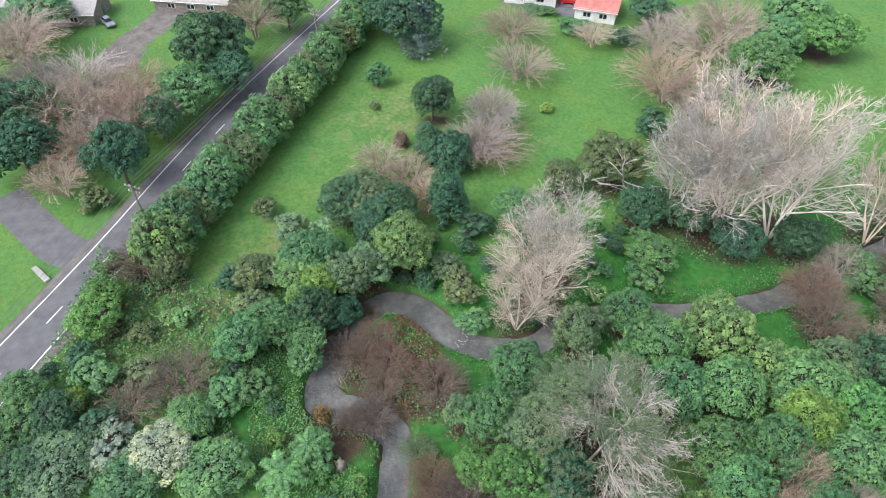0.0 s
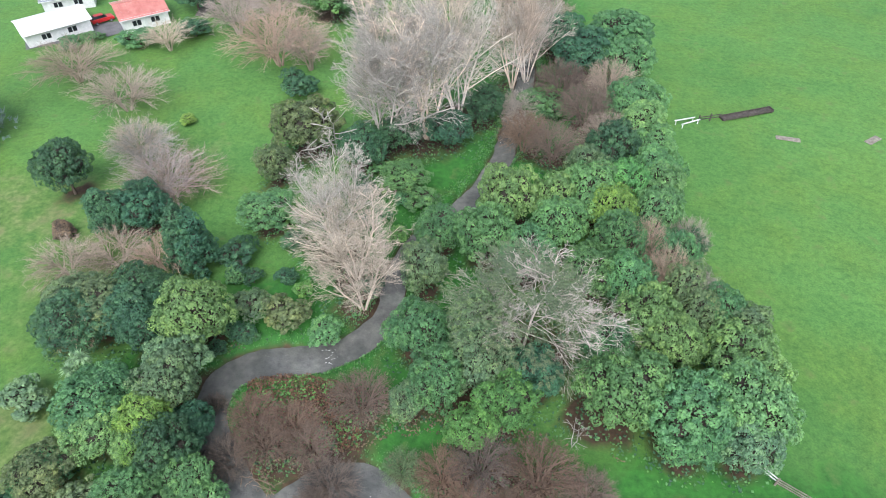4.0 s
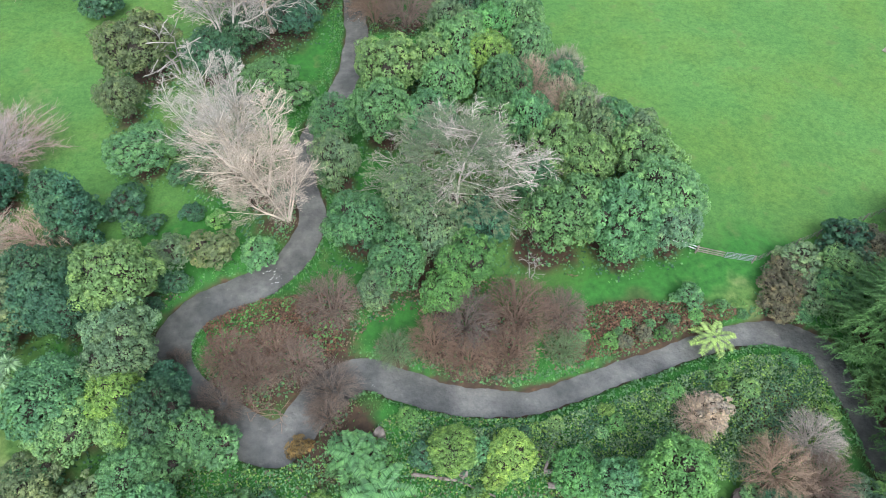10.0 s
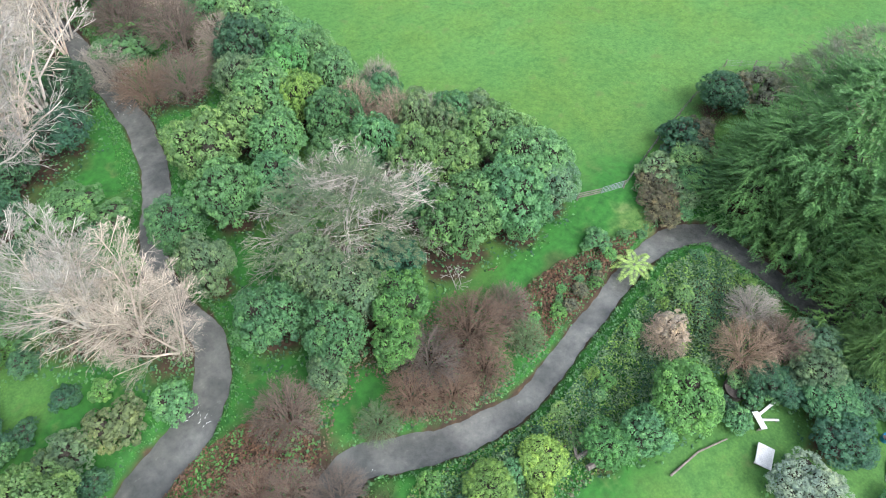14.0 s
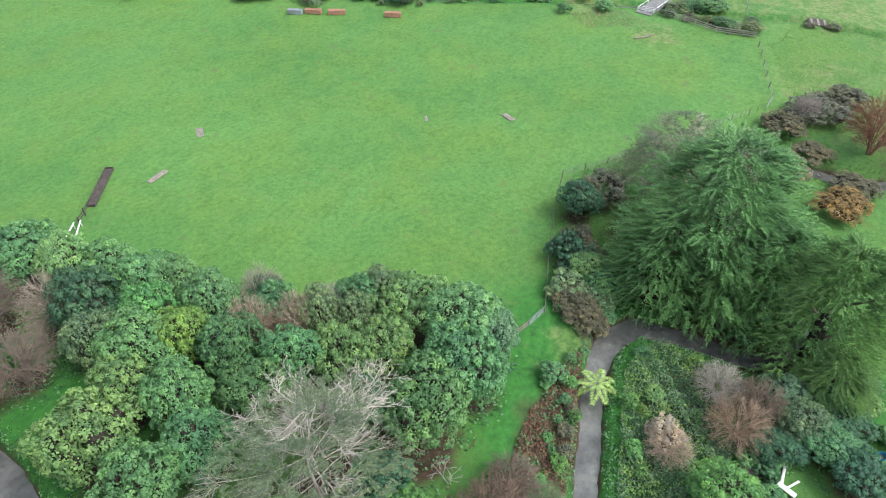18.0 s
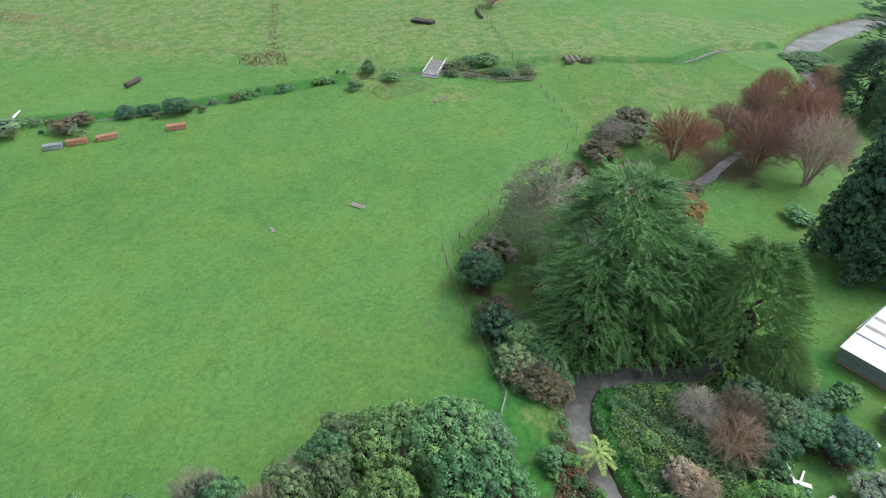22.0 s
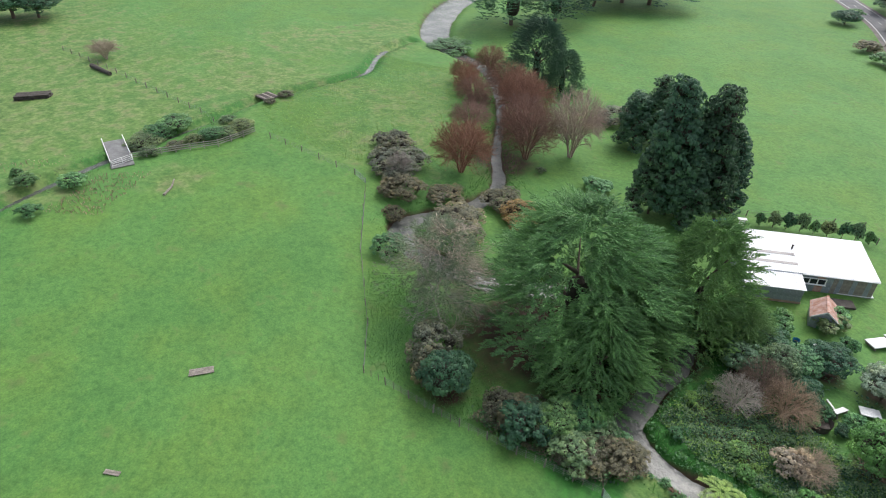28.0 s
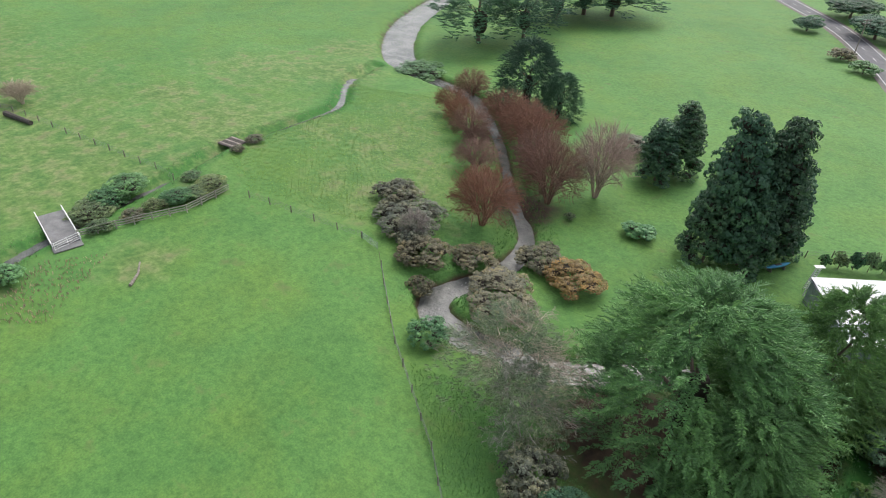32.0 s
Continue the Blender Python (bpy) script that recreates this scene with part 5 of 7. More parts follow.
creek_sheet("water", CREEK, "shallow grey-brown creek water with small ripples", 1.25)
creek_sheet("ditch_water", DITCH[6:], "thin muddy water in a farm ditch", 0.8)
ribbon("road", ROAD, 3.3, 0, ASPHALT, "grey asphalt country road with worn wheel tracks", "road", 0.05)

# ---- road markings, driveways, power line ----
def offset_line(line, off):
    p = np.asarray(line)
    d = np.gradient(p[:, :2], axis=0)
    d /= np.linalg.norm(d, axis=1, keepdims=True)
    return np.column_stack([p[:, 0] - d[:, 1] * off, p[:, 1] + d[:, 0] * off, p[:, 2]])


for shift in (-2.85, 2.85):
    ribbon("edge_line", offset_line(ROAD, shift), 0.09, 0, LINE, "worn white painted edge line on the asphalt", "road marking", 0.057)
fine_road = rounded_line(ROAD[:, :3], 0.5)
along = np.concatenate([[0], np.cumsum(np.linalg.norm(np.diff(fine_road[:, :2], axis=0), axis=1))])
start = 4.0
while start < along[-1] - 4:
    piece = fine_road[(along >= start) & (along <= start + 3.4)]
    if len(piece) > 2 and abs(piece[0, 0]) < 140 and abs(piece[0, 1]) < 190:
        tagged(ribbon("centre_dash", piece, 0.08, 0, LINE, "white painted centre dash on the asphalt", "road marking", 0.058), group="centre line dashes")
    start += 10.0
for shift in (-3.7, 3.7):
    ribbon("road_shoulder", offset_line(ROAD, shift), 0.6, 0, GRAVEL, "narrow gravel shoulder beside the asphalt", "road shoulder", 0.02)
ribbon("driveway", rounded_line([(-44.5, -5.5, 0), (-48, -9, 0), (-53, -12, 0), (-62, -17, 0)], 1.0), 2.7, 0.06, ASPHALT, "dark asphalt driveway joining the road", "driveway")
ribbon("driveway", rounded_line([(-93.6, -3.0, 0), (-99.3, -0.4, 0), (-104.2, 2.3, 0), (-109.4, 6.7, 0), (-115.6, 10.5, 0)], 1.0), 4.2, 0.08, GRAVEL, "wide gravel driveway in front of a house", "driveway")
ribbon("driveway", rounded_line([(-97, 78, 0), (-91, 84.5, 0), (-87, 88.5, 0), (-84, 87.5, 0)], 1.0), 2.6, 0.1, ASPHALT, "grey sealed yard beside a white house", "driveway")
ribbon("garden_path", rounded_line([(-79, 112, 0), (-76.5, 104, 0), (-74.5, 98, 0)], 1.0), 0.9, 0.1, GRAVEL, "pale gravel path across the lawn", "path")


def cylinder(r0, r1, length, sides=10):
    v, f = tubes([(0, 0, 0)], [(0, 0, length)], [r0], [r1], sides)
    v = np.vstack([v, [[0, 0, 0], [0, 0, length]]])
    k = np.arange(sides)
    caps = np.vstack([np.stack([np.full(sides, 2 * sides), (k + 1) % sides, k], 1), np.stack([np.full(sides, 2 * sides + 1), sides + k, sides + (k + 1) % sides], 1)])
    return v, [f, caps]


def rod(name, p0, p1, r0, r1, material, parent, sides=8, label=""):
    """A round member from p0 to p1, in its parent's space."""
    a, b = Vector(p0), Vector(p1)
    v, f = cylinder(r0, r1, (b - a).length, sides)
    ob = part(name, mesh_of(name, v, f, material, False), None, parent, label)
    ob.matrix_basis = Matrix.Translation(a) @ (b - a).to_track_quat("Z", "Y").to_matrix().to_4x4()
    return ob


def power_pole(x, y, tall=10.0):
    pole = tagged(new("power_pole"), "grey wooden power pole with a double crossarm beside the road", "power pole", "roadside power poles")
    pole.matrix_basis = pose(x, y, at(x, y), 0, 0, 50)
    rod("post", (0, 0, -0.3), (0, 0, tall), 0.17, 0.12, TIMBER, pole, 10)
    for z, half in ((tall - 0.35, 1.2), (tall - 1.2, 0.9)):
        part("crossarm", boxed(0, 0.15, z, 2 * half, 0.12, 0.14, 0.01), TIMBER, pole)
        for k in (-0.9, -0.35, 0.35, 0.9):
            rod("insulator", (k * half, 0.15, z + 0.07), (k * half, 0.15, z + 0.25), 0.06, 0.04, WHITEPAINT, pole, 8, "white porcelain insulator")
    rod("brace", (0.75, 0.12, tall - 0.4), (0.05, 0.12, tall - 1.0), 0.025, 0.025, TIN, pole, 6)
    rod("brace", (-0.75, 0.12, tall - 0.4), (-0.05, 0.12, tall - 1.0), 0.025, 0.025, TIN, pole, 6)
    return pole


POLES = [(-8.5, -22.0), (-44.4, 3.2), (-84.5, 34.8), (-124, 67)]
for px_, py_ in POLES:
    power_pole(px_, py_)
power_pole(71, -131, 9)


def strand(name, p, r):
    """One unbroken wire through the points p."""
    d = p[-1] - p[0]
    side = np.array([-d[1], d[0], 0]) / math.hypot(d[0], d[1])
    v = (p[:, None] + np.array([side, (0, 0, 1.0), -side, (0, 0, -1.0)])[None] * r).reshape(-1, 3)
    k, n = np.arange(4), np.arange(len(p) - 1)[:, None] * 4
    return mesh_of(name, v, np.stack([n + k, n + (k + 1) % 4, n + 4 + (k + 1) % 4, n + 4 + k], -1).reshape(-1, 4), WIRE)


def cables(name, a, b, shifts, z, sag):
    line = tagged(new(name), "thin grey overhead power cables between the poles", "cable", "overhead cables")
    d = Vector((b[0] - a[0], b[1] - a[1])).normalized()
    for s in shifts:
        u = np.linspace(0, 1, 15)[:, None]
        p = np.array([a[0] - d.y * s, a[1] + d.x * s, at(*a) + z]) * (1 - u) + np.array([b[0] - d.y * s, b[1] + d.x * s, at(*b) + z]) * u
        p[:, 2] -= (4 * sag * u * (1 - u))[:, 0]
        part("cable", strand("cable", p, 0.028), None, line)


for a, b in zip(POLES, POLES[1:]):
    cables("overhead_cables", a, b, (-1.05, -0.4, 0.4, 1.05), 9.85, 0.5)


# ---- fences, gates, bridges ----
def wire_fence(name, points, label, gap=3.6, battens=0):
    fence = tagged(new(name), label, "fence")
    post = mesh_of("fence_post", *cylinder(0.08, 0.07, 1.45, 7), TIMBER)
    batten = mesh_of("fence_batten", *cylinder(0.03, 0.03, 1.1, 5), TIMBER)
    line = np.array(points, float)
    tops = []
    for a, b in zip(line, line[1:]):
        n = max(1, round(np.linalg.norm(b - a) / gap))
        for k in range(n + (b is line[-1])):
            x, y = a + (b - a) * k / n
            ob = part("post", post, None, fence)
            ob.matrix_basis = pose(x, y, at(x, y) - 0.3, dice.uniform(-4, 4), dice.uniform(-4, 4))
            tops.append((x, y, at(x, y)))
            for j in range(battens):
                u = (k + (j + 1) / (battens + 1)) / n
                if k < n:
                    x2, y2 = a + (b - a) * u
                    part("batten", batten, None, fence).matrix_basis = pose(x2, y2, at(x2, y2) - 0.02)
    p = np.array(tops)
    for z in (0.25, 0.5, 0.75, 1.0):
        r = np.full(len(p) - 1, 0.012)
        part("wire", strand("fence_wire", p + [0, 0, z], r[0]), None, fence)


def rail_fence(name, points, label, rails=(0.35, 0.7, 1.05), gap=2.4, material=TIMBER):
    fence = tagged(new(name), label, "fence")
    line = np.array(points, float)
    for a, b in zip(line, line[1:]):
        n = max(1, round(np.linalg.norm(b - a) / gap))
        turn = math.degrees(math.atan2(*(b - a)[::-1]))
        for k in range(n + (b is line[-1])):
            x, y = a + (b - a) * k / n
            part("post", boxed(0, 0, 0.5, 0.16, 0.16, 1.5, 0.012), material, fence).matrix_basis = pose(x, y, at(x, y), 0, 0, turn)
            if k < n:
                x1, y1 = a + (b - a) * (k + 1) / n
                z0, z1 = at(x, y), at(x1, y1)
                long = math.hypot(x1 - x, y1 - y)
                for z in rails:
                    m = Matrix.Translation(((x + x1) / 2, (y + y1) / 2, (z0 + z1) / 2 + z)) @ pose(0, 0, 0, 0, -math.degrees(math.atan2(z1 - z0, long)), turn)
                    part("rail", boxed(0, 0.1, dice.uniform(-0.02, 0.02), long + 0.1, 0.045, 0.15, 0.008), material, fence).matrix_basis = m


wire_fence("paddock_fence", [(33.1, 34.7), (41, 37.6), (49.9, 40.5), (58.8, 42.8)], "post and wire paddock fence beside brambles", 3.2, 2)
wire_fence("paddock_fence", [(58.8, 42.8), (64.7, 38.3), (77, 31), (90.4, 21.0)], "post and wire fence between paddock and creek", 3.6, 1)
wire_fence("paddock_fence", [(94.1, 20.6), (105, 23.8), (115.4, 26.9)], "post and wire fence between two paddocks", 3.6, 0)
wire_fence("far_fence", [(125.2, 30.3), (143.3, 33.8), (163, 37.2), (185, 42)], "weathered post and wire fence across far pasture", 4.0, 0)
wire_fence("planting_fence", [(84, 128), (86.7, 130.2), (119.3, 158.6)], "post and wire fence beside young planting", 4.5, 0)
wire_fence("garden_fence", [(28, -22), (37, -31), (47, -23), (58, -13)], "low wire fence behind the white shed", 4.0, 0)
rail_fence("timber_fence", [(118.1, 46.9), (114.4, 34.1), (115.4, 26.9)], "weathered timber rail fence leading to a bridge", material=WEATHERED)
rail_fence("timber_fence", [(27.6, 36.2), (30.2, 35.4)], "short brown timber rail fence beside a gate", (0.3, 0.6, 0.9), 2.6)
rail_fence("timber_rails", [(25.2, 37.6), (27.6, 36.2)], "pale timber rails at the bush edge", (0.5, 0.9), 2.6, WHITEPAINT)


def farm_gate(x0, y0, x1, y1, label):
    gate = tagged(new("farm_gate"), label, "gate")
    turn = math.degrees(math.atan2(y1 - y0, x1 - x0))
    gate.matrix_basis = pose(x0, y0, at((x0 + x1) / 2, (y0 + y1) / 2), 0, 0, turn)
    long = math.hypot(x1 - x0, y1 - y0)
    for z in (0.2, 0.42, 0.64, 0.88, 1.12):
        rod("rail", (0, 0, z), (long, 0, z), 0.022, 0.022, TIN, gate, 6)
    for x in (0, long / 2, long):
        rod("stile", (x, 0, 0.15), (x, 0, 1.18), 0.03, 0.03, TIN, gate, 6)
    rod("brace", (0, 0, 0.2), (long / 2, 0, 1.1), 0.02, 0.02, TIN, gate, 6)
    return gate


farm_gate(30.4, 35.4, 33.0, 34.8, "pale galvanised farm gate, closed, between paddock and creek")
farm_gate(90.6, 20.9, 93.9, 20.6, "grey timber farm gate closed at the fence corner")


def farm_bridge():
    """A concrete deck over the ditch with a white kerb rail on each side."""
    bridge = tagged(new("farm_bridge"), "grey concrete farm bridge with white side rails over the ditch", "bridge")
    z = float(land(122, 48)) + 0.12
    bridge.matrix_basis = pose(122, 47.9, z, 0, 0, math.degrees(math.atan2(-1.25, 8.2)))
    part("deck", boxed(0, 0, 0, 9.0, 3.3, 0.3, 0.02), BRIDGEDECK, bridge)
    part("apron", boxed(-5.1, 0.05, -0.06, 1.4, 3.4, 0.14, 0.03), BRIDGEDECK, bridge, "pale concrete apron at the paddock end")
    for y in (-1.6, 1.6):
        part("kerb_rail", boxed(0, y, 0.75, 9.4, 0.12, 0.12, 0.015), WHITEPAINT, bridge, "white painted side rail")
        for x in (-4.5, -2.2, 0, 2.2, 4.5):
            part("rail_post", boxed(x, y, 0.4, 0.1, 0.1, 0.7, 0.01), WHITEPAINT, bridge)
    gate = tagged(new("farm_gate"), "pale metal gate, closed, across the bridge end", "gate")
    gate.matrix_basis = pose(117.4, 46.9, z, 0, 0, 99)
    for k in (0.2, 0.5, 0.8, 1.1):
        rod("rail", (0, 0, k), (3.3, 0, k), 0.03, 0.03, WHITEPAINT, gate, 6)
    for x in (0, 1.65, 3.3):
        rod("stile", (x, 0, 0.1), (x, 0, 1.15), 0.035, 0.035, WHITEPAINT, gate, 6)


farm_bridge()


def plank_bridge():
    bridge = tagged(new("plank_bridge"), "small dark timber plank bridge over the ditch", "footbridge")
    bridge.matrix_basis = pose(128.9, 17.8, float(land(128.9, 17.8)) + 0.08, 0, 0, 10)
    for k in range(8):
        part("plank", boxed(0, -1.4 + k * 0.4, dice.uniform(-0.01, 0.01), 3.6, 0.36, 0.1, 0.01), DARKWOOD if k % 3 else TIMBER, bridge)


plank_bridge()


# ---- things lying in the paddocks ----
def plank_panel(x, y, turn, long, wide, label, material=TIMBER, boards=4, tilt=0.0):
    panel = tagged(new("plank_pallet"), label, "pallet", "pallets in the paddock")
    panel.matrix_basis = pose(x, y, at(x, y) + 0.1, tilt, 0, turn)
    w = wide / boards
    for k in range(boards):
        part("board", boxed(0, (k - (boards - 1) / 2) * w, 0, long * dice.uniform(0.94, 1.0), w * 0.9, 0.06, 0.008), material, panel)
    for s in (-0.35, 0.35):
        part("batten", boxed(s * long, 0, -0.07, 0.1, wide, 0.08, 0.008), material, panel)


plank_panel(30.0, 92.1, 4, 3.4, 1.0, "weathered grey timber panel lying in the paddock")
plank_panel(41.5, 95.7, 52, 2.8, 1.1, "bleached timber panel lying in the paddock")
plank_panel(69.4, 56.3, 65, 2.6, 1.0, "pale timber panel lying on grass beside tufts")
plank_panel(62.5, 67.5, 40, 1.6, 0.5, "small pale plank lying in the paddock", boards=2)


def feed_trough():
    """A long low dark trough with a fence of rails leading from it to the bush."""
    trough = tagged(new("feed_trough"), "long dark weathered timber feed trough in the paddock", "trough")
    a, b = Vector((20.6, 94.0)), Vector((26.5, 98.3))
    long, turn = (b - a).length + 1.5, math.degrees(math.atan2(b.y - a.y, b.x - a.x))
    trough.matrix_basis = pose((a.x + b.x) / 2 + 0.6, (a.y + b.y) / 2 + 0.4, at(23.5, 96), 0, 0, turn)
    part("floor", boxed(0, 0, 0.22, long, 1.1, 0.08, 0.01), DARKWOOD, trough)
    for s in (-0.55, 0.55):
        part("side_board", boxed(0, s, 0.36, long, 0.06, 0.36, 0.01), DARKWOOD, trough)
    for s in (-0.5, 0, 0.5):
        part("foot", boxed(s * long * 0.94, 0, 0.09, 0.2, 1.1, 0.18, 0.01), DARKWOOD, trough)
    for s in (-0.5, 0.5):
        part("end_board", boxed(s * long, 0, 0.36, 0.06, 1.1, 0.36, 0.01), DARKWOOD, trough)
    rail_fence("yard_rails", [(17.4, 91.9), (19.0, 93.0), (20.6, 94.2)], "short dark timber rails leading to a trough", (0.4, 0.8), 1.9, DARKWOOD)
    for k, (x, y) in enumerate(((15.4, 91.0), (16.3, 90.5))):
        pole = tagged(new("white_rail"), "white painted timber rail leaning at the bush edge", "rail", "white rails")
        pole.matrix_basis = pose(x, y, at(x, y), 0, 0, 35 + 8 * k)
        part("beam", boxed(0, 0, 0.75, 3.4, 0.14, 0.16, 0.015), WHITEPAINT, pole)
        for s in (-1.4, 1.4):
            part("leg", boxed(s, 0, 0.34, 0.1, 0.1, 0.7, 0.01), WHITEPAINT, pole)


feed_trough()


def bin_box(x0, y0, x1, y1, label, material):
    box_ = tagged(new("feed_bin"), label, "feed bin", "bins along the ditch")
    long = math.hypot(x1 - x0, y1 - y0)
    x, y = (x0 + x1) / 2, (y0 + y1) / 2
    box_.matrix_basis = pose(x, y, at(x, y), 0, 0, math.degrees(math.atan2(y1 - y0, x1 - x0)))
    for s in (-0.5, 0.5):
        part("side_panel", boxed(0, s, 0.45, long, 0.05, 0.8, 0.01), material, box_)
        part("end_panel", boxed(s * long, 0, 0.45, 0.05, 0.98, 0.8, 0.01), material, box_)
    part("lid", boxed(0, 0, 0.88, long * 1.03, 1.1, 0.06, 0.012), material, box_)
    part("base", boxed(0, 0, 0.06, long, 1.0, 0.08, 0.01), DARKWOOD, box_)


bin_box(85.2, 109.9, 86.4, 106.8, "reddish timber bin on grass beside the ditch", REDWOOD)
bin_box(86.9, 105.3, 88.6, 102.4, "reddish timber bin with a pale lid beside the ditch", REDWOOD)
bin_box(91.6, 94.6, 92.9, 91.6, "reddish-brown timber bin standing in the paddock", REDWOOD)
bin_box(83.4, 113.0, 84.5, 110.3, "low grey-green metal bin beside the ditch", TIN)


def fallen_log(points, r0, r1, label, material=TIMBER, name="fallen_log"):
    p = np.array([(x, y, at(x, y) + r0 * 0.8 + dz) for x, y, dz in points])
    r = np.linspace(r0, r1, len(p))
    log = tagged(new(name), label, "log")
    for a, b, ra, rb in zip(p, p[1:], r, r[1:]):
        rod("stem", a, b, ra, rb, material, log, 8)


fallen_log([(108.3, 109.7, 0.2), (112, 108.5, 0.2)], 0.55, 0.5, "thick dark log lying in far pasture", DARKWOOD)
fallen_log([(92.3, 124.6, 0), (94, 124.6, 0.3), (95.7, 124.2, 0.7)], 0.35, 0.12, "bleached white log beside the planting", WHITEPAINT)
fallen_log([(104.5, 46.9, 0), (106, 45.2, 0), (107.7, 44.1, 0.15)], 0.2, 0.1, "bleached grey log in the paddock", TIMBER)
fallen_log([(166, 39.4, 0), (158.2, 38, 0)], 0.5, 0.4, "dark fallen log beside the far fence", DARKWOOD)
fallen_log([(-2.1, 15.3, 0), (1.5, 14.6, 0.1), (4.5, 13.2, 0)], 0.16, 0.08, "pale fallen log in scrub on the bank")
fallen_log([(14.2, 9.5, 0.1), (17.5, 9.6, 0.15), (20.4, 9.0, 0.1)], 0.1, 0.06, "thin pale pole lying in the garden scrub")
fallen_log([(8.6, 14.8, 0.6), (10.3, 14.6, 0.8), (11.8, 15.0, 0.7)], 0.2, 0.1, "forked brown log on the bramble bank")
fallen_log([(8.7, 14.9, 0.6), (9.4, 16.2, 0.8), (9.9, 17.2, 0.7)], 0.15, 0.07, "brown branch fork on the bramble bank")
fallen_log([(8.8, 13.7, 0.5), (10.2, 13.5, 0.5), (11.8, 13.2, 0.4)], 0.26, 0.16, "thick brown log lying in bramble")
fallen_log([(-34.5, 9.6, 0), (-32.5, 10.2, 0.1), (-31, 10.2, 0)], 0.1, 0.06, "pale stick lying in rough grass")
fallen_log([(-21, 26.5, -1.2), (-18.8, 22.8, -1.0), (-15.5, 20.3, -1.1)], 0.13, 0.06, "dark branch lying in the creek", DARKWOOD)
fallen_log([(-14.8, 24.3, 0), (-13.4, 21.0, -0.9), (-13.6, 17.6, -0.8)], 0.15, 0.06, "dark drowned limb across the creek pool", DARKWOOD)
fallen_log([(-11, 24.6, 0), (-11.9, 21.5, -0.9), (-10.2, 18.6, -0.7)], 0.12, 0.05, "dark bent limb lying in the creek pool", DARKWOOD)


def stump(x, y, r, h, label):
    rng = np.random.RandomState(int(abs(x * 10)))
    a = np.arange(12) * 2 * np.pi / 12
    rows = []
    for z, k in ((-0.2, 1.5), (0.15, 1.15), (0.5 * h, 1.0), (h, 0.95)):
        w = r * k * (1 + 0.12 * rng.normal(size=12))
        rows.append(np.stack([w * np.cos(a), w * np.sin(a), np.full(12, z) + (0.12 * rng.normal(size=12) if z == h else 0)], 1))
    v = np.vstack(rows + [[[0, 0, h - 0.1]]])
    k = np.arange(12)
    f = [np.vstack([np.stack([i * 12 + k, i * 12 + (k + 1) % 12, (i + 1) * 12 + (k + 1) % 12, (i + 1) * 12 + k], 1) for i in range(3)]), np.stack([np.full(12, 48), 36 + k, 36 + (k + 1) % 12], 1)]
    ob = tagged(new("tree_stump", mesh_of("tree_stump", v, f, TIMBER, True)), label, "stump")
    ob.matrix_basis = pose(x, y, at(x, y))


stump(-4.8, 18.8, 0.45, 0.9, "weathered brown tree stump on the grassy bank")
stump(2.0, 15.1, 0.4, 0.6, "grey tree stump in the scrub")


def pallet_stack():
    """The low dark stack of boards in the far pasture."""
    stack = tagged(new("timber_stack"), "low dark stack of long boards in far pasture", "timber stack")
    stack.matrix_basis = pose(154.3, 53, at(154.3, 53), 0, 0, 65)
    for j in range(3):
        for k in range(3):
            part("board", boxed(dice.uniform(-0.2, 0.2), -0.8 + 0.8 * k, 0.2 + 0.28 * j, 6.0, 0.7, 0.14, 0.01), DARKWOOD, stack)
        for x in (-2.4, 0, 2.4):
            part("bearer", boxed(x, 0, 0.06 + 0.28 * j, 0.15, 2.3, 0.13, 0.01), DARKWOOD, stack)


pallet_stack()


# ---- the white-roofed shed, its hut and garden ----
def sheet(x0, x1, y0, y1, z0, z1, thick=0.05, ridges=0):
    """A roofing sheet that slopes from z0 at y0 to z1 at y1, with raised ribs along its fall."""
    bm = bmesh.new()
    n = max(1, ridges)
    xs = np.linspace(x0, x1, 2 * n + 1)
    low, high = [], []
    for k, x in enumerate(xs):
        lift = 0.03 * (k % 2) if ridges else 0
        low.append([bm.verts.new((x, y, z - thick)) for y, z in ((y0, z0), (y1, z1))])
        high.append([bm.verts.new((x, y, z + lift)) for y, z in ((y0, z0), (y1, z1))])
    for k in range(len(xs) - 1):
        bm.faces.new((high[k][0], high[k + 1][0], high[k + 1][1], high[k][1]))
        bm.faces.new((low[k][0], low[k][1], low[k + 1][1], low[k + 1][0]))
        for e in (0, 1):
            bm.faces.new((low[k][e], low[k + 1][e], high[k + 1][e], high[k][e]))
    for k in (0, -1):
        bm.faces.new((low[k][0], high[k][0], high[k][1], low[k][1]))
    bmesh.ops.recalc_face_normals(bm, faces=bm.faces)
    return bm


def wall_sheets(parent, a, b, foot, top0, top1, material, wide=0.9, name="wall_sheet", second=None):
    """Upright sheets side by side from a to b; the top runs from top0 to top1."""
    a, b = Vector(a), Vector(b)
    n = max(1, round((b - a).length / wide))
    turn = math.degrees(math.atan2(b.y - a.y, b.x - a.x))
    w = (b - a).length / n
    for k in range(n):
        m = a.lerp(b, (k + 0.5) / n)
        top = top0 + (top1 - top0) * (k + 0.5) / n
        ob = part(name, boxed(0, dice.uniform(-0.012, 0.012), (foot + top) / 2, w * 0.985, 0.06, top - foot, 0.008), second if second and k % 3 == 1 else material, parent)
        ob.matrix_basis = pose(m.x, m.y, 0, 0, 0, turn)


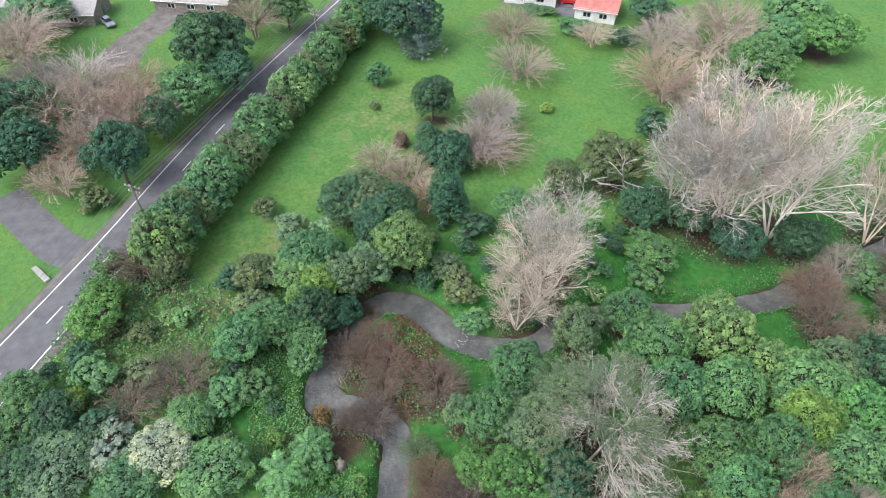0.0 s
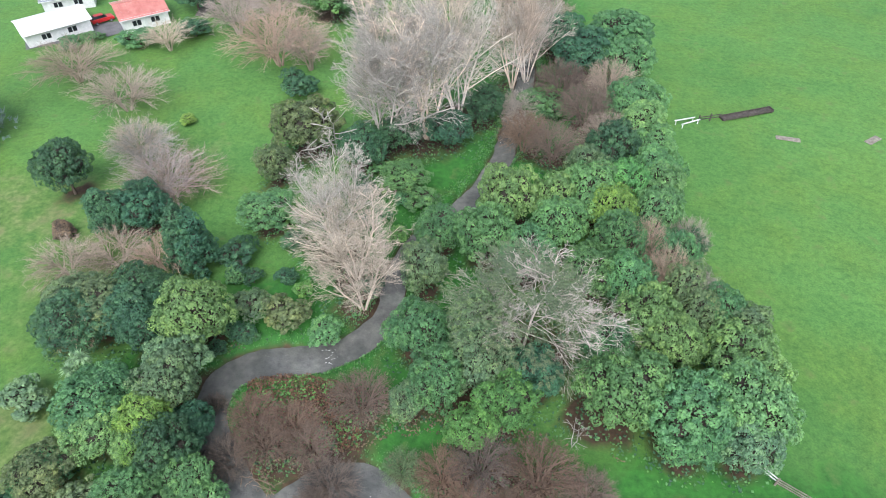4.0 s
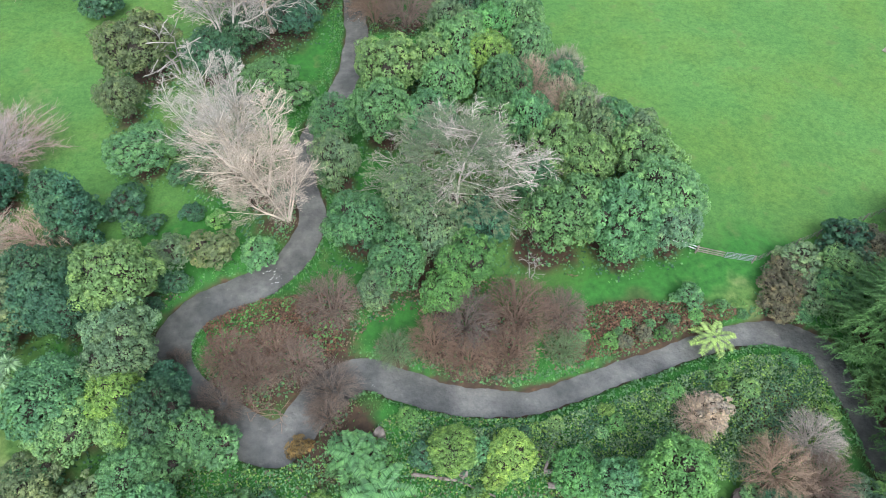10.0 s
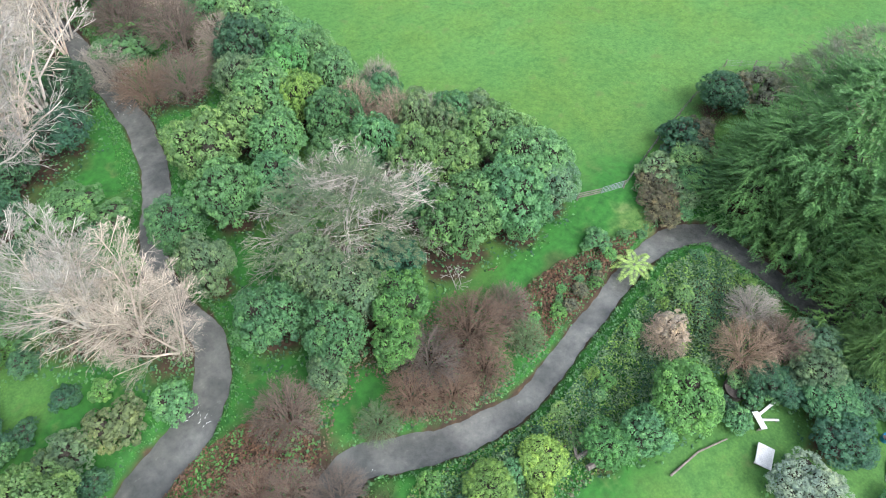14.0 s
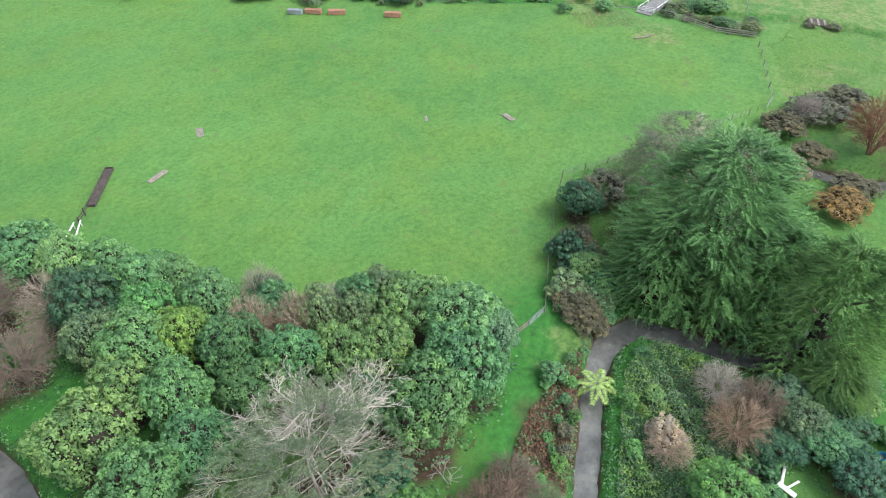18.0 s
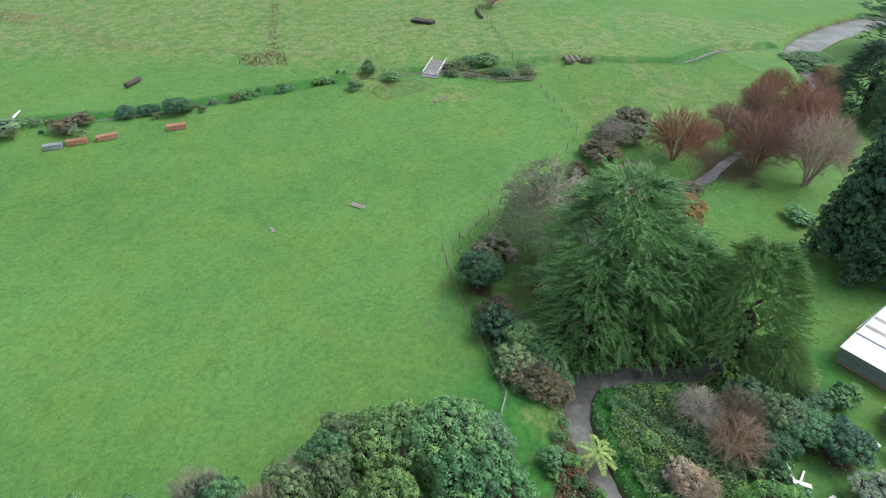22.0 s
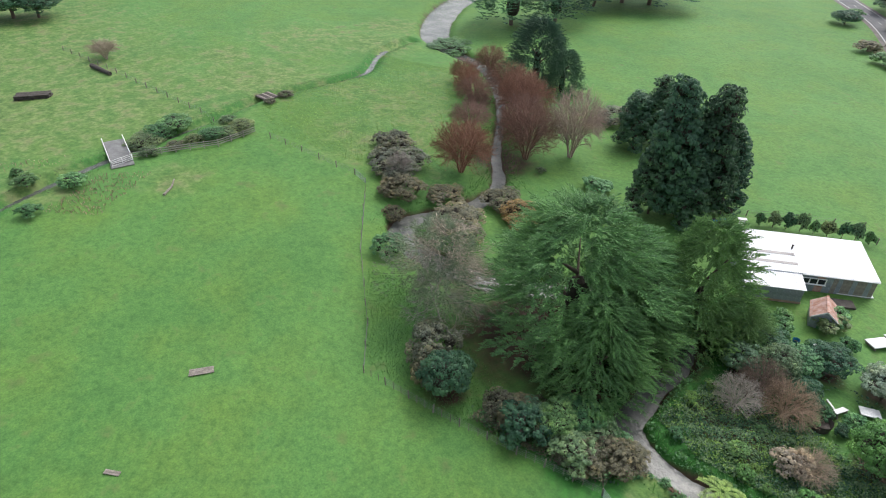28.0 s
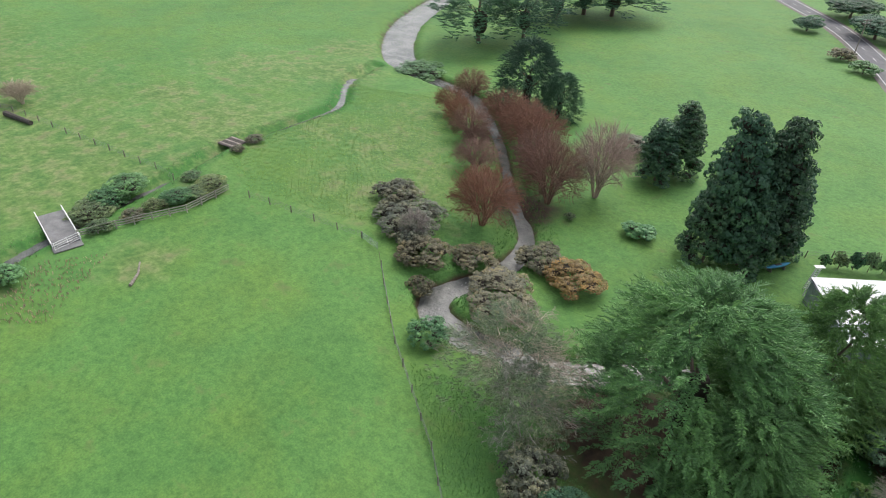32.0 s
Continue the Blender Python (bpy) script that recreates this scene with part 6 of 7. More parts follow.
def window_unit(parent, x, y, z, turn, wide, tall, panes):
    win = part("window", boxed(0, 0, 0, wide + 0.16, 0.1, tall + 0.16, 0.01), WHITEPAINT, parent, "white-framed window")
    win.matrix_basis = pose(x, y, z, 0, 0, turn)
    for k in range(panes):
        w = wide / panes
        part("pane", boxed(-wide / 2 + (k + 0.5) * w, 0.055, 0, w * 0.82, 0.02, tall * 0.9, 0.004), GLASS, win)
    part("sill", boxed(0, 0.09, -tall / 2 - 0.1, wide + 0.3, 0.2, 0.06, 0.01), WHITEPAINT, win)


def white_shed():
    shed = tagged(new("shed"), "long shed with white iron roof and grey walls in garden", "shed")
    shed.matrix_basis = pose(34.3, -20.0, 0.02, 0, 0, math.degrees(math.atan2(0.632, 0.775)))
    roof = lambda y: 3.55 - 0.09 * y
    for k in range(16):
        part("roof_sheet", sheet(k * 1.02 - 0.15, (k + 1) * 1.02 - 0.16, -0.25, 7.95, roof(-0.25), roof(7.95), 0.05, 4), ROOFWHITE, shed)
    for k in range(7):
        part("roof_sheet", sheet(9.0 + k * 1.035, 9.0 + (k + 1) * 1.035 - 0.01, 7.8, 10.9, 2.72, 2.28, 0.05, 4), ROOFWHITE, shed)
    for y in (4.1, 6.0):
        part("skylight", sheet(9.2, 16.05, y, y + 0.5, roof(y) + 0.05, roof(y + 0.5) + 0.05, 0.03), OLDTIN, shed, "grey clear roofing strip")
    part("gutter", boxed(4.4, 8.02, roof(7.95) - 0.08, 9.0, 0.14, 0.12, 0.02), WHITEPAINT, shed)
    part("barge_board", boxed(16.25, 3.85, 3.2, 0.06, 8.2, 0.2, 0.01), TIN, shed)
    wall_sheets(shed, (0, 0.0), (16.1, 0.0), 0, 3.4, 3.4, TIN)
    wall_sheets(shed, (16.1, 0.05), (16.1, 7.7), 0, 3.35, 2.75, TIN)
    wall_sheets(shed, (0, 0.05), (0, 7.7), 0, 3.35, 2.75, TIN)
    wall_sheets(shed, (0, 7.7), (5.0, 7.7), 0, 2.72, 2.72, TIMBER, 0.55, "wall_board", TIN)
    wall_sheets(shed, (5.0, 7.7), (8.9, 7.7), 0, 2.72, 2.72, TIN, 0.9, "wall_sheet", RUST)
    wall_sheets(shed, (9.2, 7.75), (9.2, 10.7), 0, 2.65, 2.23, TIN)
    wall_sheets(shed, (16.05, 7.75), (16.05, 10.7), 0, 2.65, 2.23, TIN)
    wall_sheets(shed, (9.2, 10.7), (16.1, 10.7), 0, 2.22, 2.22, TIN, 0.8, "wall_sheet", None)
    part("rust_strip", boxed(12.6, 10.76, 0.22, 7.0, 0.03, 0.3, 0.005), RUST, shed, "rusted foot of the iron wall")
    window_unit(shed, 7.3, 7.76, 1.75, 0, 2.9, 0.75, 3)
    rod("flue", (9.3, 3.2, roof(3.2) - 0.1), (9.3, 3.2, roof(3.2) + 0.6), 0.1, 0.1, DARKWOOD, shed, 8, "dark metal flue pipe")
    rod("flue_cap", (9.3, 3.2, roof(3.2) + 0.6), (9.3, 3.2, roof(3.2) + 0.68), 0.17, 0.1, DARKWOOD, shed, 8)
    return shed


white_shed()


def garden_hut():
    hut = tagged(new("garden_hut"), "small grey hut with rusty pink iron roof and green door", "hut")
    hut.matrix_basis = pose(32.1, -2.6, at(31, -4), 0, 0, math.degrees(math.atan2(-0.40, -0.915)))
    w, d, e, r = 2.7, 3.0, 1.7, 2.75
    wall_sheets(hut, (0, 0), (w, 0), 0, e, e, TIN, 0.45, "wall_board")
    wall_sheets(hut, (0, d), (w, d), 0, e, e, TIN, 0.9, "wall_board")
    wall_sheets(hut, (0, 0.04), (0, d), 0, e, e, TIN, 0.75, "wall_board")
    wall_sheets(hut, (w, 0.04), (w, d), 0, e, e, TIN, 0.75, "wall_board")
    for y in (0.0, d):
        bm = bmesh.new()
        tri = [(0, e), (w, e), (w / 2, r - 0.06)]
        a = [bm.verts.new((x, y - 0.03, z)) for x, z in tri]
        b = [bm.verts.new((x, y + 0.03, z)) for x, z in tri]
        bm.faces.new(a), bm.faces.new(b[::-1])
        for k in range(3):
            bm.faces.new((a[k], b[k], b[(k + 1) % 3], a[(k + 1) % 3]))
        bmesh.ops.recalc_face_normals(bm, faces=bm.faces)
        part("gable", bm, TIN, hut)
    for k in range(4):
        y0, y1 = -0.25 + k * 0.88, -0.25 + (k + 1) * 0.88 - 0.02
        for s in (0, 1):
            bm = bmesh.new()
            x0, x1 = (-0.25, w / 2) if s == 0 else (w + 0.25, w / 2)
            q = [bm.verts.new(p) for p in ((x0, y0, e - 0.18), (x0, y1, e - 0.18), (x1, y1, r), (x1, y0, r))]
            q2 = [bm.verts.new(v.co - Vector((0, 0, 0.04))) for v in q]
            bm.faces.new(q), bm.faces.new(q2[::-1])
            for j in range(4):
                bm.faces.new((q[j], q2[j], q2[(j + 1) % 4], q[(j + 1) % 4]))
            bmesh.ops.recalc_face_normals(bm, faces=bm.faces)
            part("roof_sheet", bm, RUST, hut)
    part("ridge_cap", boxed(w / 2, d / 2, r + 0.03, 0.3, d + 0.5, 0.06, 0.015), RUST, hut)
    for s, x in ((1, -0.1), (-1, w + 0.1)):
        bm = boxed(0, 0, 0, 1.75, 0.05, 0.14, 0.008)
        part("barge_board", bm, WHITEPAINT, hut).matrix_basis = pose((x + w / 2) / 2, -0.28, (e - 0.12 + r) / 2, 0, -s * math.degrees(math.atan2(r - e + 0.18, w / 2 + 0.25)), 0)
    door = part("door", boxed(w / 2, -0.05, 0.85, 0.95, 0.05, 1.65, 0.01), GREENPAINT, hut, "dull green painted door")
    part("handle", boxed(w / 2 + 0.35, -0.1, 0.85, 0.06, 0.06, 0.14, 0.01), WIRE, door)


garden_hut()


def kayak(x, y, turn, z):
    rows = []
    n = 9
    a = np.arange(10) * 2 * np.pi / 10
    for u in np.linspace(-1, 1, n):
        k = math.sqrt(max(0.02, 1 - abs(u) ** 2.2))
        rows.append(np.stack([np.full(10, u * 2.1), 0.36 * k * np.cos(a), 0.2 * k * np.sin(a) + 0.12 * u * u], 1))
    v = np.vstack(rows)
    k = np.arange(10)
    f = [np.vstack([np.stack([i * 10 + k, i * 10 + (k + 1) % 10, (i + 1) * 10 + (k + 1) % 10, (i + 1) * 10 + k], 1) for i in range(n - 1)]),
         np.stack([np.zeros(8, int), np.arange(2, 10), np.arange(1, 9)], 1), np.stack([np.full(8, 80), 80 + np.arange(1, 9), 80 + np.arange(2, 10)], 1)]
    boat = tagged(new("kayak"), "turquoise and blue plastic kayak resting beside the shed", "kayak")
    boat.matrix_basis = pose(x, y, at(x, y) + z, 0, 0, turn)
    part("hull", mesh_of("kayak_hull", v, f, BLUE, True), None, boat)
    part("cockpit", boxed(0.1, 0, 0.2, 0.9, 0.4, 0.05, 0.02), DARKWOOD, boat, "dark cockpit opening")
    for s in (-1.1, 1.1):
        part("cradle", boxed(s, 0, -z / 2 - 0.1, 0.12, 0.8, max(0.1, z - 0.2), 0.01), TIMBER, boat)


kayak(51.6, -14.4, -120, 0.7)


def ladder_stand():
    stand = tagged(new("ladder_stand"), "pale metal ladder and frame standing behind the shed", "ladder")
    stand.matrix_basis = pose(47.0, -12.4, at(47, -12.4), 0, 0, 40)
    for x in (-0.3, 0.3):
        rod("stile", (x, -0.6, 0), (x, 0.4, 4.3), 0.075, 0.075, WHITEPAINT, stand, 6)
    for k in range(11):
        u = (k + 0.5) / 11
        rod("rung", (-0.25, -0.6 + u, 4.3 * u), (0.25, -0.6 + u, 4.3 * u), 0.055, 0.055, WHITEPAINT, stand, 6)
    rod("stay", (0.3, 0.4, 4.3), (1.0, 1.0, 0), 0.065, 0.065, WHITEPAINT, stand, 6)
    part("platform", boxed(0.2, 0.6, 4.3, 1.2, 0.6, 0.06, 0.01), WHITEPAINT, stand)


ladder_stand()


def slab(name, x, y, turn, long, wide, thick, material, label, category, z=0.15, tilt=0.0):
    """A flat loose board or tarpaulin-covered slab with a folded rim, on short bearers."""
    thing = tagged(new(name), label, category)
    thing.matrix_basis = pose(x, y, at(x, y), tilt, 0, turn)
    part("top", boxed(0, 0, z + thick / 2, long, wide, thick, 0.02), material, thing)
    for s in (-0.4, 0.4):
        part("bearer", boxed(s * long, 0, z / 2, 0.12, wide * 0.9, z, 0.01), TIMBER, thing)


slab("white_board", 21.7, 6.3, 30, 1.9, 1.4, 0.12, WHITEPAINT, "white board cover lying on garden grass", "board", 0.35, 6)
slab("white_board", 23.6, 8.6, 70, 1.6, 0.7, 0.06, WHITEPAINT, "white board leaning among garden shrubs", "board", 0.6, 18)
slab("white_board", 25.3, -5.6, 60, 2.6, 1.7, 0.12, WHITEPAINT, "white cover over a garden bed", "garden cover", 0.4, 4)
slab("white_board", 24.4, -8.2, 60, 2.2, 1.5, 0.12, WHITEPAINT, "white cover on the lawn beside the hut", "garden cover", 0.4, 4)
slab("pale_plank", 29.4, -0.3, 30, 1.9, 0.4, 0.06, WHITEPAINT, "pale plank lying on garden grass", "plank", 0.1)
slab("pale_plank", 25.4, 8.9, 0, 2.3, 0.25, 0.08, WHITEPAINT, "white plank lying beside garden scrub", "plank", 0.2)
slab("pale_plank", 24.7, 8.1, -35, 1.7, 0.2, 0.08, WHITEPAINT, "short white plank beside garden scrub", "plank", 0.25)
slab("green_tarpaulin", 18.6, 3.3, 170, 3.0, 0.7, 0.05, GREENPAINT, "green tarpaulin strip lying on the lawn", "tarpaulin", 0.08)
slab("compost_bed", 31.2, -9.7, 40, 2.8, 1.6, 0.25, DARKWOOD, "dark compost heap in a timber frame", "compost heap", 0.1)
slab("timber_pile", 31.0, -13.0, 39, 4.4, 0.5, 0.12, WHITEPAINT, "white timber lengths along the shed wall", "timber pile", 0.1)


def tub(x, y, r, h, material, label, name="garden_tub"):
    """An open tub with a rim."""
    thing = tagged(new(name), label, "tub")
    thing.matrix_basis = pose(x, y, at(x, y))
    v, f = tubes([(0, 0, 0), (0, 0, h), (0, 0, h)], [(0, 0, h), (0, 0, h * 0.3), (0, 0, h + 0.04)], [r * 0.85, r * 0.93, r * 1.05], [r, r * 0.8, r * 1.05], 14)
    part("wall", mesh_of("tub_wall", v, f, material, True), None, thing)
    part("soil", mesh_of("tub_soil", *cylinder(r * 0.8, r * 0.8, h * 0.5, 12), DARKWOOD), None, thing)


tub(31.6, 1.5, 0.4, 0.6, BLUE, "blue plastic tub standing on the lawn")
tub(27.3, 3.4, 0.4, 0.4, CONCRETE, "grey stone tub on the lawn")
tub(9.9, 15.8, 0.35, 1.0, RUST, "red and teal drum standing in the bramble", "steel_drum")
tub(33.6, -0.2, 0.35, 0.35, RUST, "orange-brown clay tub in the garden")


def tyre(x, y):
    a, b = np.meshgrid(np.arange(16) * 2 * np.pi / 16, np.arange(8) * 2 * np.pi / 8, indexing="ij")
    v = np.stack([(0.42 + 0.16 * np.cos(b)) * np.cos(a), (0.42 + 0.16 * np.cos(b)) * np.sin(a), 0.13 * np.sin(b) + 0.13], -1).reshape(-1, 3)
    i, j = np.meshgrid(np.arange(16), np.arange(8), indexing="ij")
    f = np.stack([i * 8 + j, ((i + 1) % 16) * 8 + j, ((i + 1) % 16) * 8 + (j + 1) % 8, i * 8 + (j + 1) % 8], -1).reshape(-1, 4)
    ob = tagged(new("old_tyre", mesh_of("old_tyre", v, f, DARKWOOD, True)), "old dark tyre lying at the lawn's edge", "tyre", "old tyres")
    ob.matrix_basis = pose(x, y, at(x, y), 8, 0, 20)


tyre(29.0, 4.8)
tyre(30.2, 3.9)


# ---- houses beyond the lawn and the road ----
def gable_house(name, label, x, y, turn, long, wide, eave, ridge, wall, roof, windows=2, sheets=8):
    house = tagged(new(name), label, "house")
    house.matrix_basis = pose(x, y, at(x, y) - 0.05, 0, 0, turn)
    for s in (-1, 1):
        part("wall", boxed(0, s * wide / 2, eave / 2, long, 0.2, eave, 0.01), wall, house)
        bm = boxed(s * (long / 2 - 0.1), 0, eave / 2, 0.2, wide - 0.2, eave, 0.01)
        part("wall", bm, wall, house)
        bm = bmesh.new()
        tri = [(-wide / 2, eave), (wide / 2, eave), (0, ridge - 0.08)]
        a = [bm.verts.new((s * (long / 2 - 0.1) - 0.08, yy, zz)) for yy, zz in tri]
        b = [bm.verts.new((s * (long / 2 - 0.1) + 0.08, yy, zz)) for yy, zz in tri]
        bm.faces.new(a), bm.faces.new(b[::-1])
        for k in range(3):
            bm.faces.new((a[k], b[k], b[(k + 1) % 3], a[(k + 1) % 3]))
        bmesh.ops.recalc_face_normals(bm, faces=bm.faces)
        part("gable", bm, wall, house)
        w = (long + 0.8) / sheets
        slope = (ridge - eave) / (wide / 2)
        for k in range(sheets):
            x0 = -long / 2 - 0.4 + k * w
            part("roof_sheet", sheet(x0, x0 + w - 0.01, s * (wide / 2 + 0.5), 0, eave - 0.5 * slope, ridge, 0.06, 2), roof, house)
        part("gutter", boxed(0, s * (wide / 2 + 0.52), eave - 0.5 * slope - 0.05, long + 0.8, 0.14, 0.12, 0.02), WHITEPAINT, house)
    part("ridge_cap", boxed(0, 0, ridge + 0.03, long + 0.8, 0.35, 0.06, 0.02), roof, house)
    for s in (-1, 1):
        for k in range(windows):
            xx = (k + 0.5) / windows * long * 0.8 - long * 0.4
            win = part("window", boxed(xx, s * (wide / 2 + 0.1), eave * 0.55, 1.7, 0.08, 1.1, 0.01), WHITEPAINT, house)
            for j in (-0.4, 0.4):
                part("pane", boxed(xx + j, s * (wide / 2 + 0.15), eave * 0.55, 0.68, 0.03, 0.92, 0.004), GLASS, win)
    door = part("door", boxed(long / 2 + 0.02, 0.6, 1.0, 0.08, 0.9, 2.0, 0.01), GREENPAINT, house)
    part("handle", boxed(long / 2 + 0.09, 0.95, 1.0, 0.06, 0.05, 0.14, 0.01), WIRE, door)
    return house


gable_house("house", "white house with a faded red iron roof beyond the lawn", -83.8, 93.4, 51, 8.2, 8.4, 2.6, 3.8, WHITEPAINT, REDROOF)
gable_house("garage", "white garage with a pale iron roof beside a yard", -95.0, 83.5, 58, 11, 7, 2.6, 3.6, WHITEPAINT, ROOFWHITE)
gable_house("house", "house with a grey iron roof beyond the yard", -102, 95, 40, 9, 8, 2.6, 4.0, WHITEPAINT, TIN)
gable_house("house", "long house with brown-grey roof across the road", -121.5, -13, 72, 20, 9, 2.7, 4.4, TIMBER, OLDTIN, 4, 16)
gable_house("garage", "low building with brown-grey roof across the road", -117.5, 16, 62, 16, 9, 2.6, 4.2, TIMBER, OLDTIN, 3, 12)


def car(x, y, turn, paint, label):
    """A hatchback: body and cabin lofted from its side outline."""
    thing = tagged(new("car"), label, "car")
    thing.matrix_basis = pose(x, y, at(x, y) + 0.1, 0, 0, turn)
    def loft(outline, half, inset):
        bm = bmesh.new()
        sides = []
        for s in (-1, 1):
            sides.append([bm.verts.new((px0, s * (half - inset * max(0, pz - 0.6)), pz)) for px0, pz in outline])
        bm.faces.new(sides[0]), bm.faces.new(sides[1][::-1])
        n = len(outline)
        for k in range(n):
            bm.faces.new((sides[0][k], sides[1][k], sides[1][(k + 1) % n], sides[0][(k + 1) % n]))
        bmesh.ops.recalc_face_normals(bm, faces=bm.faces)
        bmesh.ops.bevel(bm, geom=bm.edges[:], offset=0.05, segments=1, affect="EDGES")
        return bm
    body = part("body", loft([(-2.0, 0.3), (2.0, 0.3), (2.1, 0.6), (1.95, 0.8), (0.95, 0.95), (-1.9, 0.98), (-2.05, 0.7)], 0.85, 0.1), paint, thing)
    part("cabin", loft([(0.95, 0.93), (0.35, 1.42), (-1.3, 1.45), (-1.9, 0.96)], 0.78, 0.3), GLASS, thing, "dark car windows")
    part("roof_panel", boxed(-0.5, 0, 1.46, 1.6, 1.0, 0.06, 0.02), paint, thing)
    for xx in (-1.3, 1.3):
        for s in (-1, 1):
            wheel = part("wheel", mesh_of("car_tyre", *cylinder(0.31, 0.31, 0.2, 14), DARKWOOD), None, thing)
            wheel.matrix_basis = pose(xx, s * 0.78 + 0.1, 0.22, 90)
            part("rim", mesh_of("car_rim", *cylinder(0.18, 0.18, 0.22, 10), TIN), None, wheel)
    for s in (-0.6, 0.6):
        part("headlight", boxed(2.02, s, 0.66, 0.08, 0.3, 0.14, 0.02), WHITEPAINT, body)


car(-90.2, 90.0, 60, REDPAINT, "red hatchback parked on the sealed yard")
car(-113.5, -2.5, 20, TIN, "grey hatchback parked beside a house across the road")

# pale letter box and stone edging beside the driveway
slab("stone_edging", -43.4, -10.9, 30, 3.6, 0.7, 0.3, CONCRETE, "pale stone edging at the mouth of a driveway", "edging", 0.05)


# ---- white water over stones in the creek ----
def riffle(seed, x, y, turn, long, wide, count, label):
    """Small crests of broken water and stones, on the creek's surface."""
    rng = np.random.RandomState(seed)
    c, s = math.cos(radians(turn)), math.sin(radians(turn))
    u, w = rng.uniform(-long, long, count), rng.uniform(-wide, wide, count)
    px0, py0 = x + u * c - w * s, y + u * s + w * c
    d, wid = far_from(CREEK, px0, py0)
    ok = d < wid / 2 - 0.1
    p = np.stack([px0, py0, land(px0, py0) - 1.22], 1)[ok]
    v, f = leaves(rng, p, np.tile([0, 0, 1.0], (len(p), 1)), np.full(len(p), 0.26), 0.3, 0.12, np.tile([c, s, 0.0], (len(p), 1)) + rng.normal(size=p.shape) * [0.4, 0.4, 0])
    tagged(new("riffle", mesh_of("riffle", v, f, LINE)), label, "riffle", kind="stuff")


riffle(1, -15.3, 36.6, 40, 1.2, 1.0, 26, "small white crests where creek water runs over stones")
riffle(2, -3.6, 24.2, -20, 2.0, 1.2, 30, "broken white water at the creek's bend")
riffle(3, -8.6, 84, 90, 6, 1.0, 60, "white water in the narrow upper creek")
riffle(4, 78.6, 14, 90, 3, 1.4, 30, "white water over stones below the willows")
tub(24.3, 11.6, 1.1, 0.9, DARKWOOD, "black round water tank among garden shrubs", "water_tank")

# ---- undergrowth, thickets and long grass ----
def cover(name, label, category, seed, places, tone, size, tall, tuft=False):
    """Many small leaf clumps over the ground, as one object. places: arrays x, y; tall: the height the clumps reach."""
    rng = np.random.RandomState(seed)
    x, y = places
    bump = 0.5 + 0.5 * np.sin(x * 1.9 + seed) * np.sin(y * 2.3 + seed * 2) + 0.35 * np.sin(x * 0.8 - y * 0.6 + seed)
    z = height(x, y) + tall * np.clip(bump, 0.05, 1.2) * rng.uniform(0.35, 1.0, len(x))
    p = np.stack([x, y, z], 1)
    if tuft:
        v, f = leaves(rng, p + [0, 0, size * 0.2], rng.normal(size=p.shape) * [1, 1, 0.2], np.full(len(p), size), 0.3, 0.2, np.array([0, 0, 1.0]) + rng.normal(size=p.shape) * 0.35)
    else:
        v, f = leaves(rng, p, np.tile([0, 0, 1.0], (len(p), 1)), np.full(len(p), size), 0.75, 0.55)
    ob = new(name, mesh_of(name, v, f, LEAF))
    ob.color = (*TONES[tone], 1)
    return tagged(ob, label, category, kind="stuff")


def strewn(seed, count, polygon, dry=0.4):
    """Random places inside a polygon, off the water."""
    rng = np.random.RandomState(seed)
    xs, ys = zip(*polygon)
    x, y = rng.uniform(min(xs), max(xs), count * 3), rng.uniform(min(ys), max(ys), count * 3)
    d, w = far_from(CREEK, x, y)
    ok = inside(polygon, x, y) & (d > w / 2 + dry)
    return x[ok][:count], y[ok][:count]


def among_trees(seed, count, box_, reach=1.25, clear=()):
    rng = np.random.RandomState(seed)
    x, y = rng.uniform(box_[0], box_[1], count * 3), rng.uniform(box_[2], box_[3], count * 3)
    near = np.zeros(len(x), bool)
    for cx, cy, r, _ in WOODS:
        near |= np.hypot(x - cx, y - cy) < r * reach
    d, w = far_from(CREEK, x, y)
    near &= d > w / 2 + 0.3
    for polygon in clear:
        near &= ~inside(polygon, x, y)
    return x[near][:count], y[near][:count]


def edge_of(line, seed, count, low, high):
    """Places along a line at a distance between low and high on either side."""
    rng = np.random.RandomState(seed)
    p = np.asarray(line)[:, :2]
    d = np.gradient(p, axis=0)
    d /= np.linalg.norm(d, axis=1, keepdims=True) + 1e-9
    k = rng.randint(0, len(p), count)
    s = rng.choice([-1, 1], count) * rng.uniform(low, high, count)
    x, y = p[k, 0] - d[k, 1] * s + d[k, 0] * rng.uniform(-2, 2, count), p[k, 1] + d[k, 0] * s + d[k, 1] * rng.uniform(-2, 2, count)
    c, w = far_from(CREEK, x, y)
    ok = c > w / 2 + 0.15
    return x[ok], y[ok]


MOWN = [(9, 37), (16, 32.5), (24, 33.5), (28, 36), (31, 33), (26, 31), (18, 30.8), (12, 31.5)]
LOOP = [(-22, 31.5), (-16, 33), (-10, 33), (-8, 27), (-12, 25.5), (-20, 26.5)]
FERNBANK = [(13, 24.5), (13, 30), (20, 31), (29, 30), (31, 29), (25, 27.6), (19, 26)]
SOUTH = [(-3, 19.5), (4, 18.8), (10, 19.2), (20, 22), (30, 24.6), (35.5, 23), (34.5, 15), (26, 13), (20, 14), (10, 14.5), (2, 14.5)]
EASTB = [(33.5, 34), (40, 36.5), (47, 38.5), (46, 32), (40, 28.6), (34.5, 29.5)]
CLEAR = [MOWN, [(-20, 62), (-15, 72), (-11.5, 72), (-12, 60), (-16, 55), (-20, 56)]]
VALE = (-50, 48, 4, 112)
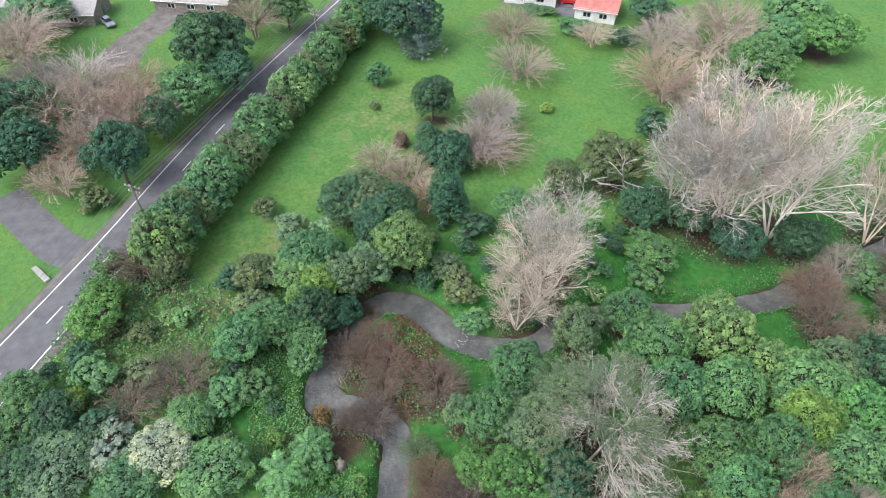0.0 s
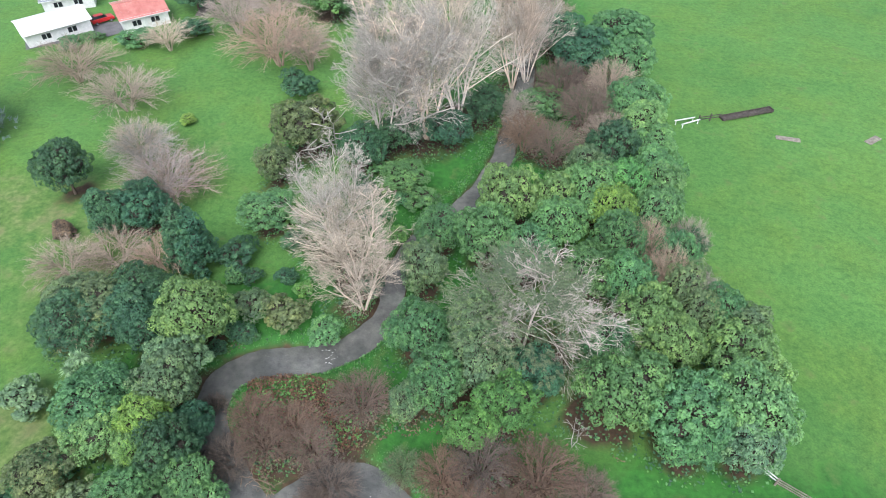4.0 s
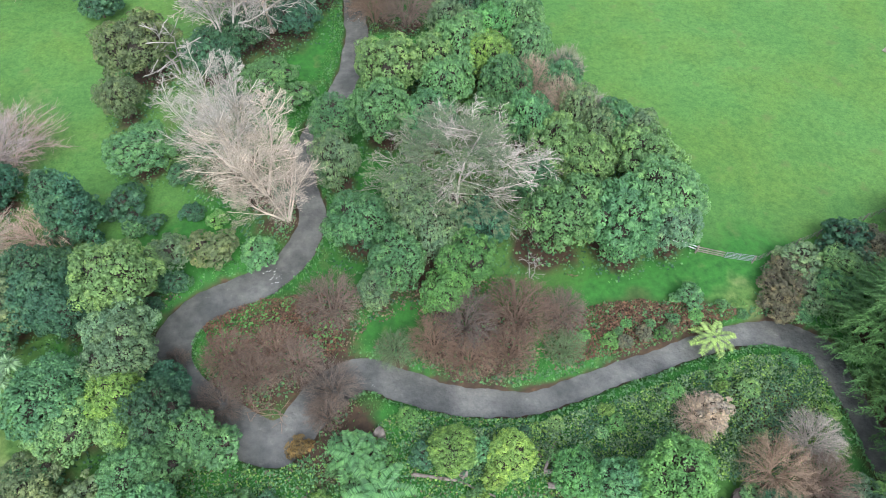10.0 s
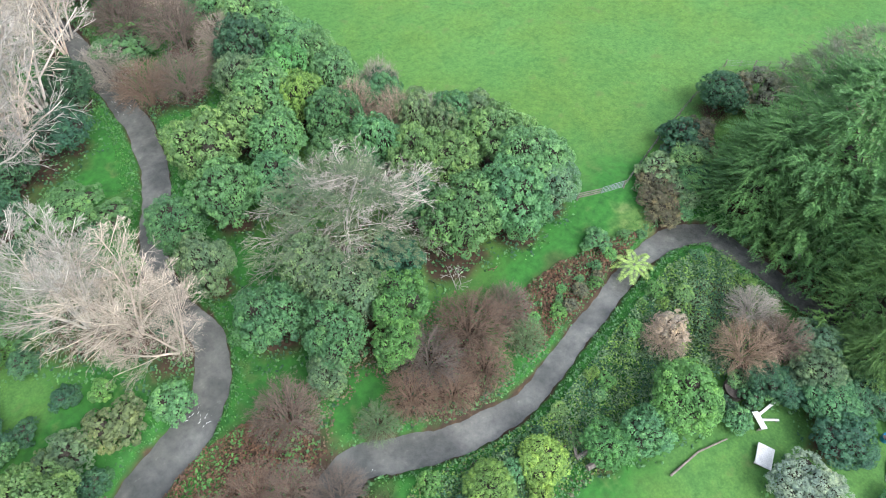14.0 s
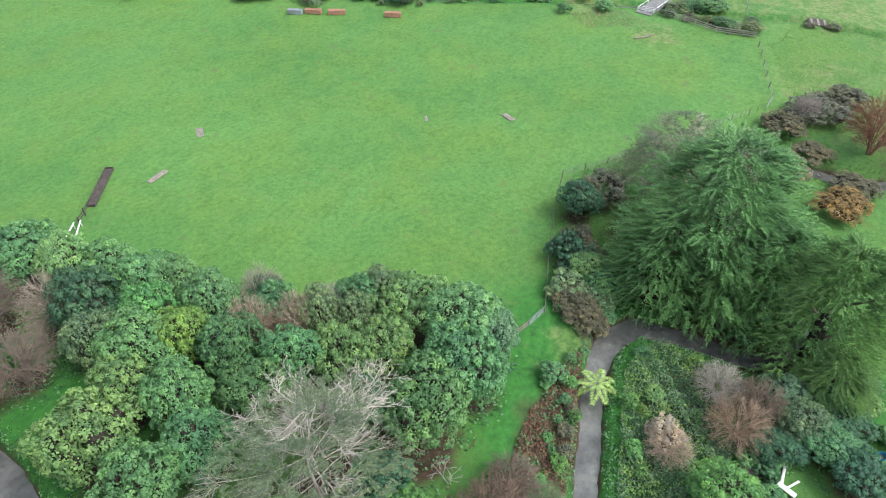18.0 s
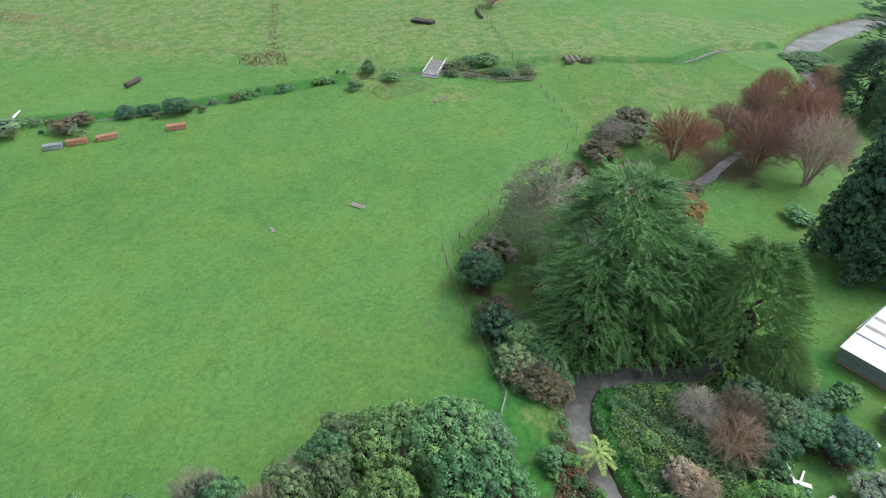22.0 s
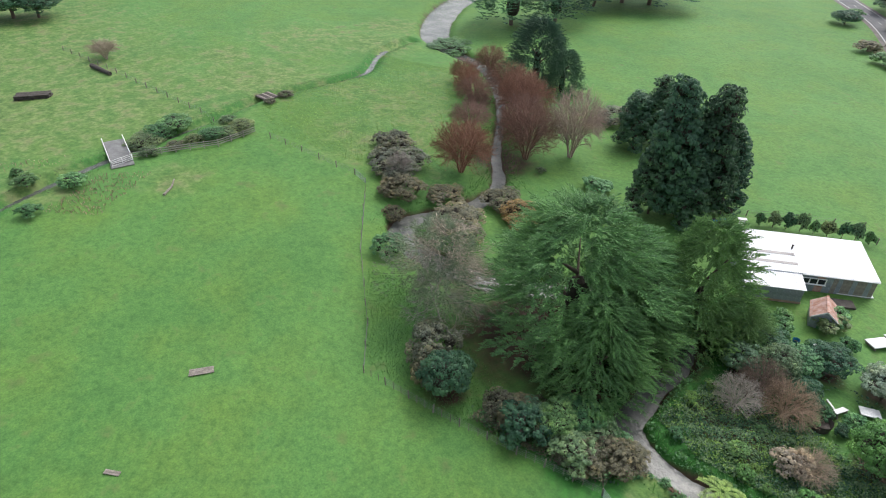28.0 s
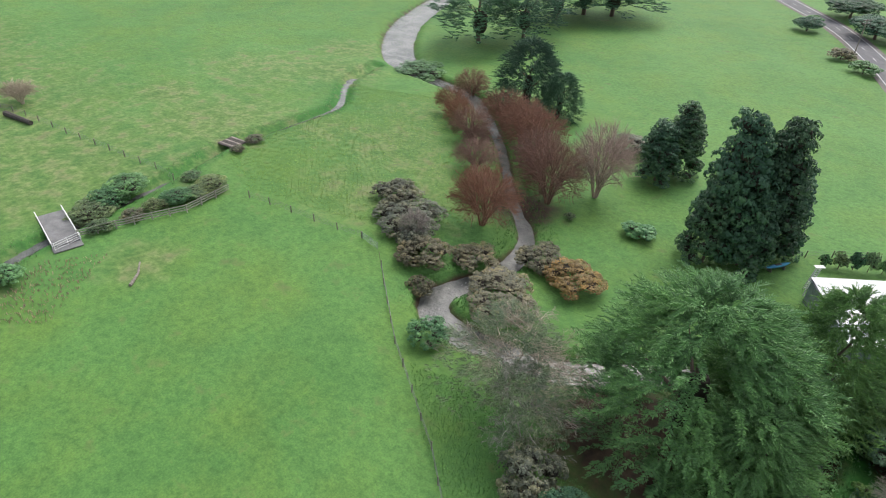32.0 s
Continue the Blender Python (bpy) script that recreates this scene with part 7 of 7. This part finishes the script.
cover("undergrowth", "mid-green ferns and seedlings under the trees", "undergrowth", 1, among_trees(1, 14000, VALE, 1.05, CLEAR), "mid", 0.34, 0.7)
cover("undergrowth", "dark green leafy plants under the trees", "undergrowth", 2, among_trees(2, 9000, VALE, 1.0, CLEAR), "dark", 0.36, 0.6)
cover("undergrowth", "fresh green weeds on the banks under trees", "undergrowth", 3, among_trees(3, 6000, VALE, 1.1, CLEAR), "bright", 0.26, 0.5)
cover("leaf_litter", "brown dead leaves and bracken under willows", "leaf litter", 4, among_trees(4, 6000, (-26, 16, 16, 34), 1.1, CLEAR), "brown", 0.24, 0.4)
cover("dead_bracken", "rusty brown bracken inside the creek's loop", "bracken", 5, strewn(5, 5200, LOOP), "rust", 0.24, 0.7)
cover("dead_bracken", "brown dead bracken on the bank beside the gate", "bracken", 6, strewn(6, 4600, FERNBANK), "rust", 0.24, 0.6)
cover("bank_weeds", "green weeds through bracken beside the creek", "weeds", 7, strewn(7, 900, FERNBANK), "mid", 0.26, 0.7)
cover("bank_weeds", "green weeds through bracken in the creek's loop", "weeds", 8, strewn(8, 900, LOOP), "bright", 0.26, 0.7)
cover("bramble_cover", "dark green bramble mat on the creek bank", "bramble", 9, strewn(9, 9000, SOUTH), "dark", 0.22, 1.05)
cover("bramble_cover", "mid-green bramble leaves on the creek bank", "bramble", 10, strewn(10, 16000, SOUTH), "greyg", 0.2, 1.25)
cover("bramble_cover", "yellow-green vine leaves over the bramble", "vine", 11, strewn(11, 8000, SOUTH), "lime", 0.2, 1.3)
cover("bramble_cover", "brownish bramble between fence and creek", "bramble", 12, strewn(12, 6500, EASTB), "brownd", 0.22, 1.3)
cover("bramble_cover", "green bramble leaves between fence and creek", "bramble", 13, strewn(13, 2600, EASTB), "mid", 0.2, 1.3)
cover("bank_grass", "long lush grass along the creek banks", "grass", 14, edge_of(CREEK[30:270], 14, 24000, 1.15, 3.4), "bright", 0.32, 0.1, True)
cover("bank_leaves", "green leaves and sedge overhanging the creek edge", "weeds", 56, edge_of(CREEK[30:190], 56, 9000, 1.0, 2.3), "mid", 0.3, 0.35)
cover("ditch_grass", "rough grass and rushes along the farm ditch", "grass", 15, edge_of(DITCH, 15, 3800, 0.8, 2.6), "olive", 0.3, 0.05, True)
cover("rough_grass", "rough tufted grass in the far paddock", "grass", 16, strewn(16, 13000, [(96, 18), (115, 25), (127, 20), (131, -8), (141, -18), (120, -28), (96, -8), (84, 4)]), "lime", 0.26, 0.05, True)
cover("scrub_weeds", "mixed green scrub on the road bank", "scrub", 17, strewn(17, 5500, [(-46, -4), (-38, 6), (-28, 14), (-22, 14), (-18, 8), (-10, 10), (-8, 2), (-20, -10), (-28, -10)]), "mid", 0.34, 1.1)
cover("scrub_weeds", "brownish scrub twigs on the road bank", "scrub", 18, strewn(18, 3000, [(-44, -3), (-34, 8), (-24, 14), (-18, 8), (-14, 4), (-28, -8)]), "brownd", 0.34, 1.2)
cover("scrub_weeds", "fresh green scrub leaves on the road bank", "scrub", 19, strewn(19, 3000, [(-46, -4), (-38, 6), (-28, 14), (-22, 14), (-18, 8), (-10, 10), (-8, 2), (-20, -10), (-28, -10)]), "fresh", 0.3, 1.2)
STRIP = [(73.9, 31.9), (66, 38.0), (59.6, 41.8), (50.1, 40.2), (41.7, 37.4), (45.4, 33.0), (56.1, 31.0), (68.2, 29.9)]
cover("rough_grass", "long rank grass between the fence and the trees", "grass", 51, strewn(51, 6500, STRIP), "bright", 0.24, 0.04, True)
WESTBANK = [(-23.3, 19.5), (-17, 17.1), (-12.2, 16.7), (-6.7, 18.2), (-4, 20.5), (3.9, 20.6), (10.7, 18.9), (10.1, 13.0), (-8, 10.5), (-21.7, 11.5)]
cover("bank_weeds", "mixed green weeds and vines on the creek bank", "weeds", 52, strewn(52, 7000, WESTBANK), "mid", 0.24, 0.7)
cover("bank_weeds", "yellow-green vine leaves on the creek bank", "weeds", 53, strewn(53, 3200, WESTBANK), "lime", 0.22, 0.75)
cover("bank_weeds", "brown dead stalks among creek bank weeds", "weeds", 54, strewn(54, 1600, WESTBANK), "brownd", 0.24, 0.6)


def planted(seed, count, polygon, low, high, tones):
    x, y = strewn(seed, count, polygon)
    for k, (px, py) in enumerate(zip(x, y)):
        r = dice.uniform(low, high)
        grow("shrub", round(float(px), 1), round(float(py), 1), r, r * 1.5, tones[k % len(tones)])


# young native planting on the far side of the ditch, and shrubs in the garden
planted(31, 95, [(72, 146), (82, 131), (88, 131), (119, 158), (112, 178), (92, 185), (70, 165)], 0.9, 1.9, ("mid", "dark", "brownd", "dark", "olive"))
planted(32, 90, [(84, 131), (97, 93), (121, 58), (123, 60), (101, 96), (91, 131)], 0.5, 1.25, ("mid", "dark", "greyg", "olive"))
planted(33, 26, [(14, 9), (24, 9), (30, 7), (33, 1), (37, -1), (40, 3), (36, 8), (34, 14), (24, 12)], 0.6, 1.3, ("mid", "fresh", "dark", "greyg"))
planted(34, 30, [(-45, -4), (-32, 9), (-22, 13), (-9, 9), (-9, 3), (-20, -8), (-28, -9)], 0.9, 1.8, ("mid", "dark", "olive", "fresh"))
planted(35, 22, [(-30, 22), (-24, 22), (-22, 30), (-27, 44), (-34, 40)], 0.8, 1.5, ("mid", "dark", "olive"))
planted(36, 24, [(-22, 38), (-14, 46), (-16, 62), (-24, 66), (-30, 52)], 0.8, 1.5, ("mid", "dark", "bright"))
planted(37, 18, SOUTH, 0.6, 1.2, ("lime", "bright", "mid", "bright", "fresh"))
planted(38, 14, FERNBANK, 0.5, 1.0, ("mid", "bright", "brownd"))
planted(39, 9, EASTB, 0.7, 1.2, ("brownd", "brownd", "mid"))
cover("rushes", "tan rushes and dead stalks along a drain", "rushes", 41, edge_of(rounded_line([(133, 109), (131, 97), (128, 82), (129, 73), (127, 64), (124, 57)]), 41, 420, 0, 1.5), "tan", 0.45, 0.12, True)
cover("rushes", "brown rushes along a drain in far pasture", "rushes", 42, edge_of(rounded_line([(170, 96), (147, 90), (129, 85)]), 42, 380, 0, 1.1), "brown", 0.5, 0.12, True)
cover("rushes", "brownish rushes winding through the far pasture", "rushes", 44, edge_of(rounded_line([(157, 157), (142, 136), (134, 124), (132, 113)]), 44, 520, 0, 2.2), "tan", 0.5, 0.12, True)
cover("rushes", "patch of dead brown rushes in wet pasture", "rushes", 45, strewn(45, 520, [(128, 93), (130, 83), (122, 80), (120, 90)]), "brown", 0.5, 0.15, True)
cover("rushes", "patch of tan rushes at the far pasture's edge", "rushes", 46, strewn(46, 520, [(164, 176), (152, 164), (147, 153), (158, 158)]), "tan", 0.55, 0.15, True)
cover("rushes", "pale grass tussocks beside the bridge", "rushes", 43, strewn(43, 500, [(104, 56), (112, 46), (116, 52), (110, 62)]), "tan", 0.45, 0.1, True)

planted(55, 20, WESTBANK, 0.6, 1.2, ("fresh", "mid", "bright", "lime", "dark"))

# ---- ground, water and road surfaces ----
build_ground()
